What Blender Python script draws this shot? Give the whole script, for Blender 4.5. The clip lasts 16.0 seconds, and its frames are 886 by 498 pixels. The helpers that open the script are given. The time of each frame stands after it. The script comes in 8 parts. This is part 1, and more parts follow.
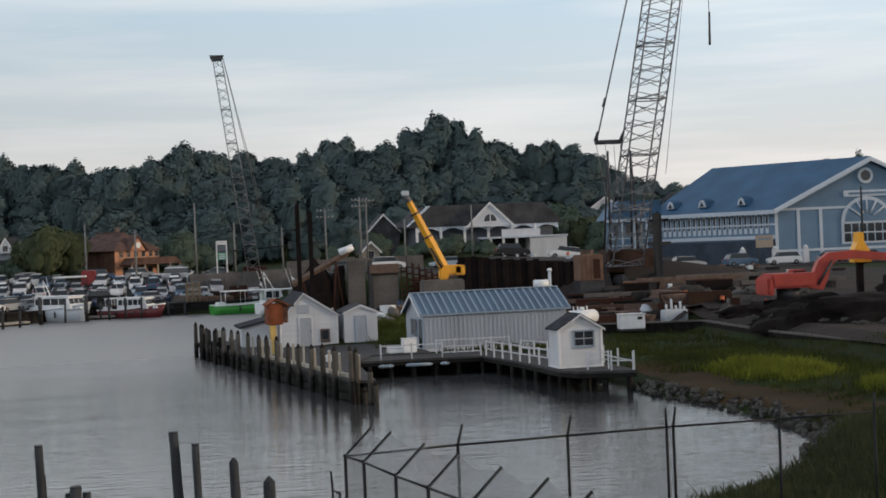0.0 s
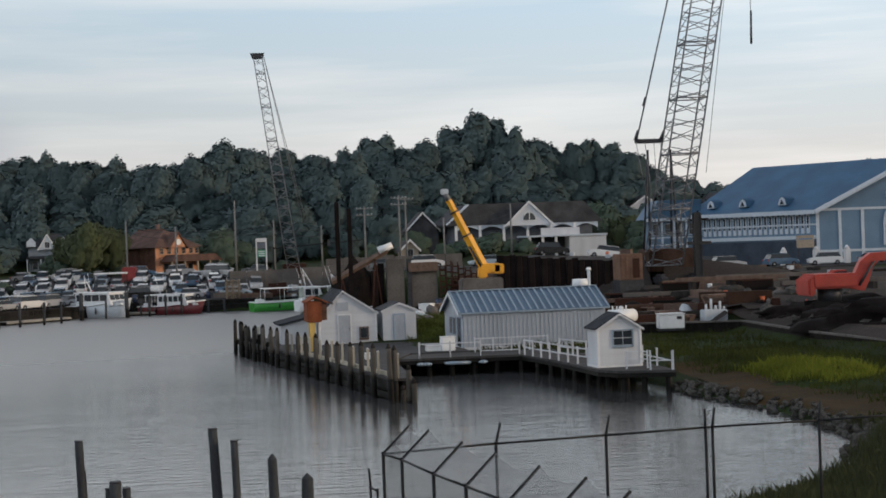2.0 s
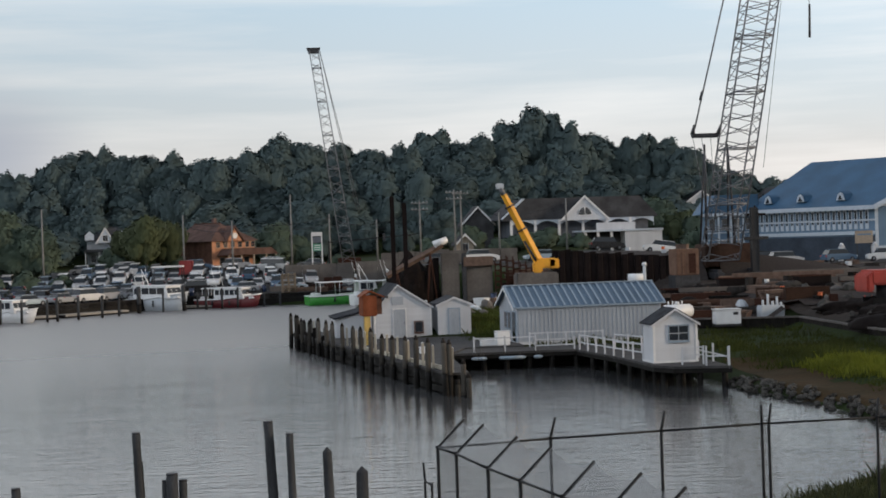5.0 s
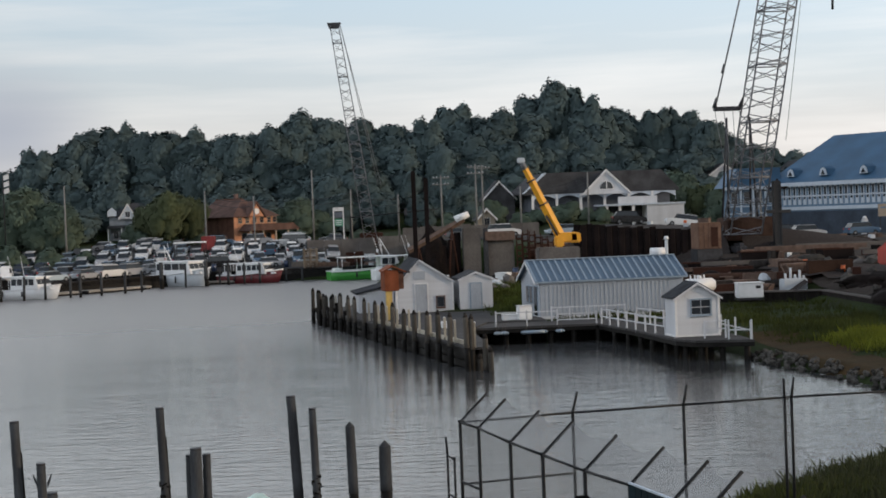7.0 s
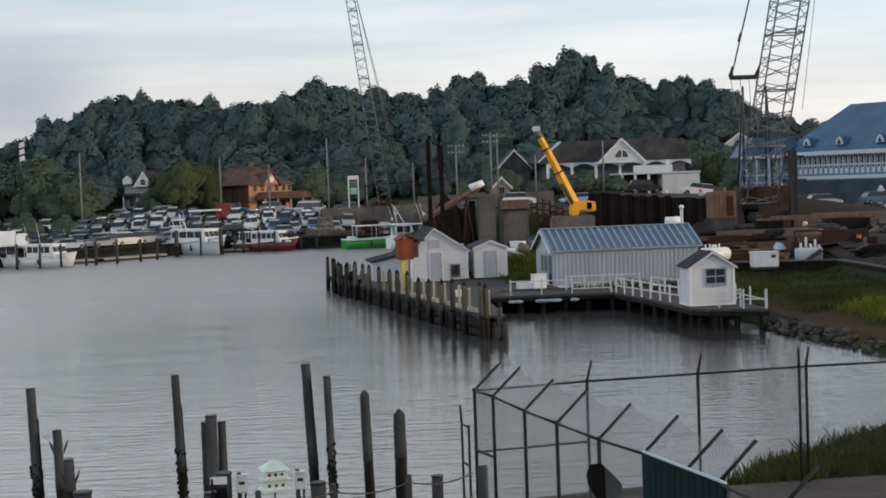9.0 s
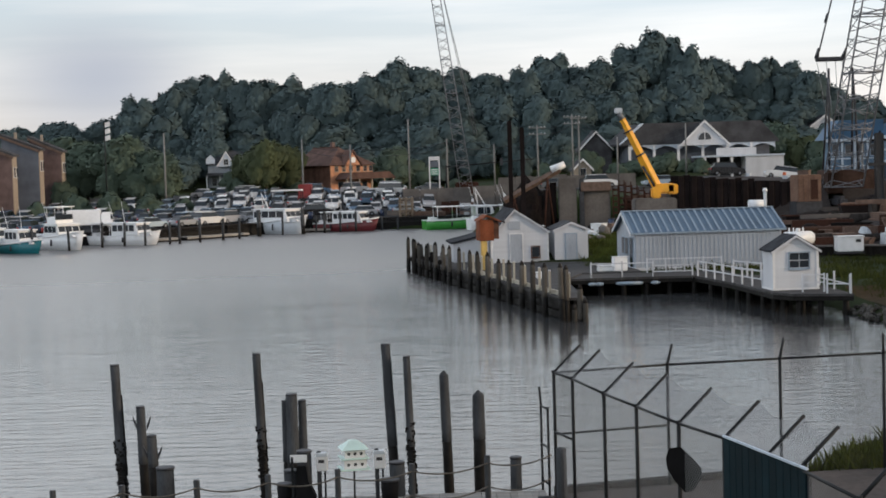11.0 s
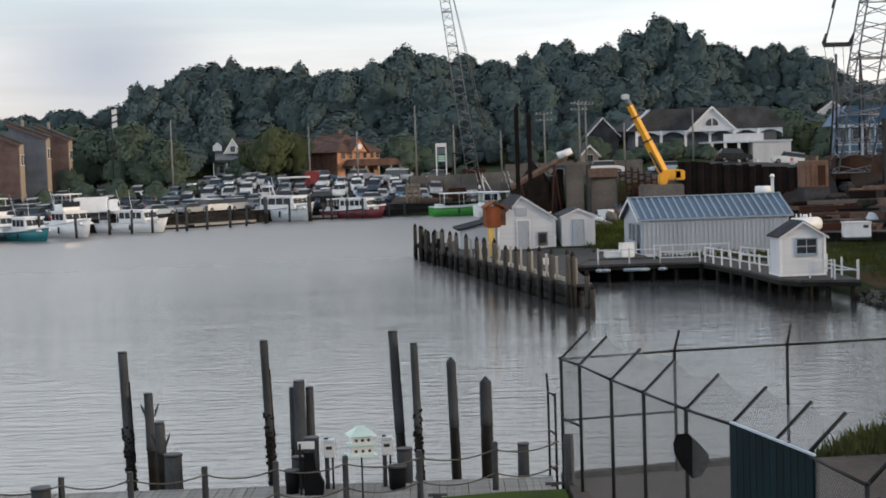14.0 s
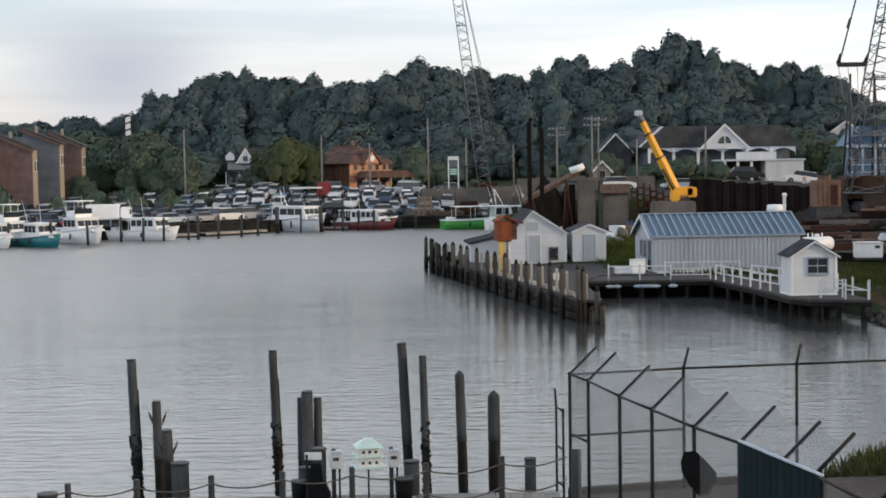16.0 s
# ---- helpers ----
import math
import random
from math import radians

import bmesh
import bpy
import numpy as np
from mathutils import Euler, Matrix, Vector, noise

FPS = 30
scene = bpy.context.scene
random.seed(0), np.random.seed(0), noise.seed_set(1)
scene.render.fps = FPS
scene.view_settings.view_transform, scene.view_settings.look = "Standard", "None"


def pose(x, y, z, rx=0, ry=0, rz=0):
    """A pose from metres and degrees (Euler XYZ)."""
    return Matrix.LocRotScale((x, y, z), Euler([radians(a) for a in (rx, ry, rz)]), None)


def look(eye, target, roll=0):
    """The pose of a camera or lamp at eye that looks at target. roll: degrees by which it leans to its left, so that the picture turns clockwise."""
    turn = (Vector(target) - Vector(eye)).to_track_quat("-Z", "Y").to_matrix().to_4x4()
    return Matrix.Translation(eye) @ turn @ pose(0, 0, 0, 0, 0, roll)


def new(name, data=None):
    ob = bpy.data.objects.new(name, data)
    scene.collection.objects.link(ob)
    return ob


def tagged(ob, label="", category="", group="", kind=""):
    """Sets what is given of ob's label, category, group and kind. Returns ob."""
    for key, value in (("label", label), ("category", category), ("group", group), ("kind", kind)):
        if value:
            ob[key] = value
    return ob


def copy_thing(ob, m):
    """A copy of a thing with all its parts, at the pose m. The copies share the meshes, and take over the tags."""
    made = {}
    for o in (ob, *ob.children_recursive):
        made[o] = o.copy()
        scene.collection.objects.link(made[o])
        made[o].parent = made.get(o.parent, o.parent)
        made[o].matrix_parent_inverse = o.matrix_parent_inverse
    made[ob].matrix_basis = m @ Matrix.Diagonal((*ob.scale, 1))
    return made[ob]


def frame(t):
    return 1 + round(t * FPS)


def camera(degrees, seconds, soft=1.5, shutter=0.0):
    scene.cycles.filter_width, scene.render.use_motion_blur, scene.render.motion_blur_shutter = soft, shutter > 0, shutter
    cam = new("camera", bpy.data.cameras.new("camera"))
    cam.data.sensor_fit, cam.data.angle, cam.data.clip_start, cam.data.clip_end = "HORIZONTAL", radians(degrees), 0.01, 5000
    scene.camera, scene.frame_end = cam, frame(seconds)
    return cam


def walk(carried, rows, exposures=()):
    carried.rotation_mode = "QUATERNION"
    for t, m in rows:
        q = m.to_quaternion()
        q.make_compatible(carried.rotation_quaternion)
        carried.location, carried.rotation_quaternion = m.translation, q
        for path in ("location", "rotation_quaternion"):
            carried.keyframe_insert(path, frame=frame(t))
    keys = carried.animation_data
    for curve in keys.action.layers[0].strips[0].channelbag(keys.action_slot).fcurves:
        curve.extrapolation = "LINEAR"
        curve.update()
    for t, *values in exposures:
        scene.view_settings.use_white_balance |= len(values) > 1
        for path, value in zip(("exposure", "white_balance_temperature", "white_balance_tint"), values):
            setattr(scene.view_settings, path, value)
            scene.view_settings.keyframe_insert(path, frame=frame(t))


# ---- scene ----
# ---- camera and its walk ----
EYE = (0.0, 0.0, 8.2)
cam = camera(31.83, 16.0, soft=1.75)
ROWS = [
    (0.0, -8.297, -0.254, 2.385), (0.5, -7.738, -0.198, 2.283), (1.0, -7.365, -0.484, 2.220), (1.5, -7.287, -0.396, 2.338),
    (2.0, -6.857, -0.258, 2.09), (2.5, -6.306, -0.143, 1.899), (3.0, -5.991, -0.135, 1.958), (3.5, -5.918, -0.146, 1.730),
    (4.0, -5.462, -0.103, 1.631), (6.5, -4.220, -1.127, 2.256), (7.0, -3.992, -1.297, 2.170), (7.5, -3.771, -1.708, 2.135),
    (8.0, -3.922, -2.072, 2.650), (8.5, -3.454, -2.197, 2.055), (9.0, -3.406, -2.437, 2.057), (9.5, -1.425, -2.440, 1.95),
    (9.7, -0.850, -2.359, 1.615), (12.0, -0.172, -3.596, 1.675), (12.5, 0.000, -3.683, 1.547), (13.0, 0.047, -3.878, 1.692),
    (13.5, -0.200, -3.789, 1.976), (14.0, -0.146, -3.513, 1.852), (14.5, -0.016, -3.401, 1.942), (15.0, 0.109, -3.122, 1.313),
    (15.5, 0.148, -2.954, 0.919), (16.0, 0.237, -3.023, 0.869),
]
walk(cam, [(t, pose(*EYE, 0, 0, yaw) @ pose(0, 0, 0, 90 + pitch, 0, 0) @ pose(0, 0, 0, 0, 0, -roll)) for t, yaw, pitch, roll in ROWS],
     exposures=[(0.0, 0.05), (4.0, 0.10), (9.0, 0.26), (12.0, 0.42), (14.0, 0.46), (15.0, 0.49), (16.0, 0.50)])

# ---- world, sun ----
SUN_AZ, SUN_EL = 104.0, 12.0      # degrees clockwise from +y, and above the horizon
world = bpy.data.worlds.new("evening_sky")
scene.world = world
world.use_nodes = True
wn, wl = world.node_tree.nodes, world.node_tree.links
wn.clear()


def wnode(kind, **kw):
    n = wn.new(kind)
    for k, v in kw.items():
        n.inputs[k].default_value = v
    return n


w_out = wn.new("ShaderNodeOutputWorld")
w_bg = wnode("ShaderNodeBackground", Strength=1.16)
w_sky = wn.new("ShaderNodeTexSky")
w_sky.sky_type, w_sky.sun_disc = "NISHITA", False
w_sky.sun_elevation, w_sky.sun_rotation = radians(SUN_EL), radians(SUN_AZ)
w_tc = wn.new("ShaderNodeTexCoord")
w_map = wn.new("ShaderNodeMapping")
w_map.inputs["Scale"].default_value = (1.3, 1.3, 16.0)
w_map.inputs["Rotation"].default_value = (0.02, -0.03, 0.3)
w_noise = wnode("ShaderNodeTexNoise", Scale=2.2, Detail=6.0, Roughness=0.55)
w_ramp = wn.new("ShaderNodeValToRGB")
w_ramp.color_ramp.elements[0].position, w_ramp.color_ramp.elements[1].position = 0.38, 0.68
w_sep = wn.new("ShaderNodeSeparateXYZ")
w_el = wn.new("ShaderNodeValToRGB")          # the sheet of high cloud by elevation
els = w_el.color_ramp.elements
els[0].position, els[0].color = 0.0, (0.54, 0.515, 0.515, 1)
els[1].position, els[1].color = 1.0, (0.115, 0.18, 0.28, 1)
# 0.2 to 0.45: unseen bright band, added to brighten the water's reflection
for p, c in ((0.04, (0.61, 0.585, 0.58, 1)), (0.08, (0.58, 0.62, 0.655, 1)), (0.15, (0.52, 0.64, 0.74, 1)), (0.2, (0.80, 0.85, 0.90, 1)), (0.32, (0.9, 0.92, 0.95, 1)), (0.45, (0.62, 0.69, 0.78, 1)), (0.65, (0.195, 0.265, 0.38, 1))):
    e = els.new(p)
    e.color = c
w_bluemix = wn.new("ShaderNodeMix")
w_bluemix.data_type = "RGBA"
w_cloud = wn.new("ShaderNodeMix")
w_cloud.data_type = "RGBA"
w_cloud.inputs["B"].default_value = (0.83, 0.81, 0.79, 1)
w_scale = wn.new("ShaderNodeVectorMath")
w_scale.operation = "SCALE"
w_scale.inputs["Scale"].default_value = 0.10
w_cf = wn.new("ShaderNodeMath")
w_cf.operation = "MULTIPLY"
w_cf.inputs[1].default_value = 0.58
wl.new(w_tc.outputs["Generated"], w_map.inputs["Vector"])
wl.new(w_map.outputs["Vector"], w_noise.inputs["Vector"])
wl.new(w_noise.outputs["Fac"], w_ramp.inputs["Fac"])
wl.new(w_tc.outputs["Generated"], w_sep.inputs["Vector"])
wl.new(w_sep.outputs["Z"], w_el.inputs["Fac"])
wl.new(w_sky.outputs["Color"], w_scale.inputs[0])
w_bluemix.inputs["Factor"].default_value = 0.85
wl.new(w_scale.outputs["Vector"], w_bluemix.inputs["A"])
wl.new(w_el.outputs["Color"], w_bluemix.inputs["B"])
wl.new(w_ramp.outputs["Color"], w_cf.inputs[0])
wl.new(w_cf.outputs["Value"], w_cloud.inputs["Factor"])
wl.new(w_bluemix.outputs["Result"], w_cloud.inputs["A"])
w_side = wn.new("ShaderNodeMapRange")          # brighter towards the low sun
for k, v in zip(("From Min", "From Max", "To Min", "To Max"), (-0.35, 0.35, 0.78, 1.05)):
    w_side.inputs[k].default_value = v
w_high = wn.new("ShaderNodeMapRange")          # added above the view: brighter left, dimmer right, to balance the water
for k, v in zip(("From Min", "From Max", "To Min", "To Max"), (-0.35, 0.35, 1.42, 0.58)):
    w_high.inputs[k].default_value = v
w_lift = wn.new("ShaderNodeMapRange")
w_lift.interpolation_type = "SMOOTHSTEP"
w_lift.inputs["From Min"].default_value, w_lift.inputs["From Max"].default_value = 0.14, 0.23
w_both = wn.new("ShaderNodeMix")
w_tint = wn.new("ShaderNodeVectorMath")
w_tint.operation = "SCALE"
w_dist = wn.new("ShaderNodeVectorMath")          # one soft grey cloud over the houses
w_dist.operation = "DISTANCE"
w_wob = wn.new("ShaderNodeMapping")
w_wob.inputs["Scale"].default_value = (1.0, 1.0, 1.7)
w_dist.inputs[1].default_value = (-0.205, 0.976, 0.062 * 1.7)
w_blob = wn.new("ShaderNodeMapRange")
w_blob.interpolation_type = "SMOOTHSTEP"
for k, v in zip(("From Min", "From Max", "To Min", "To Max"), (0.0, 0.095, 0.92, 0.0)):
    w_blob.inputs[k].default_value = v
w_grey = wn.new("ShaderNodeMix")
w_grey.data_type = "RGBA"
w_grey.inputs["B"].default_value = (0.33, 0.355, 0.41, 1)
wl.new(w_sep.outputs["X"], w_side.inputs["Value"])
wl.new(w_cloud.outputs["Result"], w_tint.inputs[0])
wl.new(w_sep.outputs["X"], w_high.inputs["Value"])
wl.new(w_sep.outputs["Z"], w_lift.inputs["Value"])
wl.new(w_lift.outputs["Result"], w_both.inputs["Factor"])
wl.new(w_side.outputs["Result"], w_both.inputs["A"])
wl.new(w_high.outputs["Result"], w_both.inputs["B"])
wl.new(w_both.outputs["Result"], w_tint.inputs["Scale"])
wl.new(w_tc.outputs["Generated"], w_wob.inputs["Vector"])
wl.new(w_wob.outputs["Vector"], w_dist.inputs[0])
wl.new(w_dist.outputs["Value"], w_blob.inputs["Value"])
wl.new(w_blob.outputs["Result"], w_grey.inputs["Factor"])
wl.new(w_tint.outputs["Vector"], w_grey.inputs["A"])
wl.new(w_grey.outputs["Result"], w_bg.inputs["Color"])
wl.new(w_bg.outputs["Background"], w_out.inputs["Surface"])

sun_data = bpy.data.lights.new("sun", "SUN")
sun_data.energy, sun_data.angle, sun_data.color = 1.7, radians(6), (1.0, 0.78, 0.56)
sun = new("sun", sun_data)
sd = Vector((math.sin(radians(SUN_AZ)) * math.cos(radians(SUN_EL)), math.cos(radians(SUN_AZ)) * math.cos(radians(SUN_EL)), math.sin(radians(SUN_EL))))
sun.matrix_world = look(sd * 100, (0, 0, 0))


# ---- materials ----
def mat(name, c, rough=0.7, metal=0.0, var=0.25, scale=3.0, bump=0.15, grain=40.0, stretch=(1, 1, 1), c2=None, rand=0.0, spec=None, detail=4.0):
    """A surface with large patches of c2 in c, a fine grain, a bump, and a spread of value from object to object."""
    m = bpy.data.materials.new(name)
    m.use_nodes = True
    n, l = m.node_tree.nodes, m.node_tree.links
    b = n["Principled BSDF"]
    b.inputs["Roughness"].default_value, b.inputs["Metallic"].default_value = rough, metal
    b.inputs["Specular IOR Level"].default_value = spec if spec is not None else (0.5 if rough < 0.65 else 0.1)
    tc = n.new("ShaderNodeTexCoord")
    mp = n.new("ShaderNodeMapping")
    mp.inputs["Scale"].default_value = stretch
    l.new(tc.outputs["Object"], mp.inputs["Vector"])
    big = n.new("ShaderNodeTexNoise")
    big.inputs["Scale"].default_value, big.inputs["Detail"].default_value = scale, detail
    fine = n.new("ShaderNodeTexNoise")
    fine.inputs["Scale"].default_value, fine.inputs["Detail"].default_value = grain, 3.0
    l.new(mp.outputs["Vector"], big.inputs["Vector"])
    l.new(mp.outputs["Vector"], fine.inputs["Vector"])
    mix = n.new("ShaderNodeMix")
    mix.data_type = "RGBA"
    mix.inputs["A"].default_value = (*c, 1)
    mix.inputs["B"].default_value = (*(c2 or [v * (1 - 2 * var) for v in c]), 1)
    rp = n.new("ShaderNodeMapRange")
    rp.inputs["From Min"].default_value, rp.inputs["From Max"].default_value = 0.35, 0.72
    l.new(big.outputs["Fac"], rp.inputs["Value"])
    l.new(rp.outputs["Result"], mix.inputs["Factor"])
    hsv = n.new("ShaderNodeHueSaturation")
    val = n.new("ShaderNodeMapRange")
    val.inputs["From Min"].default_value, val.inputs["From Max"].default_value = 0.3, 0.7
    val.inputs["To Min"].default_value, val.inputs["To Max"].default_value = 1 - var * 0.6, 1 + var * 0.6
    l.new(fine.outputs["Fac"], val.inputs["Value"])
    l.new(mix.outputs["Result"], hsv.inputs["Color"])
    if rand:
        info = n.new("ShaderNodeObjectInfo")
        rr = n.new("ShaderNodeMapRange")
        rr.inputs["To Min"].default_value, rr.inputs["To Max"].default_value = 1 - rand, 1 + rand
        mul = n.new("ShaderNodeMath")
        mul.operation = "MULTIPLY"
        l.new(info.outputs["Random"], rr.inputs["Value"])
        l.new(rr.outputs["Result"], mul.inputs[0])
        l.new(val.outputs["Result"], mul.inputs[1])
        l.new(mul.outputs["Value"], hsv.inputs["Value"])
    else:
        l.new(val.outputs["Result"], hsv.inputs["Value"])
    l.new(hsv.outputs["Color"], b.inputs["Base Color"])
    if bump:
        bp = n.new("ShaderNodeBump")
        bp.inputs["Strength"].default_value, bp.inputs["Distance"].default_value = bump, 0.02
        l.new(fine.outputs["Fac"], bp.inputs["Height"])
        l.new(bp.outputs["Normal"], b.inputs["Normal"])
    return m


WHITE = mat("white_painted_wood", (0.58, 0.595, 0.625), 0.6, var=0.08, scale=0.8, grain=25, stretch=(1, 1, 0.3), rand=0.04)
WHITE_TRIM = mat("white_trim", (0.72, 0.72, 0.72), 0.55, var=0.08, grain=20)
CREAM_POST = mat("yellowed_white_paint", (0.50, 0.46, 0.38), 0.65, var=0.15, scale=1.2, grain=20, stretch=(1, 1, 0.3), rand=0.15)
SHED_WALL = mat("pale_blue_grey_board", (0.39, 0.425, 0.475), 0.6, var=0.14, scale=0.7, grain=20, stretch=(1, 1, 0.2), rand=0.05)
SHED_ROOF = mat("blue_grey_metal_roof", (0.095, 0.155, 0.225), 0.45, 0.3, var=0.15, scale=0.6, grain=12, rand=0.06)
SHED_RIB = mat("pale_roof_rib", (0.29, 0.365, 0.445), 0.45, 0.3, var=0.12, grain=12)
DARK_ROOF = mat("dark_shingle", (0.045, 0.048, 0.055), 0.9, var=0.3, scale=1.2, grain=18)
GREY_ROOF = mat("grey_shingle", (0.075, 0.075, 0.08), 0.9, var=0.25, scale=0.5, grain=6)
PILE = mat("weathered_pile", (0.060, 0.064, 0.069), 0.9, var=0.3, scale=1.5, grain=14, stretch=(3, 3, 0.5), c2=(0.034, 0.035, 0.037), rand=0.2, bump=0.5)
WHARF = mat("tarred_timber", (0.034, 0.030, 0.028), 0.9, var=0.3, scale=1.5, grain=14, stretch=(3, 3, 0.5), rand=0.6, bump=0.5)
WHARF_PILE = mat("weathered_wharf_pile", (0.085, 0.078, 0.068), 0.9, var=0.3, scale=1.2, grain=14, stretch=(3, 3, 0.5), c2=(0.04, 0.036, 0.032), rand=0.45, bump=0.5)
# black of wet timber, also used to paint the shade under the decks
WET_SHADED = mat("wet_dark_timber", (0.012, 0.011, 0.010), 0.6, var=0.3, grain=9, bump=0.6, spec=0.15)
DECK = mat("grey_deck_board", (0.34, 0.325, 0.30), 0.85, var=0.2, scale=0.9, grain=15, stretch=(0.4, 3, 3), rand=0.15)
PIER_DECK = mat("dark_pier_plank", (0.085, 0.082, 0.082), 0.85, var=0.25, scale=0.9, grain=15, stretch=(0.4, 3, 3), c2=(0.045, 0.043, 0.042))
POLE = mat("pale_utility_pole", (0.22, 0.22, 0.215), 0.8, var=0.15, grain=6)
PALE_GREY = mat("pale_grey_clapboard", (0.30, 0.33, 0.36), 0.7, var=0.12, scale=0.6, grain=8)
ROPE = mat("grey_rope", (0.12, 0.11, 0.10), 0.9, var=0.2, grain=30)
GALV = mat("dark_galvanised_pipe", (0.022, 0.023, 0.025), 0.6, 0.0, var=0.2, grain=20, spec=0.15)
STEEL = mat("boom_steel", (0.20, 0.21, 0.23), 0.6, 0.3, var=0.2, grain=10)
DARK_STEEL = mat("dark_steel", (0.05, 0.052, 0.06), 0.6, 0.3, var=0.25, grain=10)
TAN_STEEL = mat("weathered_tan_paint", (0.20, 0.125, 0.09), 0.8, 0.0, var=0.35, scale=0.9, grain=8, c2=(0.12, 0.07, 0.05))
RUST = mat("rusty_steel", (0.055, 0.026, 0.019), 0.85, 0.1, var=0.35, scale=0.7, grain=8, c2=(0.045, 0.022, 0.017))
SHEETPILE = mat("dark_brown_sheet_pile", (0.017, 0.0125, 0.0125), 0.85, 0.1, var=0.3, scale=0.5, grain=6, rand=0.12)
CONCRETE = mat("stained_concrete", (0.145, 0.132, 0.124), 0.9, var=0.2, scale=0.5, grain=7)
ASPHALT = mat("asphalt", (0.06, 0.06, 0.062), 0.9, var=0.2, scale=0.2, grain=6)
YELLOW = mat("crane_yellow", (0.85, 0.40, 0.025), 0.45, var=0.1, scale=0.8, grain=8)
ORANGE_RED = mat("excavator_orange_red", (0.40, 0.045, 0.03), 0.5, var=0.15, scale=0.8, grain=8)
ORANGE = mat("orange_painted_board", (0.55, 0.27, 0.16), 0.7, var=0.2, scale=1.5, grain=12)
BROWN_BOARD = mat("brown_board", (0.15, 0.078, 0.056), 0.75, var=0.25, scale=1.0, grain=10)
BRICK = mat("red_brick", (0.17, 0.118, 0.11), 0.85, var=0.2, scale=0.8, grain=10)
BROWN_ROOF = mat("brown_shingle", (0.135, 0.082, 0.068), 0.9, var=0.25, scale=0.6, grain=8)
SLATE_WALL = mat("slate_blue_siding", (0.145, 0.16, 0.19), 0.8, var=0.15, scale=0.6, grain=8)
CREAM = mat("cream_trim", (0.34, 0.285, 0.23), 0.7, var=0.1, grain=9)
BLUE_WALL = mat("blue_grey_siding", (0.155, 0.235, 0.33), 0.7, var=0.1, scale=0.3, grain=6)
BLUE_ROOF = mat("blue_metal_roof", (0.034, 0.105, 0.195), 0.6, 0.0, var=0.15, scale=0.25, grain=5)
BLUE_TRIM = mat("pale_blue_trim", (0.50, 0.56, 0.63), 0.6, var=0.08, grain=8)
DARK = mat("dark_opening", (0.02, 0.02, 0.022), 0.6, var=0.2, grain=4)
TEAL_PANEL = mat("teal_green_panel", (0.004, 0.017, 0.024), 0.6, var=0.25, scale=1.0, grain=8, spec=0.12, rand=0.2)
BLACK_RUBBER = mat("black_sheet", (0.008, 0.008, 0.009), 0.7, var=0.2, grain=8, spec=0.1)
EARTH = mat("dark_earth", (0.016, 0.0125, 0.0115), 0.95, var=0.35, scale=0.35, grain=3, bump=0.8)
ROCK = mat("riprap_stone", (0.075, 0.071, 0.065), 0.9, var=0.3, scale=2, grain=9, rand=0.45, bump=0.6)
TIMBER = mat("brown_timber", (0.058, 0.033, 0.024), 0.85, var=0.25, scale=0.8, grain=10, rand=0.25)
SKIN_GREEN = mat("green_hull_paint", (0.055, 0.32, 0.05), 0.35, var=0.08, grain=6)
TEAL_HULL = mat("teal_hull_paint", (0.01, 0.16, 0.19), 0.35, var=0.08, grain=6)
RED_HULL = mat("dark_red_hull_paint", (0.14, 0.02, 0.025), 0.4, var=0.1, grain=6)
GEL = mat("white_gelcoat", (0.8, 0.81, 0.82), 0.35, var=0.05, grain=6, rand=0.03)
GEL_GREY = mat("grey_gelcoat", (0.52, 0.56, 0.60), 0.35, var=0.05, grain=6)
BARK = mat("bark", (0.07, 0.055, 0.045), 0.95, var=0.3, grain=6)
TYRE = mat("tyre_rubber", (0.015, 0.015, 0.016), 0.8, var=0.1, grain=10)
PINK_BOARD = mat("faded_pink_board", (0.17, 0.118, 0.095), 0.8, var=0.2, grain=6)
RED_PAINT = mat("red_paint", (0.24, 0.025, 0.025), 0.5, var=0.12, grain=6)
MINT = mat("mint_roof", (0.55, 0.70, 0.64), 0.5, var=0.08, grain=10)
CAR_GLASS = mat("dark_glass", (0.02, 0.025, 0.03), 0.08, var=0.05, grain=2, bump=0)
WINDOW_GLASS = mat("dark_window_pane", (0.03, 0.036, 0.045), 0.06, var=0.1, grain=2, bump=0)


def leaf_mat(name, c, c2):
    m = mat(name, c, 0.75, var=0.18, scale=0.16, grain=1.3, c2=c2, rand=0.1, bump=0, spec=0.05)
    n, l = m.node_tree.nodes, m.node_tree.links
    b = n["Principled BSDF"]
    geo = n.new("ShaderNodeNewGeometry")
    hs = n.new("ShaderNodeHueSaturation")
    rr = n.new("ShaderNodeMapRange")
    rr.inputs["To Min"].default_value, rr.inputs["To Max"].default_value = 0.94, 1.06
    l.new(geo.outputs["Random Per Island"], rr.inputs["Value"])
    src = b.inputs["Base Color"].links[0].from_socket
    l.new(src, hs.inputs["Color"])
    l.new(rr.outputs["Result"], hs.inputs["Value"])
    l.new(hs.outputs["Color"], b.inputs["Base Color"])
    return m


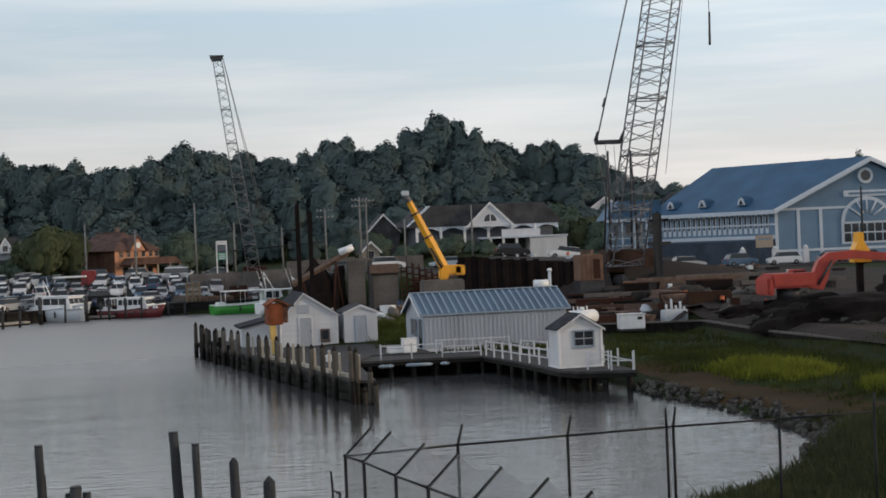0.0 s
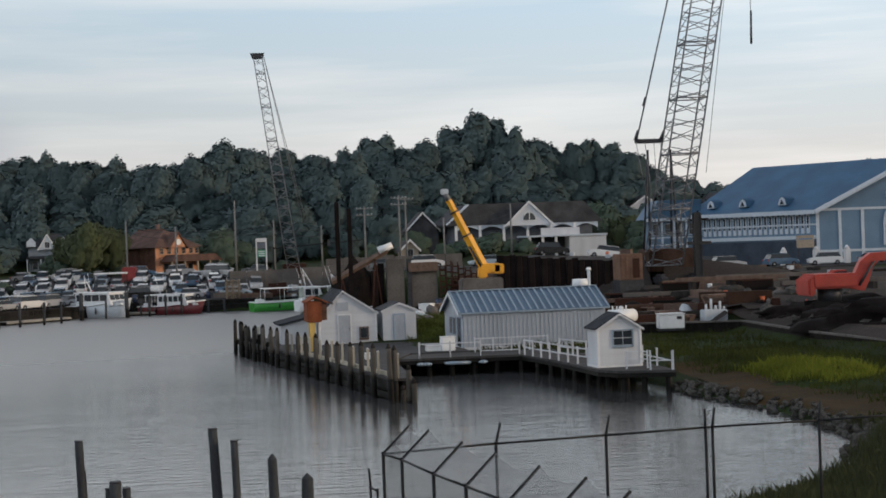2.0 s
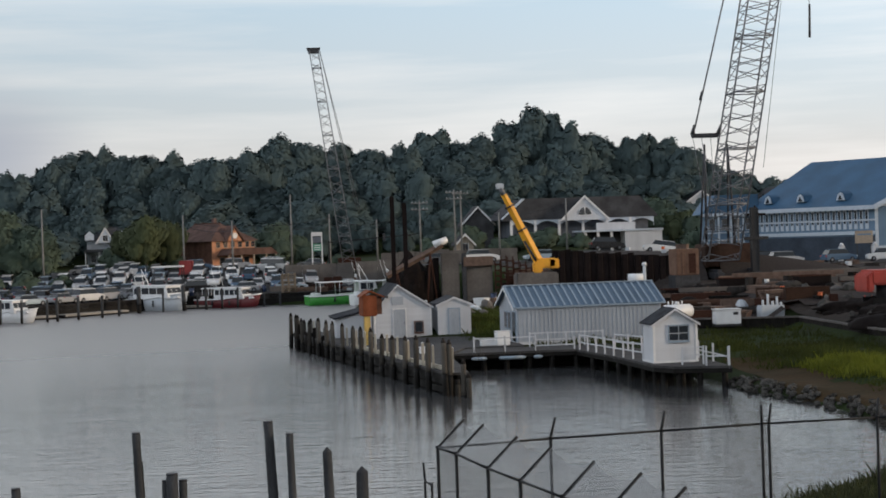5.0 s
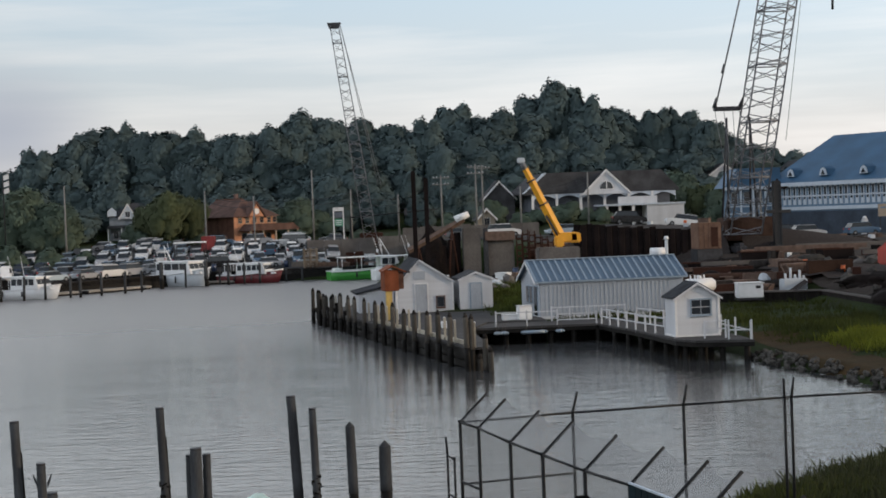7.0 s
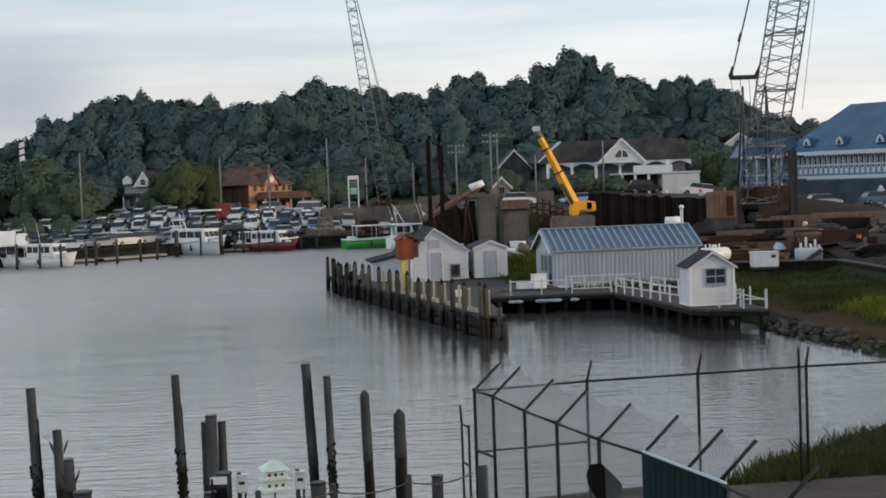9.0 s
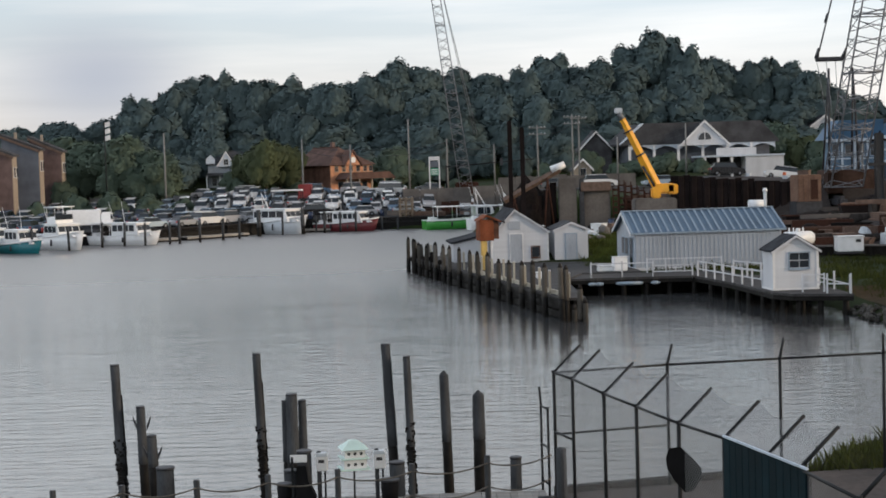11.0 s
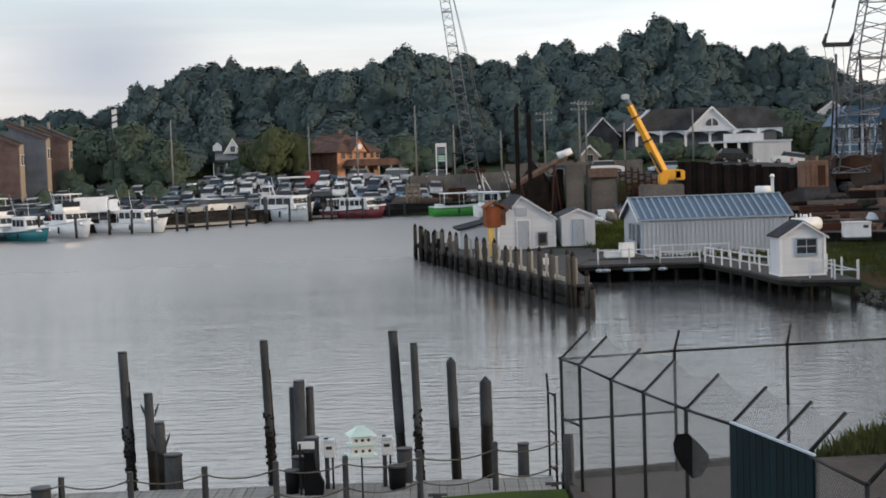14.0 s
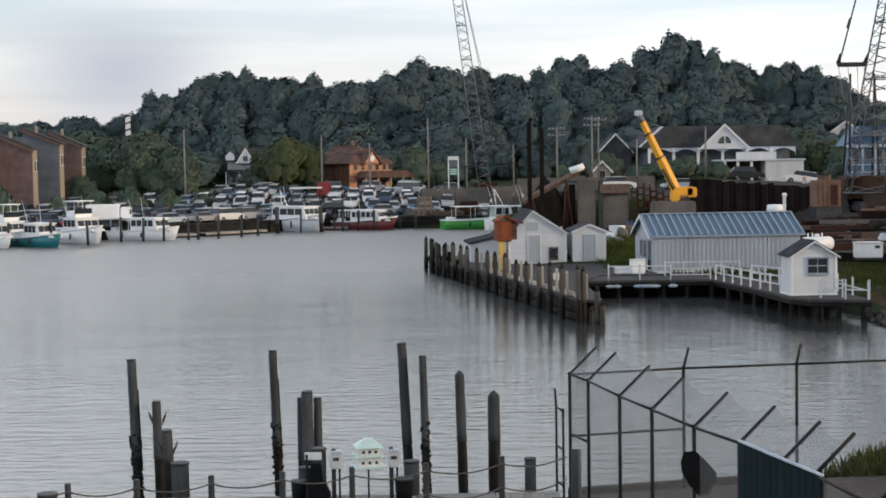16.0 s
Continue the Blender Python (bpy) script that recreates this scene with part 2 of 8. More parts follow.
# distance haze is mixed into these leaf colours as a paler blue-green
LEAF_HAZED = leaf_mat("dark_summer_leaves", (0.088, 0.122, 0.122), (0.072, 0.102, 0.104))
LEAF_MID = leaf_mat("green_summer_leaves", (0.090, 0.120, 0.086), (0.066, 0.092, 0.074))
LEAF_OLIVE = leaf_mat("olive_leaves", (0.078, 0.092, 0.046), (0.055, 0.068, 0.042))
MARSH = leaf_mat("marsh_grass", (0.058, 0.07, 0.016), (0.028, 0.034, 0.012))
BANK = leaf_mat("bank_grass", (0.052, 0.060, 0.025), (0.028, 0.036, 0.014))
LAWN_BLADES = leaf_mat("fresh_grass", (0.085, 0.115, 0.028), (0.055, 0.08, 0.02))
# sunlight on the marsh patch is put into this brighter yellow-green
MARSH_SUNLIT = leaf_mat("bright_marsh_grass", (0.17, 0.185, 0.024), (0.08, 0.095, 0.016))


def water_mat():
    m = bpy.data.materials.new("harbour_water")
    m.use_nodes = True
    n, l = m.node_tree.nodes, m.node_tree.links
    b = n["Principled BSDF"]
    b.inputs["IOR"].default_value = 1.40
    geo = n.new("ShaderNodeNewGeometry")

    def math_node(op, a, c):
        k = n.new("ShaderNodeMath")
        k.operation = op
        for sock, v in zip(k.inputs, (a, c)):
            if isinstance(v, (int, float)):
                sock.default_value = v
            else:
                l.new(v, sock)
        return k.outputs["Value"]

    def span(v, a0, a1, b0, b1, kind="SMOOTHERSTEP"):
        k = n.new("ShaderNodeMapRange")
        k.interpolation_type = kind
        for nm, q in zip(("From Min", "From Max", "To Min", "To Max"), (a0, a1, b0, b1)):
            k.inputs[nm].default_value = q
        l.new(v, k.inputs["Value"])
        return k.outputs["Result"]

    def ripple(scale, stretch, detail, rough=0.5):
        mp = n.new("ShaderNodeMapping")
        mp.inputs["Scale"].default_value = stretch
        mp.inputs["Rotation"].default_value = (0, 0, 0.12)
        tx = n.new("ShaderNodeTexNoise")
        tx.inputs["Scale"].default_value, tx.inputs["Detail"].default_value, tx.inputs["Roughness"].default_value = scale, detail, rough
        l.new(geo.outputs["Position"], mp.inputs["Vector"])
        l.new(mp.outputs["Vector"], tx.inputs["Vector"])
        return tx.outputs["Fac"]

    # still water in the lee of the pier, wind-roughened water out in the basin, with a wandering edge between
    lee = n.new("ShaderNodeVectorMath")
    lee.operation = "DISTANCE"
    lee.inputs[1].default_value = (16.5, 77.0, 0.0)
    l.new(geo.outputs["Position"], lee.inputs[0])
    wander = math_node("MULTIPLY", math_node("SUBTRACT", ripple(0.045, (0.7, 0.5, 1), 3.0), 0.5), 26.0)
    reach = math_node("DIVIDE", math_node("ADD", lee.outputs["Value"], wander), 29.0)
    open_water = math_node("SUBTRACT", 1.0, math_node("EXPONENT", math_node("MULTIPLY", math_node("MULTIPLY", reach, reach), -1.0), 0.0))
    sheen_mix = n.new("ShaderNodeMix")          # reflected sky put into base colour: dark by the pier, brighter in the basin
    sheen_mix.data_type = "RGBA"
    sheen_mix.inputs["A"].default_value, sheen_mix.inputs["B"].default_value = (0.042, 0.044, 0.046, 1), (0.140, 0.136, 0.134, 1)
    l.new(open_water, sheen_mix.inputs["Factor"])
    l.new(sheen_mix.outputs["Result"], b.inputs["Base Color"])
    sep = n.new("ShaderNodeSeparateXYZ")
    l.new(geo.outputs["Position"], sep.inputs["Vector"])
    far = math_node("ADD", math_node("MULTIPLY", sep.outputs["Y"], 0.0017), 0.03)
    l.new(math_node("ADD", math_node("MULTIPLY", open_water, far), 0.04), b.inputs["Roughness"])
    chop = math_node("SUBTRACT", ripple(1.5, (0.45, 1.5, 1), 4.0), 0.5)
    fine = math_node("MULTIPLY", math_node("SUBTRACT", ripple(5.0, (0.5, 1.4, 1), 2.0), 0.5), 0.22)
    swell = math_node("MULTIPLY", math_node("SUBTRACT", ripple(0.14, (0.6, 1.4, 1), 2.0), 0.5), 1.2)
    height = math_node("ADD", math_node("ADD", chop, fine), swell)
    bump = n.new("ShaderNodeBump")
    bump.inputs["Distance"].default_value = 0.12
    l.new(span(open_water, 0, 1, 0.28, 0.40, "LINEAR"), bump.inputs["Strength"])
    l.new(height, bump.inputs["Height"])
    l.new(bump.outputs["Normal"], b.inputs["Normal"])
    return m


WATER = water_mat()


def ground_mat():
    """Grass, mud and earth by noise; the car park and roads are sheets of their own."""
    m = mat("grassy_ground", (0.020, 0.034, 0.009), 0.95, var=0.3, scale=0.12, grain=2.5, c2=(0.022, 0.025, 0.011), bump=0.6)
    return m


GROUND = ground_mat()


def mesh_mat(name, c, wire):
    """Chain-link: wire where two sets of slanting lines run, air between."""
    m = bpy.data.materials.new(name)
    m.use_nodes = True
    n, l = m.node_tree.nodes, m.node_tree.links
    b = n["Principled BSDF"]
    b.inputs["Base Color"].default_value = (c, c, c, 1)
    b.inputs["Roughness"].default_value = 0.6
    tc = n.new("ShaderNodeTexCoord")
    sep = n.new("ShaderNodeSeparateXYZ")
    l.new(tc.outputs["Object"], sep.inputs["Vector"])
    ins = []
    for op in ("ADD", "SUBTRACT"):
        a = n.new("ShaderNodeMath")
        a.operation = op
        l.new(sep.outputs["X"], a.inputs[0])
        l.new(sep.outputs["Z"], a.inputs[1])
        k = n.new("ShaderNodeMath")
        k.operation = "PINGPONG"
        k.inputs[1].default_value = 0.036
        l.new(a.outputs["Value"], k.inputs[0])
        g = n.new("ShaderNodeMath")
        g.operation = "LESS_THAN"
        g.inputs[1].default_value = wire
        l.new(k.outputs["Value"], g.inputs[0])
        ins.append(g)
    mx = n.new("ShaderNodeMath")
    mx.operation = "MAXIMUM"
    l.new(ins[0].outputs["Value"], mx.inputs[0])
    l.new(ins[1].outputs["Value"], mx.inputs[1])
    l.new(mx.outputs["Value"], b.inputs["Alpha"])
    return m


CHAIN = mesh_mat("grey_chain_link_wire", 0.17, 0.0066)
# darker and thinner wire for the back fence
CHAIN_DARK = mesh_mat("rusty_chain_link_wire", 0.03, 0.0016)


# ---- mesh helpers ----
def part(name, bm, material, parent=None, label=""):
    me = bpy.data.meshes.new(name)
    bm.normal_update()
    bm.to_mesh(me)
    bm.free()
    me.materials.append(material)
    ob = new(name, me)
    if parent is not None:
        ob.parent = parent
    if label:
        ob["label"] = label
    return ob


def again(ob, m, parent=None):
    """Another object on the same mesh."""
    o = new(ob.name.split(".")[0], ob.data)
    o.parent = parent if parent is not None else ob.parent
    o.matrix_basis = m
    return o


def thing(name, label, category, x=0, y=0, z=0, rz=0, group="", kind=""):
    e = new(name)
    e.empty_display_size = 0.3
    e.matrix_basis = pose(x, y, z, 0, 0, rz)
    return tagged(e, label, category, group, kind)


def bx(x0, x1, y0, y1, z0, z1, bm=None, bevel=0.0):
    own = bmesh.new()
    vs = [own.verts.new((x, y, z)) for x in (x0, x1) for y in (y0, y1) for z in (z0, z1)]
    for f in ((0, 1, 3, 2), (4, 6, 7, 5), (0, 4, 5, 1), (2, 3, 7, 6), (0, 2, 6, 4), (1, 5, 7, 3)):
        own.faces.new([vs[i] for i in f])
    if bevel:
        bmesh.ops.bevel(own, geom=own.edges[:], offset=bevel, segments=2, affect="EDGES")
    return merge(bm, own)


def merge(bm, own, m=None):
    if m is not None:
        own.transform(m)
    if bm is None:
        return own
    mp = {v: bm.verts.new(v.co) for v in own.verts}
    for f in own.faces:
        nf = bm.faces.new([mp[v] for v in f.verts])
        nf.smooth = f.smooth
    own.free()
    return bm


def rod(p0, p1, r0, r1=None, n=8, bm=None, smooth=True):
    """A round bar from p0 to p1."""
    own = bmesh.new()
    p0, p1 = Vector(p0), Vector(p1)
    r1 = r0 if r1 is None else r1
    q = (p1 - p0).to_track_quat("Z", "Y").to_matrix()
    ra, rb = [], []
    for i in range(n):
        a = 2 * math.pi * i / n
        d = q @ Vector((math.cos(a), math.sin(a), 0))
        ra.append(own.verts.new(p0 + d * r0))
        rb.append(own.verts.new(p1 + d * r1))
    for i in range(n):
        j = (i + 1) % n
        f = own.faces.new((ra[i], ra[j], rb[j], rb[i]))
        f.smooth = smooth
    own.faces.new(ra[::-1])
    own.faces.new(rb)
    return merge(bm, own)


def prism(pts, axis, a0, a1, bm=None):
    """A flat outline, pushed along an axis: 'y' takes (x, z) outlines, 'x' (y, z), 'z' (x, y)."""
    own = bmesh.new()
    def at(p, a):
        return {"y": (p[0], a, p[1]), "x": (a, p[0], p[1]), "z": (p[0], p[1], a)}[axis]
    A = [own.verts.new(at(p, a0)) for p in pts]
    B = [own.verts.new(at(p, a1)) for p in pts]
    n = len(pts)
    own.faces.new(A)
    own.faces.new(B[::-1])
    for i in range(n):
        j = (i + 1) % n
        own.faces.new((A[j], A[i], B[i], B[j]))
    bmesh.ops.recalc_face_normals(own, faces=own.faces[:])
    return merge(bm, own)


def tube(points, r, bm=None, n=6):
    """One round bar bent along the points."""
    own = bmesh.new()
    pts = [Vector(p) for p in points]
    rings = []
    for i, p in enumerate(pts):
        d = (pts[min(i + 1, len(pts) - 1)] - pts[max(i - 1, 0)]).normalized()
        s = d.cross(Vector((0, 0, 1)))
        s = s.normalized() if s.length > 1e-4 else Vector((1, 0, 0))
        u = s.cross(d)
        rings.append([own.verts.new(p + (s * math.cos(2 * math.pi * k / n) + u * math.sin(2 * math.pi * k / n)) * r) for k in range(n)])
    for a, b in zip(rings[:-1], rings[1:]):
        for k in range(n):
            own.faces.new((a[k], a[(k + 1) % n], b[(k + 1) % n], b[k])).smooth = True
    own.faces.new(rings[0][::-1])
    own.faces.new(rings[-1])
    return merge(bm, own)


def post_mesh(r, h, point=0.0, z0=0.0, n=10, lean=0.0):
    """A round timber post with an uneven side, flat or pointed at the top."""
    own = bmesh.new()
    rings = []
    zs = [z0 + (h - z0) * k / 6 for k in range(7)]
    for k, z in enumerate(zs):
        rr = r * (1.06 - 0.1 * k / 6)
        ring = []
        for i in range(n):
            a = 2 * math.pi * i / n
            w = rr * (1 + 0.07 * noise.noise(Vector((math.cos(a) * 1.3 + r * 90, math.sin(a) * 1.3, z * 1.7))))
            ring.append(own.verts.new((math.cos(a) * w + lean * (z - z0), math.sin(a) * w, z)))
        rings.append(ring)
    for a, b in zip(rings[:-1], rings[1:]):
        for i in range(n):
            j = (i + 1) % n
            own.faces.new((a[i], a[j], b[j], b[i])).smooth = True
    own.faces.new(rings[0][::-1])
    if point:
        top = own.verts.new((lean * (h - z0), 0, h + point))
        for i in range(n):
            own.faces.new((rings[-1][i], rings[-1][(i + 1) % n], top))
    else:
        own.faces.new(rings[-1])
    return own


# ---- ground and water ----
SHORE = [(-700, 33.9), (2.4, 33.9), (3.2, 34.6), (7.2, 35.0), (9.2, 37.6), (12.0, 40.0), (14.4, 42.4), (16.6, 45.0), (18.8, 48.4), (21.2, 53.4), (22.7, 57.6), (22.9, 61.5), (22.9, 66.0), (22.5, 71), (21.5, 76), (21.3, 79.5),
         (20.0, 90), (18, 97.5), (9.5, 98.5), (8.0, 92), (6.0, 91), (-0.6, 123), (2, 150), (6, 200), (6, 208), (-8, 210), (-20, 208.8), (-31, 195.4),
         (-40, 189.4), (-50, 183.2), (-75, 175), (-140, 165), (-700, 150)]


def shore_distance(x, y):
    """Metres inland; less than nought on the water."""
    best, inside = 1e9, False
    n = len(SHORE)
    for i in range(n):
        (ax, ay), (bx_, by) = SHORE[i], SHORE[(i + 1) % n]
        dx, dy = bx_ - ax, by - ay
        k = max(0.0, min(1.0, ((x - ax) * dx + (y - ay) * dy) / (dx * dx + dy * dy)))
        best = min(best, math.hypot(x - ax - k * dx, y - ay - k * dy))
        if (ay > y) != (by > y) and x < ax + (y - ay) / (by - ay) * dx:
            inside = not inside
    return -best if inside else best


def smooth(a, b, v):
    k = max(0.0, min(1.0, (v - a) / (b - a)))
    return k * k * (3 - 2 * k)


def land(x, y):
    """The height of the dry land."""
    z = 1.02
    z += 1.1 * smooth(33.5, 35.5, x) * smooth(60, 75, y)              # the building site behind its bulkhead
    z += 1.0 * smooth(108, 116, y) * smooth(2, 10, x)
    z += 2.7 * smooth(150.6, 152.2, y) * smooth(9, 12, x) * smooth(62, 38, x) * smooth(250, 205, y)   # the road behind the sheet piles
    z += 0.4 * smooth(170, 186, y) * smooth(6, -4, x)
    z += 3.2 * smooth(205, 262, y) * smooth(60, 40, x)                # the car park climbs to the road
    z += 16.0 * smooth(290, 365, y) * smooth(116, 78, x) * (0.35 + 0.65 * smooth(-78, -55, x)) + 7.0 * smooth(300, 420, y) * smooth(90, 120, x)
    z += 0.35 * smooth(12, 20, x) * smooth(56, 47, y) * smooth(38, 46, y)
    return z


def ground_height(x, y):
    d = shore_distance(x, y) if -140 < x < 60 and 20 < y < 230 else (5 if y > 200 or y < 30 or x > 0 else -5)
    zl = land(x, y)
    if d > 0:
        bump = 0.05 * noise.noise(Vector((x * 0.4, y * 0.4, 0)))
        flat = smooth(53, 57, y) * smooth(88, 83, y) * smooth(17, 20, x) * smooth(8.0, 1.5, d)      # the mud flat rises slowly
        zl *= 1 - 0.55 * flat
        return zl + bump if d > 1.4 else -0.25 + (zl + 0.25) * smooth(0.0, 1.4, d)
    return -0.25 - 2.0 * smooth(0, 4, -d)


def build_ground():
    xs = [-4000, -2000, -1000, -500, -300, -220, -170] + [-140 + 2.0 * i for i in range(71)] + [1.5 * i for i in range(1, 41)] + \
         [64, 70, 78, 88, 100, 115, 130, 150, 180, 230, 320, 500, 1000, 2000, 4000]
    ys = [-4000, -1000, -200, -60, -20, 0, 10, 18, 24] + [28 + 1.0 * i for i in range(100)] + [128 + 2.5 * i for i in range(112)] + \
         [415, 440, 480, 560, 700, 1000, 2000, 4500]
    bm = bmesh.new()
    grid = [[bm.verts.new((x, y, ground_height(x, y))) for x in xs] for y in ys]
    for a, b in zip(grid[:-1], grid[1:]):
        for i in range(len(xs) - 1):
            bm.faces.new((a[i], a[i + 1], b[i + 1], b[i])).smooth = True
    return tagged(part("ground", bm, GROUND), "grass and bare earth round the harbour, climbing to a wooded hill", "ground", kind="structure")


build_ground()


def build_water():
    bm = bmesh.new()
    vs = [bm.verts.new(p) for p in ((-2500, 20, 0), (60, 20, 0), (60, 215, 0), (-2500, 215, 0))]
    bm.faces.new(vs)
    return tagged(part("water", bm, WATER), "calm grey harbour water with small ripples", "water", kind="structure")


build_water()


# ---- the near dock ----
def sheet(name, pts, z, th, material, label, category, kind="structure"):
    return tagged(part(name, prism(pts, "z", z - th, z), material), label, category, kind=kind)


def build_dock():
    d = thing("dock", "weathered grey timber dock along the harbour bulkhead", "dock", kind="structure")
    frame_bm = bx(-40, 2.35, 33.5, 33.68, -1.0, 0.98)
    frame_bm = bx(-40, 2.35, 31.75, 31.9, 0.6, 0.98, frame_bm)
    part("stringer", frame_bm, WHARF, d)
    plank = part("plank", bx(-0.075, 0.075, 0, 1.95, 0, 0.05, bevel=0.006), DECK, d)
    n = 92
    for i in range(n):
        x = 2.25 - 0.155 * i
        y0 = 31.8 + 0.012 * min(0, x) + random.uniform(-0.02, 0.02)
        m = pose(x, y0, 1.0 + random.uniform(-0.004, 0.004), 0, 0, random.uniform(-0.3, 0.3))
        if i == 0:
            plank.matrix_basis = m
        else:
            again(plank, m)
    rest = None
    for i in range(160):
        x = 2.25 - 0.155 * (n + i)
        rest = bx(x - 0.07, x + 0.07, 31.8 + 0.012 * x, 33.6 + 0.012 * x, 1.0, 1.05, rest)
    tagged(part("planking", rest, DECK, d), kind="stuff")


build_dock()

ROPE_POSTS = [(-9.1, 30.05), (-7.6, 30.35), (-6.3, 30.65), (-4.86, 30.95), (-3.46, 31.25), (-2.07, 31.6), (-0.55, 31.95), (1.04, 32.6)]


def build_rope_fence():
    proto = None
    for i, (x, y) in enumerate(ROPE_POSTS):
        if proto is None:
            proto = thing("rope_post", "short weathered timber post carrying two sagging ropes", "post", x, y, 1.0, group="rope posts along the dock")
            part("shaft", post_mesh(0.065, 1.06, n=8), PILE, proto)
            part("cap", rod((0, 0, 1.055), (0, 0, 1.075), 0.066, 0.05, 8), DARK_STEEL, proto)
        else:
            copy_thing(proto, pose(x, y, 1.0, 0, 0, i * 50))
    ends = ROPE_POSTS + [(2.45, 33.3)]
    for (ax, ay), (bx_, by) in zip(ends[:-1], ends[1:]):
        for z, sag in ((1.92, 0.13), (1.42, 0.16)):
            pts = [(ax + (bx_ - ax) * k / 8, ay + (by - ay) * k / 8 - 0.05, z - sag * 4 * (k / 8) * (1 - k / 8)) for k in range(9)]
            tagged(part("rope", tube(pts, 0.016), ROPE), "slack grey rope slung between timber posts", "rope", group="ropes of the dock fence")


build_rope_fence()


def mooring_pile(x, y, top, r, lean=0.0, point=0.0, shaggy=False, cleats=False, strap=False):
    p = thing("mooring_pile", "tall grey mooring pile in the water" + (", crusted with mussels" if shaggy else ", weathered by the dock"), "pile", x, y, 0,
              random.uniform(0, 360) if not (cleats or strap) else 0, group="mooring piles by the dock")
    p.matrix_basis = pose(x, y, 0)
    part("shaft", post_mesh(r, top, point, 1.3, 12, lean), PILE, p)
    low = post_mesh(r * 1.05, 1.35, 0, -1.5, 12, lean)
    low.transform(Matrix.Translation((lean * -2.8, 0, 0)))
    part("wet_foot", low, WET_SHADED, p, "black wet foot of the pile")
    if not point:
        part("cap", rod((lean * (top - 1.3), 0, top), (lean * (top - 1.3), 0, top + 0.04), r * 1.02, r * 0.9, 12), DARK_STEEL, p, "dark cap")
    if shaggy:
        bm = bmesh.new()
        for k in range(150):
            a, z = random.uniform(0, 6.28), random.uniform(0.0, 1.9)
            s = random.uniform(0.015, 0.04)
            c = Vector((math.cos(a) * r + lean * (z - 1.3), math.sin(a) * r, z))
            bx(c.x - s, c.x + s, c.y - s, c.y + s, c.z - s, c.z + s * 0.8, bm)
        tagged(part("growth", bm, WET_SHADED, p, "clumps of dark mussels and weed"), kind="stuff")
    if cleats:
        for s in (-1, 1):
            part("cleat", prism([(s * r, top - 0.42), (s * (r + 0.11), top - 0.2), (s * (r + 0.08), top - 0.36), (s * r, top - 0.56)], "y", -0.03, 0.03), DARK_STEEL, p, "dark iron cleat")
    if strap:
        part("rub_strip", rod((r * 0.75 + lean * -0.3, 0, 1.0), (r * 0.75 + lean * (top - 2.0), 0, top - 0.7), r * 0.5, r * 0.45, 6), WET_SHADED, p, "dark rubbing board")
    return p


for a in ((-7.62, 37.15, 3.66, 0.115, -0.03, 0, True, False, True), (-7.06, 37, 2.66, 0.11, -0.02, 0, False, True), (-6.75, 36.6, 2.02, 0.12, -0.03, 0, False, True),
          (-4.36, 38.4, 3.68, 0.105, -0.03, 0, True, False, True), (-3.42, 36.5, 2.92, 0.14, 0, 0, False), (-3.2, 36.8, 2.72, 0.1, 0, 0, False), (-3.6, 36.7, 2.74, 0.08, 0, 0, False),
          (-1.12, 38.4, 3.82, 0.12, -0.04, 0, False), (-0.66, 38.2, 3.52, 0.095, -0.02, 0, True),
          (0.24, 38.8, 2.98, 0.12, -0.02, 0.13, False), (1.06, 38.9, 2.43, 0.15, 0, 0.15, False)):
    mooring_pile(*a)


def stub_pile(x, y, top, r, label):
    p = thing("stub_pile", label, "pile", x, y, 0, group="stub piles at the dock edge")
    part("shaft", post_mesh(r, top, 0, -1, 12), PILE, p)
    part("cap", rod((0, 0, top), (0, 0, top + 0.05), r * 1.05, r * 1.02, 12), DARK_STEEL, p)


for x, y, top, r in ((-7.9, 29.95, 1.92, 0.2), (-6.0, 33.9, 1.75, 0.2), (-3.2, 33.4, 1.7, 0.15), (-2.88, 33.2, 2.15, 0.16), (-0.9, 33.7, 1.75, 0.17), (1.72, 34.1, 1.7, 0.13)):
    stub_pile(x, y, top, r, "short thick timber bollard with a dark cap at the dock edge")


def power_pedestal(x, y):
    p = thing("power_pedestal", "white dockside power box on a dark timber post", "power box", x, y, 1.05, group="power boxes on the dock")
    part("stand", bx(-0.09, 0.0, -0.05, 0.05, 0, 1.12, bevel=0.01), PILE, p)
    part("stand", bx(0.06, 0.1, -0.04, 0.04, 0, 0.9, bevel=0.008), GALV, p)
    part("box", bx(-0.1, 0.14, -0.13, 0.06, 0.7, 1.02, bevel=0.02), WHITE_TRIM, p)
    part("hood", prism([(-0.12, 1.02), (0.16, 1.02), (0.12, 1.09), (-0.08, 1.09)], "y", -0.16, 0.08), GEL_GREY, p)
    part("socket", bx(-0.05, 0.08, -0.138, -0.128, 0.88, 0.95), DARK, p, "dark socket")


for x, y in ((-2.52, 33.2), (-1.28, 33.3), (-9.35, 30.6)):
    power_pedestal(x, y)


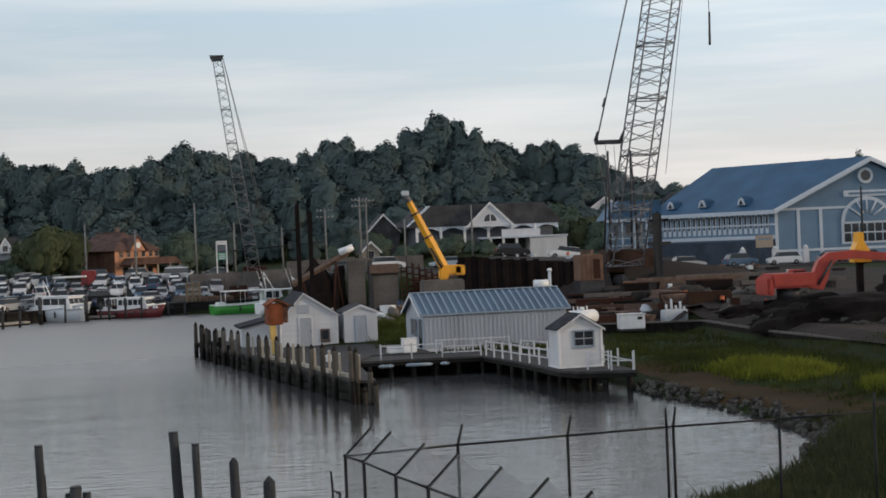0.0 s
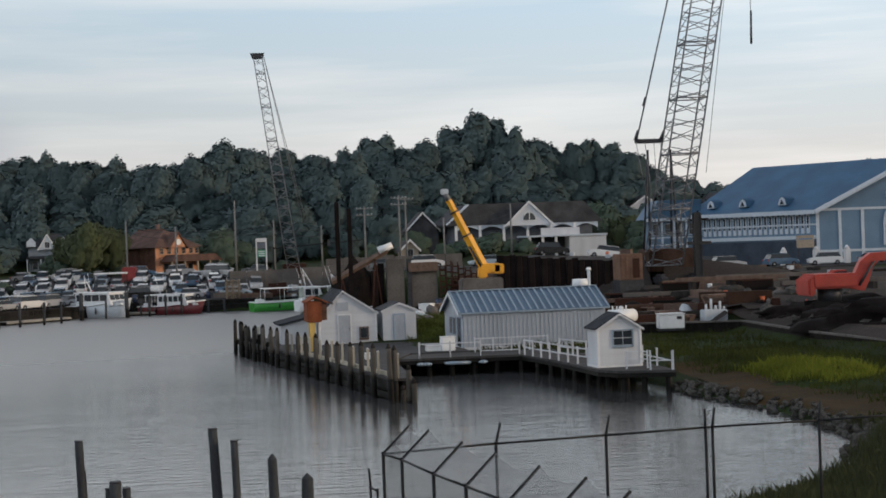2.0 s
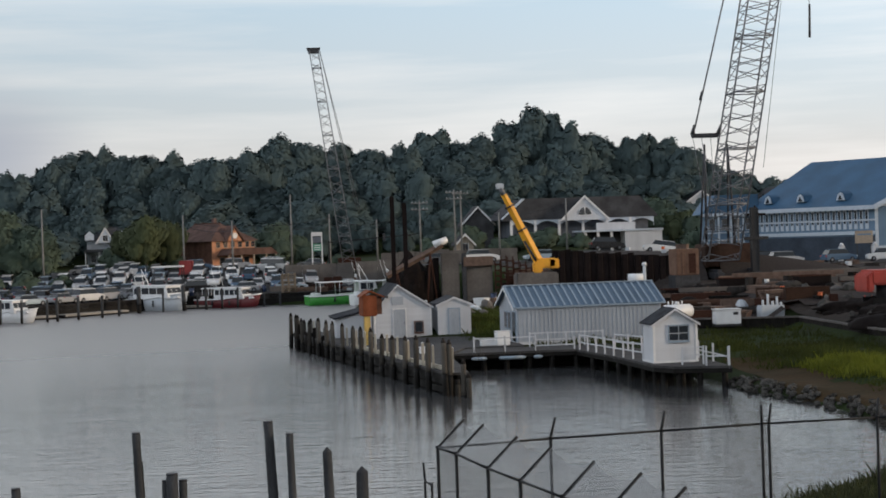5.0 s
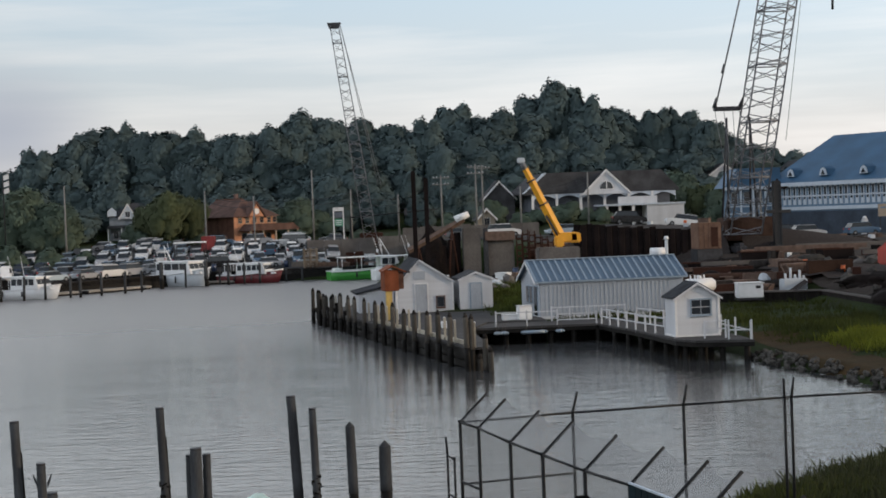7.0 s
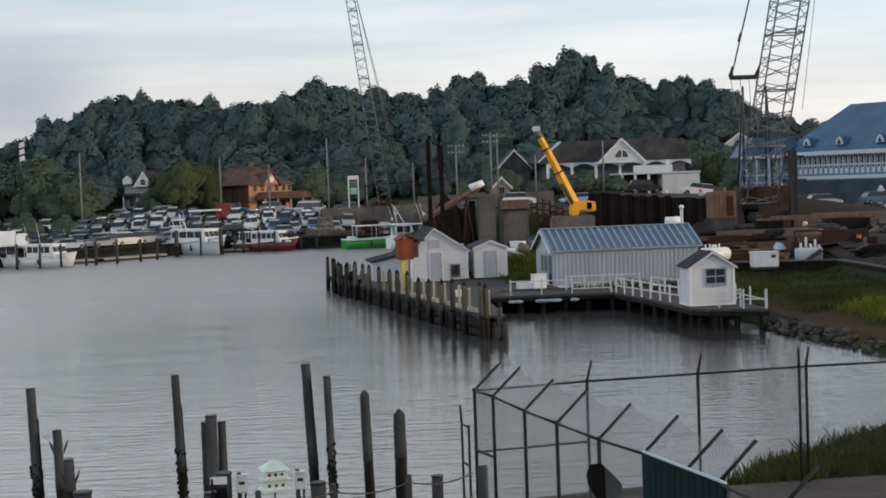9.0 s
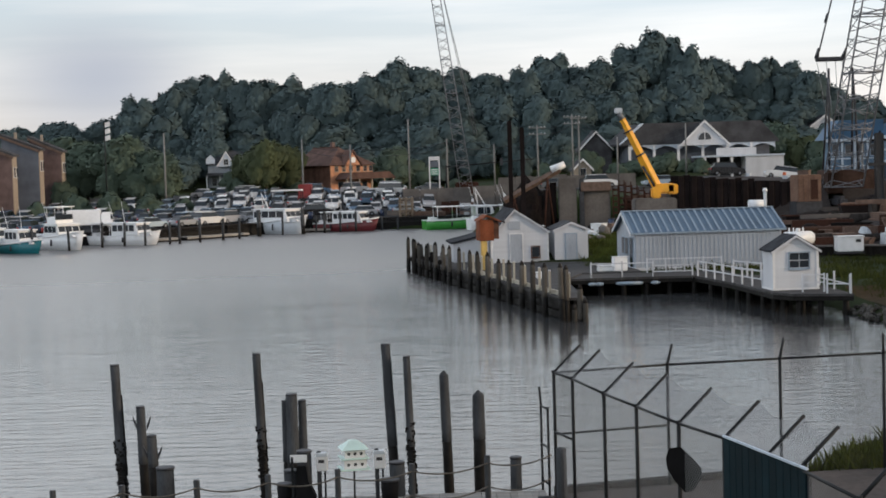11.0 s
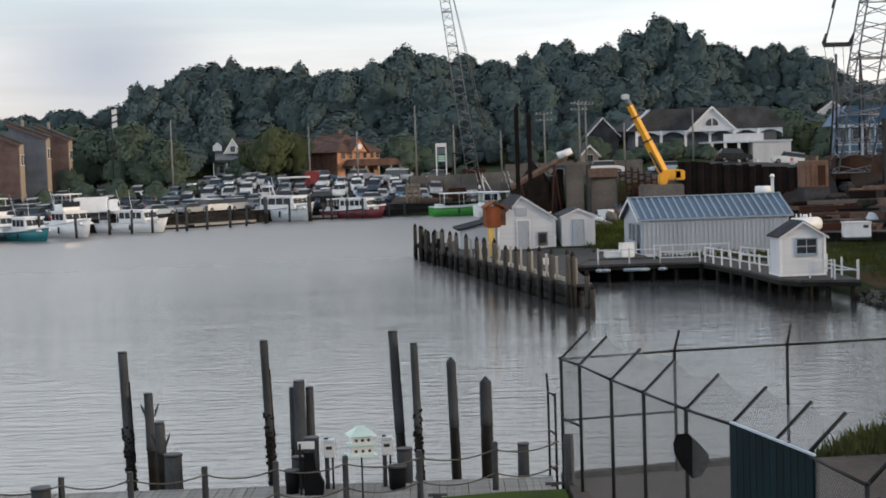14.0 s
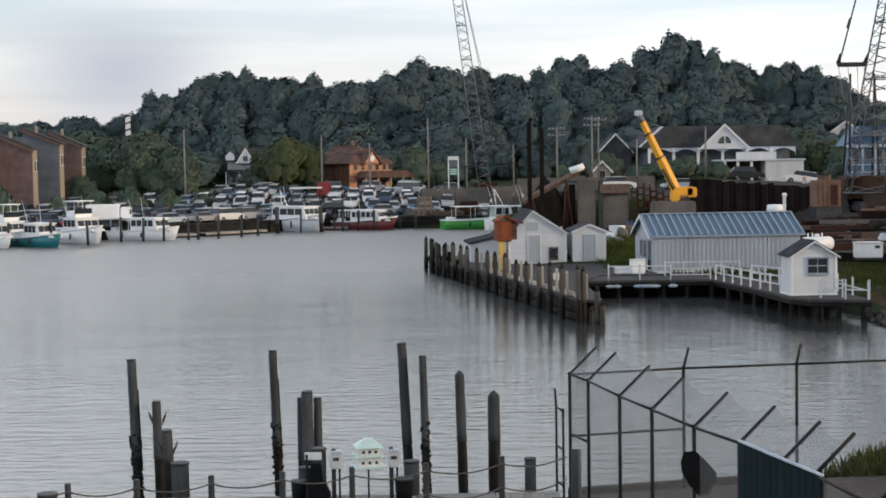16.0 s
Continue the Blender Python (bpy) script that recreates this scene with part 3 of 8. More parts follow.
def martin_house(x, y):
    h = thing("bird_house", "white two-tier bird house with a mint roof on a thin pole", "bird house", x, y, 1.05, 12)
    part("pole", rod((0, 0, -0.2), (0, 0, 1.0), 0.02, 0.02, 8), GALV, h)
    for k, (z, w) in enumerate(((0.98, 0.235), (1.2, 0.215))):
        box = bx(-w, w, -w * 0.9, w * 0.9, z, z + 0.19, bevel=0.01)
        tier = part("tier", box, WHITE_TRIM, h)
        part("balcony", bx(-w - 0.08, w + 0.08, -w - 0.06, w + 0.06, z - 0.025, z, bevel=0.006), MINT, tier)
        for i in (-1, 0, 1):
            part("entrance", rod((i * w * 0.6, -w * 0.9 - 0.006, z + 0.09), (i * w * 0.6, -w * 0.9 + 0.01, z + 0.09), 0.035, 0.035, 8), DARK, tier)
    bm = bmesh.new()
    w = 0.29
    a = [bm.verts.new((sx * w, sy * w, 1.38)) for sx, sy in ((-1, -1), (1, -1), (1, 1), (-1, 1))]
    b = [bm.verts.new((sx * 0.08, sy * 0.05, 1.55)) for sx, sy in ((-1, -1), (1, -1), (1, 1), (-1, 1))]
    bm.faces.new(a[::-1])
    bm.faces.new(b)
    for i in range(4):
        bm.faces.new((a[i], a[(i + 1) % 4], b[(i + 1) % 4], b[i]))
    part("roof", bm, MINT, h)


martin_house(-1.75, 32.0)


def sign_post(x, y):
    s = thing("dock_sign", "dark post with a small white board and black cover", "sign", x, y, 1.05)
    part("stand", bx(-0.22, -0.17, -0.03, 0.03, 0, 1.1), GALV, s)
    part("board", bx(-0.24, 0.12, -0.02, 0.02, 0.98, 1.14, bevel=0.008), WHITE_TRIM, s)
    bm = prism([(-0.12, 0), (0.28, 0), (0.3, 0.25), (0.14, 0.6), (0.1, 0.92), (-0.1, 0.92), (-0.12, 0.5)], "y", -0.12, 0.12)
    part("cover", bm, BLACK_RUBBER, s, "draped black cover")


sign_post(-2.9, 32.7)
for x, y, s in ((-1.05, 33.0, 0.2), (-3.3, 32.9, 0.16)):
    b = thing("dock_bin", "dark plastic bin on the dock", "bin", x, y, 1.05, group="bins on the dock")
    part("drum", rod((0, 0, 0), (0, 0, 0.48), s * 0.85, s, 14), BLACK_RUBBER, b)
    part("rim", rod((0, 0, 0.47), (0, 0, 0.51), s * 1.07, s * 1.07, 14), DARK_STEEL, b)
for x, y in ((-0.2, 31.95), (-3.6, 31.4), (2.3, 32.7)):
    b = thing("dock_cleat", "low dark iron cleat on the dock edge", "cleat", x, y, 1.05, group="cleats on the dock")
    part("horn", rod((-0.2, 0, 0.07), (0.2, 0, 0.07), 0.035, 0.03, 8), DARK_STEEL, b)
    part("foot", bx(-0.08, 0.08, -0.04, 0.04, 0, 0.06, bevel=0.01), DARK_STEEL, b)

# lawn in front, paved yard behind the wire fence
sheet("lawn", [(-45, 5), (2.5, 5), (2.5, 32.4), (1.2, 32.3), (-9, 29.9), (-45, 27)], 1.06, 0.3,
      mat("mown_lawn", (0.05, 0.082, 0.014), 0.95, var=0.25, scale=0.6, grain=14, c2=(0.032, 0.05, 0.012), bump=0.8), "mown green lawn beside the dock", "lawn")
sheet("yard", [(2.6, 5), (40, 5), (40, 35.6), (12.2, 35.1), (8.2, 34.7), (2.6, 33.2)], 1.075, 0.35,
      mat("worn_paving", (0.098, 0.082, 0.074), 0.9, var=0.25, scale=0.5, grain=7, c2=(0.058, 0.052, 0.050)), "worn grey paved yard behind the wire fence", "pavement")
sheet("yard_kerb", [(2.55, 33.2), (8.2, 34.75), (8.2, 35.0), (2.5, 33.45)], 1.2, 0.5, WHARF, "low dark timber kerb at the water side of the yard", "kerb")

# ---- the wire fence ----
TOP = 3.75
SIDE = [(2.53, 33.05), (2.83, 32.0), (3.24, 29.8), (3.64, 28.1), (4.1, 26.15), (4.58, 24.6), (4.93, 23.05), (5.17, 22.0), (5.45, 19.9)]
BACK = [(2.53, 33.05), (5.07, 33.75), (7.64, 34.2), (10.25, 34.7), (12.87, 34.9), (15.4, 35.3)]


def fence_post(x, y, arm, r=0.036, h=TOP):
    p = thing("fence_post", "dark galvanised pipe post with a slanting wire arm", "fence post", x, y, 0.9, group="posts of the wire fence")
    part("pipe", rod((0, 0, 0), (0, 0, h - 0.9), r, r, 8), GALV, p)
    part("arm", rod((0, 0, h - 0.92), (arm[0], arm[1], h - 0.9 + arm[2]), r * 0.9, r * 0.85, 8), GALV, p)
    part("cap", rod((0, 0, h - 0.92), (0, 0, h - 0.87), r * 1.35, r * 1.2, 8), GALV, p)
    return p


for x, y in SIDE:
    fence_post(x, y, (0.6, 0.12, 0.55))
for x, y in BACK[1:]:
    fence_post(x, y, (0.16, 0.32, 0.38))
fence_post(10.06, 34.6, (0.0, 0.02, 0.42))


def wire_panel(a, b, z0, z1, rails, name="wire_panel", push=None, wire=None):
    """Wire mesh and rails between two posts; push leans its top outward."""
    (ax, ay), (bx_, by) = a, b
    ln, ang = math.hypot(bx_ - ax, by - ay), math.degrees(math.atan2(by - ay, bx_ - ax))
    p = thing(name, "grey chain-link mesh stretched on pipe rails", "wire fence", ax, ay, 0, ang, group="panels of the wire fence")
    for z in rails:
        part("rail", rod((0, 0, z), (ln, 0, z), 0.026, 0.026, 8), GALV, p)
    bm = bmesh.new()
    n = 6
    lo = [bm.verts.new((ln * k / n, 0.02, z0)) for k in range(n + 1)]
    hi = [bm.verts.new((ln * k / n, 0.02 + (push[0] if push else 0), z1 - (push[1] * math.sin(math.pi * k / n) if push else 0.01 * (k % 2)))) for k in range(n + 1)]
    for k in range(n):
        bm.faces.new((lo[k], lo[k + 1], hi[k + 1], hi[k]))
    part("mesh", bm, wire or CHAIN, p)
    return p


for i, (a, b) in enumerate(zip(SIDE[:-1], SIDE[1:])):
    wire_panel(a, b, 1.12, TOP, [TOP - 0.02] + ([2.45] if i < 1 else []))
for i, (a, b) in enumerate(zip(BACK[:-1], BACK[1:])):
    wire_panel(a, b, 1.12, TOP, [TOP - 0.02] + ([2.4] if i == 0 else []), wire=CHAIN_DARK)
# netting carried by the slanting arms
for i, (a, b) in enumerate(zip(SIDE[:-2], SIDE[1:-1])):
    bm = bmesh.new()
    n = 6
    A, B = Vector((*a, TOP)), Vector((*b, TOP))
    arm = Vector((0.6, 0.12, 0.55))
    ux, uz = (B - A).normalized(), arm.normalized()
    uy = uz.cross(ux).normalized()
    ln = (B - A).length
    lo = [bm.verts.new((ln * k / n, 0, 0)) for k in range(n + 1)]
    hi = [bm.verts.new((ln * k / n, 0.1 * math.sin(math.pi * k / n), arm.length - 0.14 * math.sin(math.pi * k / n))) for k in range(n + 1)]
    for k in range(n):
        bm.faces.new((lo[k], lo[k + 1], hi[k + 1], hi[k]))
    net = part("arm_netting", bm, CHAIN)
    net.matrix_basis = Matrix((ux, uy, uz)).transposed().to_4x4()
    net.matrix_basis.translation = A
    tagged(net, "sagging grey wire netting on the fence arms", "wire netting", group="netting on the fence arms")


def water_gate():
    g = thing("end_panel", "narrow pipe-framed wire panel closing the fence at the water", "wire fence", 2.42, 33.6, 0, 100)
    for x in (0, 0.62):
        part("upright", rod((x, 0, 0.6), (x, 0, 2.9), 0.028, 0.028, 8), GALV, g)
    for z in (1.2, 2.0, 2.85):
        part("rail", rod((0, 0, z), (0.62, 0, z), 0.022, 0.022, 8), GALV, g)
    part("arm", rod((0.62, 0, 2.9), (0.72, 0, 3.25), 0.028, 0.026, 8), GALV, g)


water_gate()
wp = thing("gate_pile", "thick weathered timber post at the fence corner", "post", 2.62, 32.75, 0.9)
part("shaft", post_mesh(0.11, 1.25, 0, 0, 10), PILE, wp)


def teal_gate():
    a, b = Vector((4.60, 24.55)), Vector((5.24, 21.75))
    ang = math.degrees(math.atan2(b.y - a.y, b.x - a.x))
    ln = (b - a).length
    g = thing("slatted_gate", "dark teal slatted gate panel with a pale top edge", "gate", a.x, a.y, 1.08, ang)
    n = 12
    for i in range(n):
        part("slat", bx(ln * i / n + 0.006, ln * (i + 1) / n - 0.006, -0.05, -0.02, 0.04, 2.68, bevel=0.004), TEAL_PANEL, g)
    part("top_rail", bx(-0.02, ln + 0.03, -0.06, -0.01, 2.68, 2.715, bevel=0.008), BLUE_TRIM, g, "pale blue top rail")
    for x in (-0.02, ln * 0.48, ln - 0.02):
        part("stile", bx(x, x + 0.05, -0.02, 0.03, 0, 2.6, bevel=0.006), DARK_STEEL, g)


teal_gate()


def black_flap():
    f = thing("hanging_sheet", "torn black rubber sheet hanging on the wire fence", "sheet", 4.15, 26.0, 2.97, -8)
    bm = bmesh.new()
    out = [(-0.24, 0.36), (-0.05, 0.38), (0.12, 0.22), (0.29, 0.02), (0.3, -0.12), (0.16, -0.36), (0.02, -0.4), (-0.16, -0.2), (-0.28, 0.02), (-0.3, 0.2)]
    prism(out, "y", 0, 0.02, bm)
    part("sheet", bm, BLACK_RUBBER, f)


black_flap()
for x, y, h in ((5.3, 19.3, 3.2), (5.55, 19.0, 3.0)):
    p = thing("gate_post", "grey pipe gate post with a slanting arm", "fence post", x, y, 0.9, group="gate posts in the yard")
    part("pipe", rod((0, 0, 0), (0, 0, h - 0.9), 0.04, 0.04, 8), GALV, p)
    part("arm", rod((0, 0, h - 0.9), (0.25, 0.4, h - 0.5), 0.035, 0.03, 8), GALV, p)


# ---- the old pier: wharf, sheds, hut ----
def windowed(parent, x0, x1, z0, z1, y, nx=2, nz=2, frame_mat=None, glass=None, name="window", wall_dir=-1):
    """A window on a wall that faces -y of its thing: frame, panes, sill, bars."""
    fm, gm = frame_mat or WHITE_TRIM, glass or WINDOW_GLASS
    w = 0.06 if x1 - x0 < 2.5 else 0.12
    bm = None
    for a in ((x0 - w, x0, z0 - w, z1 + w), (x1, x1 + w, z0 - w, z1 + w), (x0, x1, z1, z1 + w), (x0, x1, z0 - w, z0)):
        bm = bx(a[0], a[1], y - 0.05, y + 0.02, a[2], a[3], bm)
    win = part(name, bm, fm, parent)
    for i in range(nx):
        for k in range(nz):
            g = 0.025
            part("pane", bx(x0 + (x1 - x0) * i / nx + g, x0 + (x1 - x0) * (i + 1) / nx - g, y - 0.02, y + 0.01, z0 + (z1 - z0) * k / nz + g, z0 + (z1 - z0) * (k + 1) / nz - g), gm, win, "dark glass pane")
    part("sill", bx(x0 - w * 1.3, x1 + w * 1.3, y - 0.1, y, z0 - w - 0.04, z0 - w), fm, win)
    return win


def gable_roof(w0, w1, ridge_x, eave_z, ridge_z, y0, y1, over=0.2, th=0.09, eave_z2=None):
    """Two slabs that meet at a ridge along y; w0, w1: the eaves' x."""
    e2 = eave_z if eave_z2 is None else eave_z2
    sl = (ridge_z - eave_z) / (ridge_x - w0)
    sr = (ridge_z - e2) / (w1 - ridge_x)
    L = prism([(w0 - over, eave_z - over * sl), (ridge_x, ridge_z), (ridge_x, ridge_z + th), (w0 - over, eave_z - over * sl + th)], "y", y0 - over, y1 + over)
    R = prism([(w1 + over, e2 - over * sr), (ridge_x, ridge_z), (ridge_x, ridge_z + th), (w1 + over, e2 - over * sr + th)], "y", y0 - over, y1 + over)
    return L, R


def long_shed():
    L, W, eave, ridge = 9.8, 5.6, 2.3, 3.55
    s = thing("boat_shed", "long pale blue-grey board shed with a ribbed blue metal roof", "shed", 13.25, 101.0, 1.2, 5.0)
    wall = part("wall", prism([(0, 0), (W, 0), (W, eave), (W / 2, ridge), (0, eave)], "x", 0, L), SHED_WALL, s)
    batten = None
    for i in range(34):
        m = pose(0.12 + 0.29 * i, -0.02, 0)
        if batten is None:
            batten = part("batten", bx(-0.025, 0.025, -0.02, 0.02, 0.02, eave - 0.1), SHED_WALL, wall)
            batten.matrix_basis = m
        else:
            again(batten, m)
    part("footing", bx(-0.05, L + 0.05, -0.06, W + 0.06, -0.25, 0.02), WHITE, s, "white sill boards")
    o, k = 0.16, (ridge - eave) / (W / 2)
    for sgn, nm in ((0, "roof"), (1, "roof")):
        pts = [(-o, eave - o * k), (W / 2, ridge), (W / 2, ridge + 0.08), (-o, eave - o * k + 0.08)] if not sgn else \
              [(W + o, eave - o * k), (W / 2, ridge), (W / 2, ridge + 0.08), (W + o, eave - o * k + 0.08)]
        r = part(nm, prism(pts, "x", -0.3, L + 0.3), SHED_ROOF, s)
        if not sgn:
            rib = None
            sl = math.hypot(W / 2 + o, ridge - eave + o * k)
            for i in range(22):
                x = -0.22 + i * (L + 0.44) / 21
                m = pose(x, -o, eave - o * k + 0.085, math.degrees(math.atan(k)), 0, 0)
                if rib is None:
                    rib = part("rib", bx(-0.06, 0.06, 0, sl, 0, 0.05), SHED_RIB, r, "pale raised roof rib")
                    rib.matrix_basis = m
                else:
                    again(rib, m)
    part("ridge_cap", bx(-0.32, L + 0.32, W / 2 - 0.14, W / 2 + 0.14, ridge + 0.07, ridge + 0.14, bevel=0.02), SHED_RIB, s)
    part("fascia", bx(-0.3, L + 0.3, -o - 0.03, -o, eave - o * k - 0.03, eave - o * k + 0.08), SHED_RIB, s)
    # windows and door in the gable end
    for y0, y1, z0, z1, nm in ((0.5, 1.35, 0.05, 1.95, "door"), (2.0, 2.7, 0.85, 1.9, "window"), (3.1, 3.8, 0.85, 1.9, "window")):
        f = part(nm, bx(-0.05, 0.01, y0 - 0.08, y1 + 0.08, z0 - (0.08 if nm == "window" else 0), z1 + 0.08), SHED_RIB, s)
        part("pane", bx(-0.07, -0.03, y0, y1, z0, z1), WINDOW_GLASS, f, "dark glass pane")
    part("barge_board", prism([(-o, eave - o * k - 0.12), (W / 2, ridge - 0.12), (W / 2, ridge + 0.06), (-o, eave - o * k + 0.06)], "x", -0.34, -0.3), WHITE_TRIM, s)
    part("barge_board", prism([(W + o, eave - o * k - 0.12), (W / 2, ridge - 0.12), (W / 2, ridge + 0.06), (W + o, eave - o * k + 0.06)], "x", -0.34, -0.3), WHITE_TRIM, s)
    # vent and flue on the far end of the ridge
    v = thing("roof_vent", "white drum and slim flue standing behind the shed roof", "vent", 22.95, 107.5, 1.2)
    part("tank", rod((-0.9, 0, 3.75), (0.1, 0, 3.75), 0.32, 0.32, 14), GEL, v, "white drum")
    part("flue", rod((0.25, 0, 0), (0.25, 0, 4.65), 0.11, 0.11, 10), GEL_GREY, v)
    part("cowl", rod((0.25, 0, 4.65), (0.25, 0, 4.85), 0.2, 0.12, 10), GEL, v)
    for x in (-0.7, -0.05):
        part("leg", rod((x, 0, 0), (x, 0, 3.5), 0.05, 0.05, 8), GALV, v)


long_shed()


def clad(parent, w, h, y, n, proto_mat, apex=None):
    """Lap boards on a wall that faces -y."""
    bd = None
    for i in range(n):
        z = h * i / n
        m = pose(0, y, z)
        if bd is None:
            bd = part("board", prism([(0, 0), (-0.022, 0), (-0.004, h / n), (0, h / n)], "x", 0, w), proto_mat, parent)
            bd.matrix_basis = m
        else:
            again(bd, m)


def garage():
    w, d, eave, eave_l, ridge, rx = 3.95, 6.5, 2.2, 2.15, 3.75, 1.55
    g = thing("boat_garage", "white boarded garage with a dark shingle roof on the pier", "garage", 4.42, 110.8, 1.2, 4)
    wall = part("wall", prism([(0, 0), (w, 0), (w, eave), (rx, ridge), (0, eave_l)], "y", 0, d), WHITE, g)
    clad(wall, w, 2.1, -0.0, 12, WHITE)
    for r in gable_roof(0, w, rx, eave_l, ridge, 0, d, 0.15, 0.1, eave):
        part("roof", r, DARK_ROOF, g)
    for pts in (((-0.15, eave_l - 0.24), (rx, ridge - 0.06), (rx, ridge + 0.06), (-0.15, eave_l - 0.12)), ((w + 0.15, eave - 0.18), (rx, ridge - 0.06), (rx, ridge + 0.06), (w + 0.15, eave - 0.06))):
        part("barge_board", prism(pts, "y", -0.2, -0.16), WHITE, g)
    dr = part("door", bx(1.15, 2.15, -0.06, -0.02, 0.05, 2.1), WHITE_TRIM, g)
    part("leaf", bx(1.23, 2.07, -0.075, -0.055, 0.06, 2.03), SHED_WALL, dr, "pale grey door leaf")
    part("handle", bx(1.95, 2.0, -0.1, -0.07, 1.0, 1.12), DARK_STEEL, dr)
    windowed(g, 2.75, 3.3, 0.35, 1.1, -0.03, 1, 1, BROWN_BOARD)
    part("loft_hatch", bx(1.15, 1.95, -0.05, 0, 2.35, 2.95), SHED_WALL, g)
    part("corner_board", bx(w - 0.1, w + 0.03, -0.05, 0.06, 0, eave), WHITE_TRIM, g)
    lf = thing("lean_to", "low dark-roofed lean-to with a pale wall beside the garage", "shed", 1.6, 113, 1.2, 4)
    part("wall", prism([(0, 0), (2.6, 0), (2.6, 1.9), (0, 1.35)], "y", 0, 4.5), WHITE, lf)
    part("roof", prism([(-0.2, 1.35), (2.7, 2.0), (2.7, 2.12), (-0.2, 1.47)], "y", -0.25, 4.7), DARK_ROOF, lf)


garage()


def small_shed():
    w, d, eave, ridge = 2.4, 3.4, 2.25, 2.75
    g = thing("tool_shed", "small white shed with a shallow gable and a grey door", "shed", 8.82, 110.9, 1.2, 4)
    wall = part("wall", prism([(0, 0), (w, 0), (w, eave), (w / 2, ridge), (0, eave)], "y", 0, d), WHITE, g)
    for r in gable_roof(0, w, w / 2, eave, ridge, 0, d, 0.1, 0.08):
        part("roof", r, GREY_ROOF, g)
    dr = part("door", bx(0.72, 1.62, -0.05, 0, 0.05, 2.0), SHED_RIB, g)
    part("leaf", bx(0.8, 1.54, -0.065, -0.045, 0.06, 1.93), SHED_WALL, dr, "pale grey door leaf")
    part("barge_board", prism([(-0.12, eave - 0.15), (w / 2, ridge - 0.1), (w / 2, ridge + 0.05), (-0.12, eave)], "y", -0.13, -0.1), WHITE, g)
    part("barge_board", prism([(w + 0.12, eave - 0.15), (w / 2, ridge - 0.1), (w / 2, ridge + 0.05), (w + 0.12, eave)], "y", -0.13, -0.1), WHITE, g)


small_shed()


KIOSK = mat("red_brown_kiosk_board", (0.24, 0.075, 0.035), 0.75, var=0.25, scale=1.5, grain=12)


def fuel_kiosk():
    k = thing("orange_kiosk", "orange-brown boarded box on a yellow column beside the garage", "kiosk", 3.25, 104, 1.2, 8)
    part("column", bx(0.1, 0.5, 0, 0.4, 0, 2.1, bevel=0.03), mat("faded_yellow_paint", (0.62, 0.42, 0.12), 0.6, var=0.15, grain=9), k, "faded yellow column")
    part("column", bx(0.75, 0.9, 0.1, 0.25, 0, 2.1), WHITE_TRIM, k)
    body = part("body", bx(0, 0.95, -0.1, 1.5, 1.95, 3.35, bevel=0.03), KIOSK, k)
    part("front_board", bx(0.95, 1.35, 0.2, 1.4, 2.05, 3.2, bevel=0.02), BROWN_BOARD, body, "dark brown board")
    part("roof", prism([(-0.1, 3.32), (0.5, 3.7), (1.45, 3.25), (1.45, 3.17), (0.5, 3.58), (-0.1, 3.24)], "y", -0.2, 1.6), KIOSK, k)
    part("lamp", rod((1.4, 0.1, 3.35), (1.75, 0.1, 3.15), 0.03, 0.1, 8), DARK_STEEL, k)


fuel_kiosk()


def hut():
    w, d, eave, ridge = 2.45, 1.85, 2.12, 2.85
    h = thing("dock_hut", "small white boarded hut with a dark roof and one window", "hut", 18.10, 82.2, 1.12, 5)
    wall = part("wall", prism([(0, 0), (w, 0), (w, eave), (w / 2, ridge), (0, eave)], "y", 0, d), WHITE, h)
    clad(wall, w, 2.1, 0, 11, WHITE)
    for r in gable_roof(0, w, w / 2, eave, ridge, 0, d, 0.15, 0.08):
        part("roof", r, DARK_ROOF, h)
    for s in (0, 1):
        x0, x1 = (-0.15, w / 2) if not s else (w + 0.15, w / 2)
        part("barge_board", prism([(x0, eave - 0.2), (x1, ridge - 0.07), (x1, ridge + 0.04), (x0, eave - 0.09)], "y", -0.2, -0.16), WHITE, h)
    windowed(h, 0.88, 1.95, 1.15, 1.95, -0.03, 2, 2, SHED_RIB)
    part("corner_board", bx(-0.03, 0.09, -0.05, 0.05, 0, eave), WHITE_TRIM, h)
    part("corner_board", bx(w - 0.09, w + 0.03, -0.05, 0.05, 0, eave), WHITE_TRIM, h)
    part("skirt", bx(-0.05, w + 0.05, -0.06, d + 0.05, -0.1, 0.08), WHITE_TRIM, h)


hut()


def pier_deck(name, pts, z, label):
    d = thing(name, label, "deck", kind="structure")
    part("planking", prism(pts, "z", z - 0.12, z), PIER_DECK, d)
    part("beam", prism([(x, y) for x, y in pts], "z", z - 0.36, z - 0.13), WET_SHADED, d, "dark edge beams")
    return d


WHARF_A, WHARF_B = Vector((-1.9, 122.0)), Vector((6.55, 80.3))
pier_deck("wharf_deck", [(-1.7, 122.2), (6.75, 80.4), (7.9, 80.4), (8.0, 93), (9.5, 98.4), (13.3, 98.4), (13.3, 100.8), (9.5, 122.5)], 1.2, "grey plank deck of the old wharf")
pier_deck("walkway_deck", [(8.02, 94.6), (16.0, 94.5), (18.6, 95.0), (18.6, 98.2), (9.55, 98.3)], 1.12, "grey plank walkway in front of the shed")
pier_deck("hut_deck", [(17.85, 81.2), (18.6, 79.9), (21.5, 79.0), (21.3, 87.0), (19.2, 94.9), (16.0, 94.45), (17.1, 88.5)], 1.1, "dark plank platform carrying the hut")


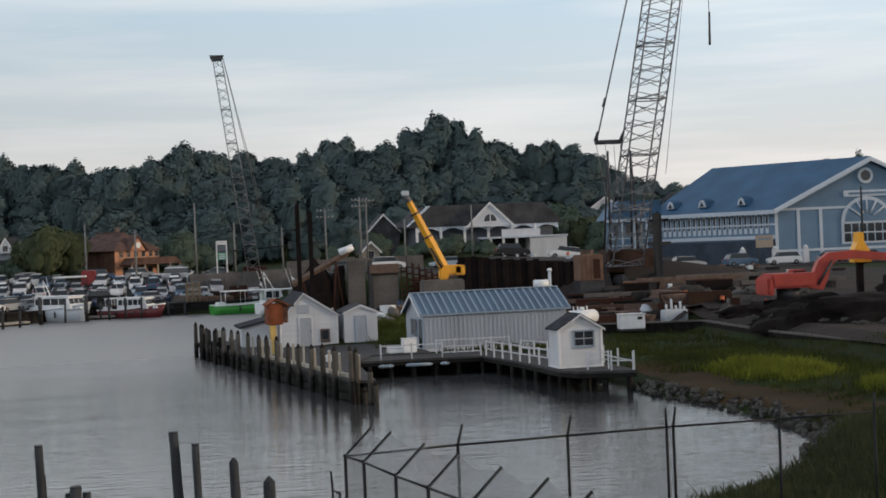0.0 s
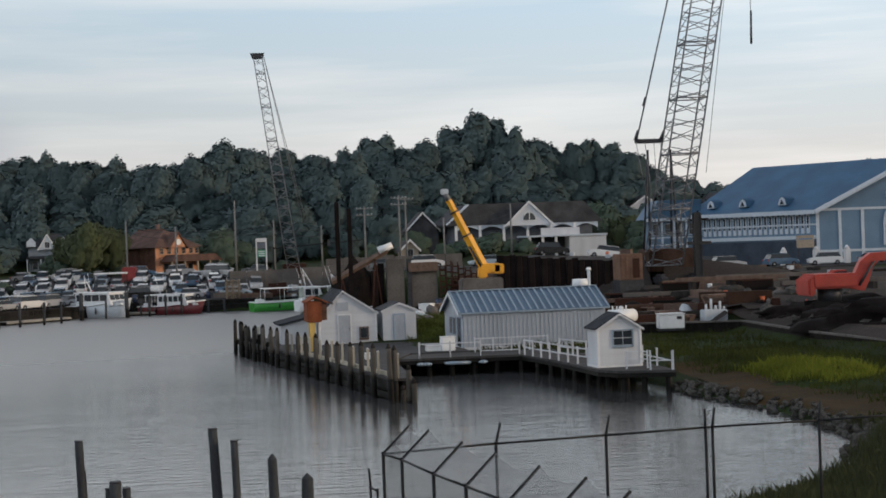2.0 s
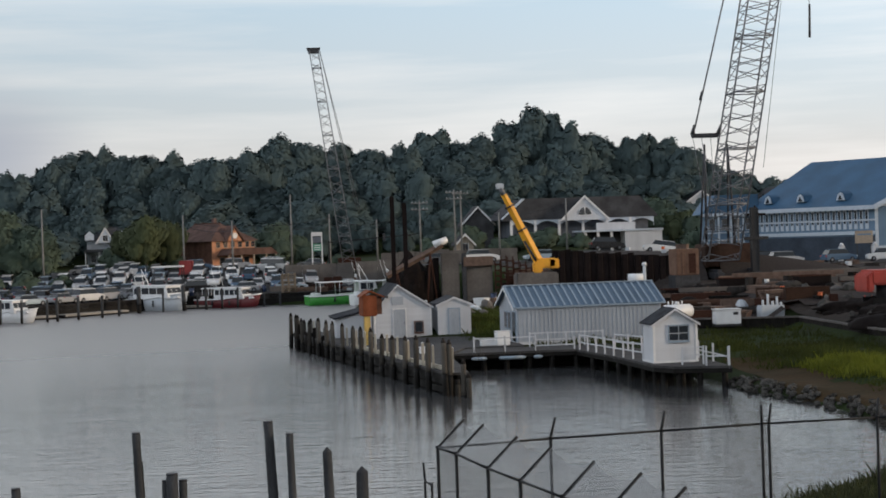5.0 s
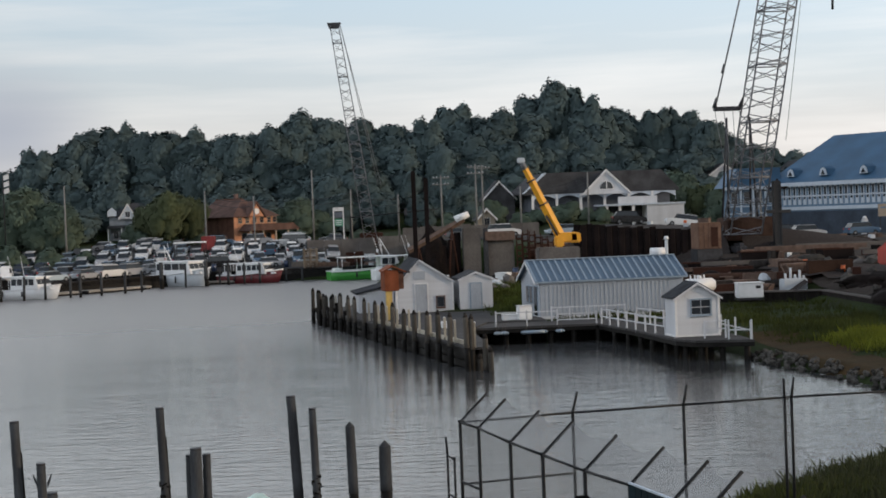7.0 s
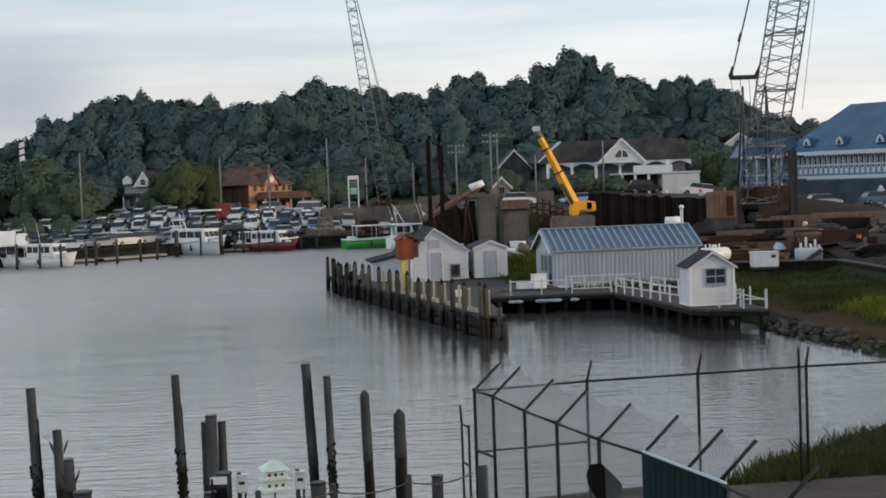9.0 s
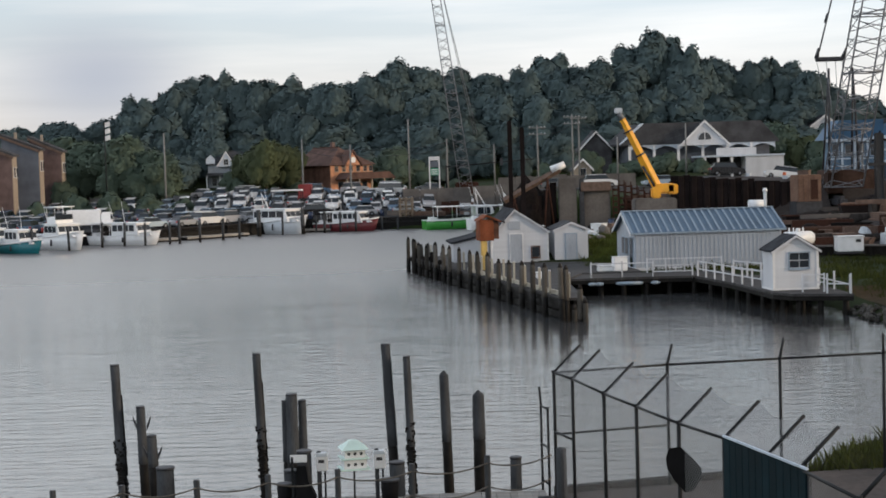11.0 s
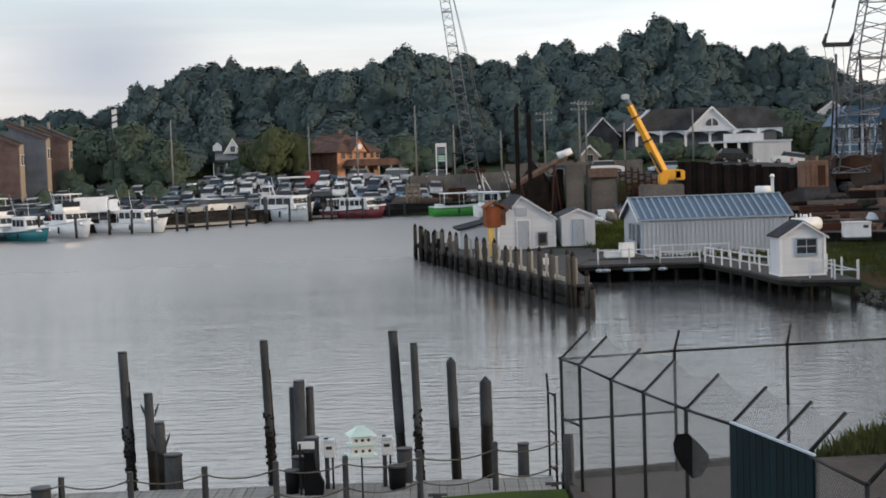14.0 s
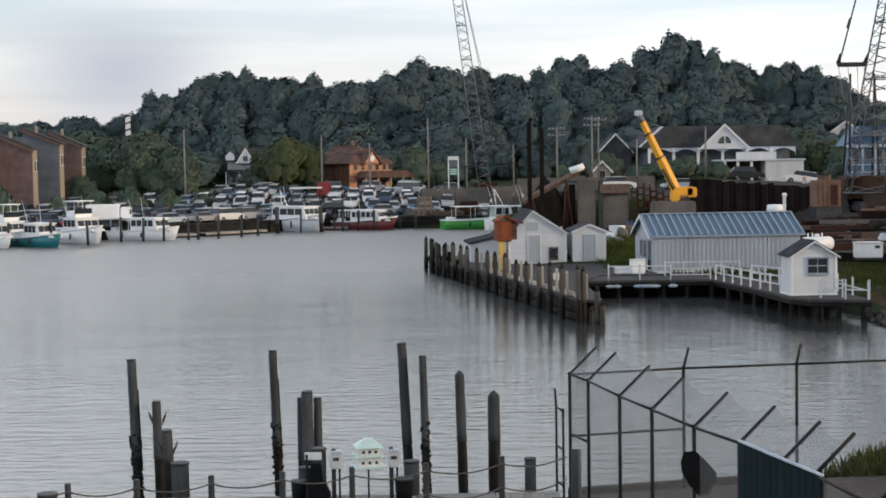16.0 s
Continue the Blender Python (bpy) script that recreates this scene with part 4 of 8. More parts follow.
def wharf_piles():
    proto = white = None
    n = 17
    dr = (WHARF_B - WHARF_A).normalized()
    side = Vector((dr.y, -dr.x)) * -1
    for i in range(n):
        k = i / (n - 1)
        p = WHARF_A.lerp(WHARF_B, k) + Vector((random.uniform(-0.12, 0.12), random.uniform(-0.55, 0.55)))
        h = random.uniform(-0.3, 0.1) + 0.3 * max(0, k - 0.5)
        m = pose(p.x, p.y, h, random.uniform(-1.5, 1.5), random.uniform(-1.5, 1.5), random.uniform(0, 360))
        if proto is None:
            proto = thing("wharf_pile", "dark tarred wharf pile with a pointed top", "pile", group="piles of the old wharf")
            part("shaft", post_mesh(0.145, 2.55, 0, 0.93, 10), WHARF_PILE, proto)
            part("wet_foot", post_mesh(0.172, 0.95, 0, -1.6, 10), WET_SHADED, proto, "black wet foot of the pile")
            part("point", rod((0, 0, 2.54), (0, 0, 2.8), 0.14, 0.05, 10), WHARF, proto)
            proto.matrix_basis = m
        else:
            copy_thing(proto, m)
        q = p + Vector((0.33, 0.45))
        if i > 6 or i in (3, 5):
            if white is None:
                white = thing("white_post", "slim post in yellowed white paint on the wharf edge", "post", q.x, q.y, 1.2, group="white posts on the wharf")
                part("shaft", bx(-0.065, 0.065, -0.07, 0.07, -0.15, 1.3, bevel=0.01), CREAM_POST, white)
                part("cap", prism([(-0.075, 1.3), (0.075, 1.3), (0, 1.36)], "y", -0.08, 0.08), WHITE_TRIM, white)
            else:
                copy_thing(white, pose(q.x + random.uniform(-0.08, 0.1), q.y, 1.2 - random.uniform(0, 0.1), random.uniform(-1, 1), random.uniform(-1, 1), random.uniform(-8, 8)))
    # lower timbers of the wharf face, added dark backing, end piles
    f = thing("wharf_face", "black fender timbers and added dark backing along the wharf", "timber wall", kind="structure")
    a, b = WHARF_A + Vector((0.55, 0.1)), WHARF_B + Vector((0.55, 0.1))
    part("sheathing", prism([(a.x, a.y), (b.x, b.y), (b.x + 0.2, b.y), (a.x + 0.2, a.y)], "z", -1.2, 1.06), WET_SHADED, f)
    # added black sheets stand in for the shade under the decks
    part("sheathing", bx(7.95, 13.2, 98.2, 98.4, -1.2, 0.95), WET_SHADED, f)
    part("sheathing", bx(13.2, 18.6, 97.2, 97.4, -1.2, 0.95), WET_SHADED, f)
    part("sheathing", prism([(18.6, 97.3), (20.3, 88), (20.5, 88), (18.8, 97.3)], "z", -1.2, 0.95), WET_SHADED, f)
    part("sheathing", prism([(7.0, 80.6), (7.9, 92), (8.1, 92), (7.2, 80.6)], "z", -1.2, 1.0), WET_SHADED, f)
    off = Vector((0.3, 0.05))
    for z in (0.25, 0.75):
        a, b = WHARF_A + off, WHARF_B + off
        bm = prism([(a.x, a.y), (b.x, b.y), (b.x + 0.15, b.y), (a.x + 0.15, a.y)], "z", z - 0.18, z + 0.16)
        part("waler", bm, WET_SHADED, f)
    for x, y, top in ((7.55, 79.6, 2.0), (7.8, 79.4, 1.3), (7.3, 80.2, 0.9), (6.9, 80.2, 3.0), (7.85, 83.5, 1.1), (7.9, 87, 1.1), (8.0, 91, 1.1)):
        copy_thing(proto, Matrix.LocRotScale((x, y, top - 2.85), Euler((0, 0, x)), None))
    # under-deck shade is put into the black of these wet piles
    under = None
    for x, y in ((9.0, 94.9), (10.3, 94.9), (11.7, 94.9), (13.1, 94.9), (14.5, 94.8), (16.0, 94.7), (16.6, 92.2), (17.0, 90), (17.35, 88), (17.6, 86), (17.95, 84), (18.2, 82.4), (18.45, 81.4), (19.0, 80.2),
                 (20.0, 79.8), (21.2, 79.4), (19.8, 83), (20.8, 83), (20.9, 86)):
        if under is None:
            under = thing("deck_pile", "wet pile darkened like the shade under the pier deck", "pile", x, y, 0, group="piles under the pier deck")
            part("shaft", post_mesh(0.17, 0.86, 0, -1.6, 10), WET_SHADED, under)
        else:
            copy_thing(under, pose(x, y, 0, 0, 0, x * 30))
    for k0, k1 in ((0.45, 0.6), (0.62, 0.78), (0.8, 0.98)):
        a, b = WHARF_A.lerp(WHARF_B, k0) + Vector((0.45, 0.4)), WHARF_A.lerp(WHARF_B, k1) + Vector((0.45, 0.4))
        q = thing("edge_board", "yellowed white kerb board along the wharf edge", "kerb board", group="kerb boards of the wharf")
        part("board", prism([(a.x, a.y), (b.x, b.y), (b.x + 0.12, b.y), (a.x + 0.12, a.y)], "z", 1.2, 1.42), CREAM_POST, q)
    for i in range(6):
        p = WHARF_A.lerp(WHARF_B, 0.03 + 0.06 * i)
        copy_thing(proto, pose(p.x + 0.35, p.y + 0.6, random.uniform(-0.6, -0.1), 0, 0, i * 40))
    # odd timber sheathing at the outer end
    for i in range(9):
        p = WHARF_A.lerp(WHARF_B, 0.02 + 0.035 * i) + Vector((0.28, 0.1))
        q = thing("fender_board", "dark upright fender board against the wharf", "board", p.x, p.y, 0, random.uniform(-20, 20), group="fender boards of the wharf")
        part("board", bx(-0.16, 0.16, -0.05, 0.05, -0.8, 1.5 + random.uniform(-0.3, 0.5), bevel=0.015), WHARF, q)


wharf_piles()


def railing(pts, z, h=0.95, step=1.5, rails=(0.45, 0.9)):
    """White posts and rails along a line."""
    for (ax, ay), (bx_, by) in zip(pts[:-1], pts[1:]):
        ln = math.hypot(bx_ - ax, by - ay)
        r = thing("deck_railing", "white-painted timber railing along the pier walkway", "railing", ax, ay, z, math.degrees(math.atan2(by - ay, bx_ - ax)), group="railings of the pier")
        n = max(1, round(ln / step))
        for i in range(n + 1):
            part("post", bx(ln * i / n - 0.045, ln * i / n + 0.045, -0.045, 0.045, -0.35, h + 0.03, bevel=0.01), WHITE, r)
        for q in rails:
            part("rail", bx(0, ln, -0.02, 0.02, q - 0.035, q + 0.035, bevel=0.006), WHITE, r)


railing([(9.7, 94.75), (13.5, 94.7)], 1.12, step=1.9, rails=(0.85,))
railing([(13.5, 94.7), (15.9, 94.65)], 1.12, step=2.4, h=0.75, rails=(0.65, 0.3))
railing([(16.15, 94.2), (17.15, 88.5)], 1.1, step=1.6)
railing([(17.15, 88.5), (17.95, 84.2)], 1.1, step=1.5)
railing([(20.3, 79.6), (21.4, 79.15)], 1.1, step=1.2, h=1.0, rails=(0.5,))
railing([(21.15, 84.6), (21.4, 79.3)], 1.1, step=2.6, rails=(0.45,))
railing([(18.2, 93.5), (20.2, 87.3)], 1.1, step=1.6)
railing([(13.6, 98.0), (18.3, 97.9)], 1.12, step=1.15, h=0.9, rails=(0.85,))
railing([(19.3, 80.75), (20.4, 80.6)], 1.1, step=1.1, h=0.95, rails=(0.9, 0.5))
# odds and ends on the walkway
for x, y, sx, sy, h, m_, lab in ((12.0, 99.2, 0.9, 0.6, 0.9, GEL, "white tank box beside the shed"), (11.2, 99.4, 1.2, 0.7, 0.35, GEL, "low white crate on the walkway"),
                                (6.6, 95.0, 0.5, 0.8, 0.35, GEL, "white bundle on the wharf deck")):
    c = thing("white_box", lab, "box", x, y, 1.18, random.uniform(-15, 15))
    part("body", bx(-sx / 2, sx / 2, -sy / 2, sy / 2, 0, h, bevel=0.06), m_, c)
    part("lid", bx(-sx / 2 - 0.03, sx / 2 + 0.03, -sy / 2 - 0.03, sy / 2 + 0.03, h, h + 0.05, bevel=0.02), WHITE_TRIM, c)


def propane_tank(x, y, z):
    t = thing("propane_tank", "white horizontal gas tank with rounded ends and a valve dome", "tank", x, y, z, 15)
    bm = rod((-0.85, 0, 0.75), (0.85, 0, 0.75), 0.42, 0.42, 18)
    for s in (-1, 1):
        rod((s * 0.85, 0, 0.75), (s * 1.0, 0, 0.75), 0.42, 0.33, 18, bm)
        rod((s * 1.0, 0, 0.75), (s * 1.08, 0, 0.75), 0.33, 0.15, 18, bm)
    part("vessel", bm, GEL, t)
    part("dome", rod((0, 0, 1.15), (0, 0, 1.35), 0.16, 0.14, 12), GEL, t)
    for xx in (-0.6, -0.3, 0.35):
        part("valve", rod((xx, 0, 1.1), (xx, 0, 1.4), 0.05, 0.04, 8), GEL, t)
    for xx in (-0.55, 0.55):
        part("saddle", bx(xx - 0.08, xx + 0.08, -0.3, 0.3, 0, 0.42, bevel=0.02), CONCRETE, t)


propane_tank(22.6, 95.5, 2.4)
bm_stand = bx(21.6, 23.7, 94.9, 96.1, 1.0, 2.4, bevel=0.05)
tagged(part("tank_plinth", bm_stand, CONCRETE), "concrete plinth under the white gas tank", "plinth")


def hung_float(x, L):
    """A white float slung under the walkway's edge on two straps."""
    h = thing("dock_float", "scuffed white float hung under the walkway edge", "float", x, 94.45, 0.62, random.uniform(-3, 3), group="floats along the walkway")
    bm = rod((-L / 2, 0, 0.14), (L / 2, 0, 0.14), 0.11, 0.11, 12)
    rod((-L / 2 - 0.15, 0, 0.14), (-L / 2, 0, 0.14), 0.05, 0.11, 12, bm)
    rod((L / 2, 0, 0.14), (L / 2 + 0.15, 0, 0.14), 0.11, 0.05, 12, bm)
    part("drum", bm, SHED_RIB, h)
    for s in (-0.35, 0.35):
        part("strap", rod((s * L, 0, 0.2), (s * L, 0.1, 0.75), 0.02, 0.02, 6), ROPE, h)


for x, L in ((9.75, 0.2), (10.15, 0.25), (12.0, 1.35), (13.6, 0.25)):
    hung_float(x, L)


# ---- trees ----
def crown_mesh(r, h, lobes, leaves, size, seed, base=0.3):
    """A crown of several broad lobes with a broken skin, covered with many small leaf faces."""
    rng = random.Random(seed)
    shift = Vector((seed * 3.7, seed * 1.9, 0))
    balls = [(Vector((0, 0, 0)), 0.60)]
    for i in range(lobes):
        a, u = i * 2.4 + rng.uniform(-0.5, 0.5), rng.uniform(-0.6, 0.95)
        f = math.sqrt(1 - u * u) if abs(u) < 1 else 0
        balls.append((Vector((math.cos(a) * f, math.sin(a) * f, u)) * rng.uniform(0.42, 0.6), rng.uniform(0.30, 0.46)))

    def reach(q):
        """How far the crown goes in a direction, and which way its skin faces there."""
        best, nrm = 0.0, q
        for c, rho in balls:
            k = c.dot(q)
            disc = k * k - c.length_squared + rho * rho
            if disc > 0:
                t = k + math.sqrt(disc)
                if t > best:
                    best, nrm = t, (q * t - c).normalized()
        rough = 0.18 * noise.noise(q * 2.3 + shift) + 0.08 * noise.noise(q * 5.5 + shift) + 0.03 * noise.noise(q * 12.0 + shift)
        return best * (1 + rough), nrm

    ball = bmesh.new()
    bmesh.ops.create_icosphere(ball, subdivisions=4, radius=1.0)
    unit = [v.co.copy() for v in ball.verts]
    tris = [tuple(v.index for v in f.verts) for f in ball.faces]
    ball.free()
    skin = [reach(q) for q in unit]
    top = max(q.z * k for q, (k, _) in zip(unit, skin))
    wide = max(math.hypot(q.x, q.y) * k for q, (k, _) in zip(unit, skin))
    sx, sz = r / wide, h * (1 - base) / (top + 0.75)
    mid = h - top * sz

    def place(q, k):
        return Vector((q.x * k * sx, q.y * k * sx, mid + q.z * k * sz))

    up = Vector((0, 0, 1))
    verts, norms = [], []
    for q, (k, nrm) in zip(unit, skin):
        verts.append(place(q, k * 0.95))
        norms.append((nrm * 0.32 + q * 0.25 + up * 0.6).normalized())
    faces = list(tris)
    for _ in range(leaves):
        q = Vector((rng.gauss(0, 1), rng.gauss(0, 1), rng.gauss(0.1, 1))).normalized()
        k, nrm = reach(q)
        p = place(q, k * (rng.uniform(0.94, 1.04) + (rng.uniform(0, 0.09) if rng.random() < 0.2 else 0)))
        tilt = (nrm + Vector((rng.uniform(-0.65, 0.65), rng.uniform(-0.65, 0.65), rng.uniform(-0.5, 0.65)))).normalized()
        soft = (nrm * 0.32 + q * 0.22 + tilt * 0.18 + up * 0.6).normalized()
        u = tilt.orthogonal().normalized()
        v = tilt.cross(u)
        s = size * rng.uniform(0.5, 1.35)
        ang = rng.uniform(0, 6.28)
        u, v = u * math.cos(ang) + v * math.sin(ang), v * math.cos(ang) - u * math.sin(ang)
        n0 = len(verts)
        verts += [p + u * s * 0.5, p + v * s * 0.46, p - u * s * 0.5, p - v * s * 0.46]
        norms += [soft] * 4
        faces.append((n0, n0 + 1, n0 + 2, n0 + 3) if tilt.dot(soft) > 0 else (n0 + 3, n0 + 2, n0 + 1, n0))
    me = bpy.data.meshes.new("crown")
    me.from_pydata(verts, [], faces)
    me.polygons.foreach_set("use_smooth", [True] * len(faces))
    me.normals_split_custom_set_from_vertices(norms)
    return me


def tree_proto(r, h, clumps, leaves, size, seed, material, label, base=0.3):
    t = thing("tree", label, "tree", 0, 0, 0, group="trees round the harbour")
    rng = random.Random(seed + 50)
    bm = rod((0, 0, -0.5), (0, 0, h * 0.45), h * 0.03, h * 0.018, 8)
    for i in range(5):
        a = i * 1.3 + rng.uniform(-0.3, 0.3)
        z = h * rng.uniform(0.25, 0.45)
        rod((0, 0, z), (math.cos(a) * r * 0.55, math.sin(a) * r * 0.55, z + h * 0.3), h * 0.013, h * 0.004, 6, bm)
    part("trunk", bm, BARK, t)
    me = crown_mesh(r, h, clumps, leaves, size, seed, base)
    me.materials.append(material)
    new("crown", me).parent = t
    return t


DARK_LABEL = "tall haze-tinted green broadleaf tree on the wooded hill"
PROTOS = [tree_proto(5.5, 13, 9, 4200, 0.55, 1, LEAF_HAZED, DARK_LABEL, 0.12), tree_proto(6.2, 14, 11, 4600, 0.58, 2, LEAF_HAZED, DARK_LABEL, 0.1),
          tree_proto(4.6, 15, 8, 4000, 0.52, 3, LEAF_HAZED, DARK_LABEL, 0.15), tree_proto(5.0, 11, 10, 4200, 0.52, 4, LEAF_HAZED, DARK_LABEL, 0.1)]
MIDS = [tree_proto(4.5, 9, 10, 4600, 0.40, 5, LEAF_MID, "full green tree beside the car park", 0.08), tree_proto(3.6, 8.5, 9, 4200, 0.36, 6, LEAF_OLIVE, "olive-green tree beside the car park", 0.1),
        tree_proto(1.9, 3.2, 7, 1100, 0.30, 7, LEAF_MID, "rounded green bush by the road", 0.05)]
for i, p in enumerate(PROTOS):
    p.matrix_basis = pose(-62 + 25 * i, 333, land(-62 + 25 * i, 333) - 0.8)
for p, (x, y) in zip(MIDS, ((-57, 250), (-25, 260), (-31, 254))):
    p.matrix_basis = pose(x, y, land(x, y) - 0.3)

# tops of the wood against the sky: x, top height at 350 m
SKYLINE = [(-112, 21, 6.5), (-106, 21.5, 6.5), (-100, 21.2, 6.5), (-94, 21.3, 6), (-88, 21.7, 6), (-82, 22.2, 6), (-76, 21.8, 6), (-71, 22.8, 5.5), (-66, 24.5, 5.5), (-60.5, 26.3, 5.5), (-54.5, 31.3, 6), (-49, 28.5, 4), (-42.5, 31.2, 5), (-37, 28, 4.5),
           (-30.5, 29, 5.5), (-24.5, 28, 4.5), (-18.7, 29.2, 5.5), (-13, 27.2, 4.5), (-7, 28.3, 5), (-1, 29.4, 5), (6.5, 31.6, 7), (13.5, 30, 5), (19, 28.5, 4.5), (27.5, 34.0, 6), (34, 31.5, 5),
           (40, 32, 5.5), (46, 36, 5), (51.5, 39.0, 7), (57.5, 36, 5), (62, 32, 4), (67, 33, 6), (74, 32, 5), (79.5, 32, 5.5), (86, 28.5, 5), (91, 25.4, 5), (97, 23.2, 5.5), (103, 21.8, 5.5), (109, 20.6, 5.5), (115, 20.2, 5.5)]
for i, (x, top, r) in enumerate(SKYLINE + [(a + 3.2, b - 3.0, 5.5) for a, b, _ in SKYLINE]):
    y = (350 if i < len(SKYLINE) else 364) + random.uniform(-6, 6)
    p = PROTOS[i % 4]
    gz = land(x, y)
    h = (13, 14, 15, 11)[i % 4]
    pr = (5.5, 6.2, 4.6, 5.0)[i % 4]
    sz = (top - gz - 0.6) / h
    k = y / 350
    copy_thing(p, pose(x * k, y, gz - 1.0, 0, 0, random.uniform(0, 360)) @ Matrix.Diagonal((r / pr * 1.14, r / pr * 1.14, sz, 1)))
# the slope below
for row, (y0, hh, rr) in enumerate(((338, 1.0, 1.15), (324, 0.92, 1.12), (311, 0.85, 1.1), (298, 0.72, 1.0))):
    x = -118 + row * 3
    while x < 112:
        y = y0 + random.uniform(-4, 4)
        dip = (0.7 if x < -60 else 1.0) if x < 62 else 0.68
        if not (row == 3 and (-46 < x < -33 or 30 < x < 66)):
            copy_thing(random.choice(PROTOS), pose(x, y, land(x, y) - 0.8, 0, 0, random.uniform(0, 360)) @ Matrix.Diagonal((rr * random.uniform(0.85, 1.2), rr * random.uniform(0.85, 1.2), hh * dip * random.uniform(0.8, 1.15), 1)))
        x += random.uniform(6.0, 9.2)
# far trees behind the blue building
for x, y, top in ((112, 330, 17.5), (117, 334, 18), (122, 330, 17.5), (127, 333, 18), (132, 330, 19.5), (136, 333, 22), (140, 330, 23.5), (145, 334, 22.5), (150, 330, 23), (156, 333, 24), (163, 330, 24), (172, 330, 25)):
    copy_thing(random.choice(PROTOS), pose(x, y, land(x, y) - 1, 0, 0, random.uniform(0, 360)) @ Matrix.Diagonal((0.85, 0.85, (top - land(x, y) + 1) / 13.3, 1)))
# trees and bushes by the car park
for x, y, k, s, sz in ((-54, 246, 0, 1.25, 1.15), (-48, 242, 0, 1.35, 1.25), (-42.5, 240, 0, 1.15, 1.0), (-60, 255, 0, 1.3, 1.2), (-26.5, 252, 1, 1.1, 1.1), (-23, 256, 1, 0.9, 0.95),
                      (-29.5, 256, 1, 0.9, 0.85), (-6.5, 272, 0, 1.0, 0.85), (-2, 275, 0, 0.8, 0.6), (61.7, 275, 0, 1.1, 1.3), (68, 268, 0, 1.1, 0.9), (-51, 225, 2, 1.3, 1.2), (-46, 224, 2, 1.5, 1.3), (-41, 226, 2, 1.4, 1.1),
                      (-36, 228, 2, 1.1, 0.8), (-56, 222, 2, 1.2, 1.0), (27, 262, 0, 0.7, 0.6), (31, 255, 2, 1.3, 1.0), (20, 262, 2, 1.4, 1.1), (38, 250, 2, 1.6, 1.2), (64, 250, 0, 0.9, 0.75), (70, 245, 2, 1.5, 1.3),
                      (-22, 257, 2, 1.4, 0.8), (-6, 256, 2, 1.2, 0.7), (0, 252, 2, 1.0, 0.6), (4, 254, 2, 1.3, 0.7), (35.5, 256, 2, 1.3, 0.9), (39, 257, 2, 1.5, 1.0), (42, 256, 2, 1.3, 0.8), (44.5, 255, 2, 1.2, 0.9), (33, 257, 2, 1.4, 1.1), (61, 253, 2, 1.4, 1.2), (-33, 262, 2, 1.5, 1.3), (-13, 254, 2, 1.0, 0.6), (-69, 241, 2, 1.5, 1.2), (-65.5, 240, 2, 1.6, 1.1), (-62, 239, 2, 1.7, 1.35), (-58.5, 240, 2, 1.6, 1.5), (-56, 238, 0, 0.6, 0.55), (-72, 244, 2, 1.5, 1.1), (-69.5, 216.5, 2, 1.6, 1.5), (-66.3, 217, 2, 1.7, 1.3), (-63.2, 217.5, 2, 1.6, 1.6), (65.5, 272, 1, 1.0, 1.05)):
    copy_thing(MIDS[k], pose(x, y, land(x, y) - 0.3, 0, 0, random.uniform(0, 360)) @ Matrix.Diagonal((s, s, sz, 1)))


CRANE_BODY = mat("dull_brown_crane_paint", (0.075, 0.045, 0.034), 0.7, var=0.3, scale=0.9, grain=9, c2=(0.035, 0.02, 0.015))

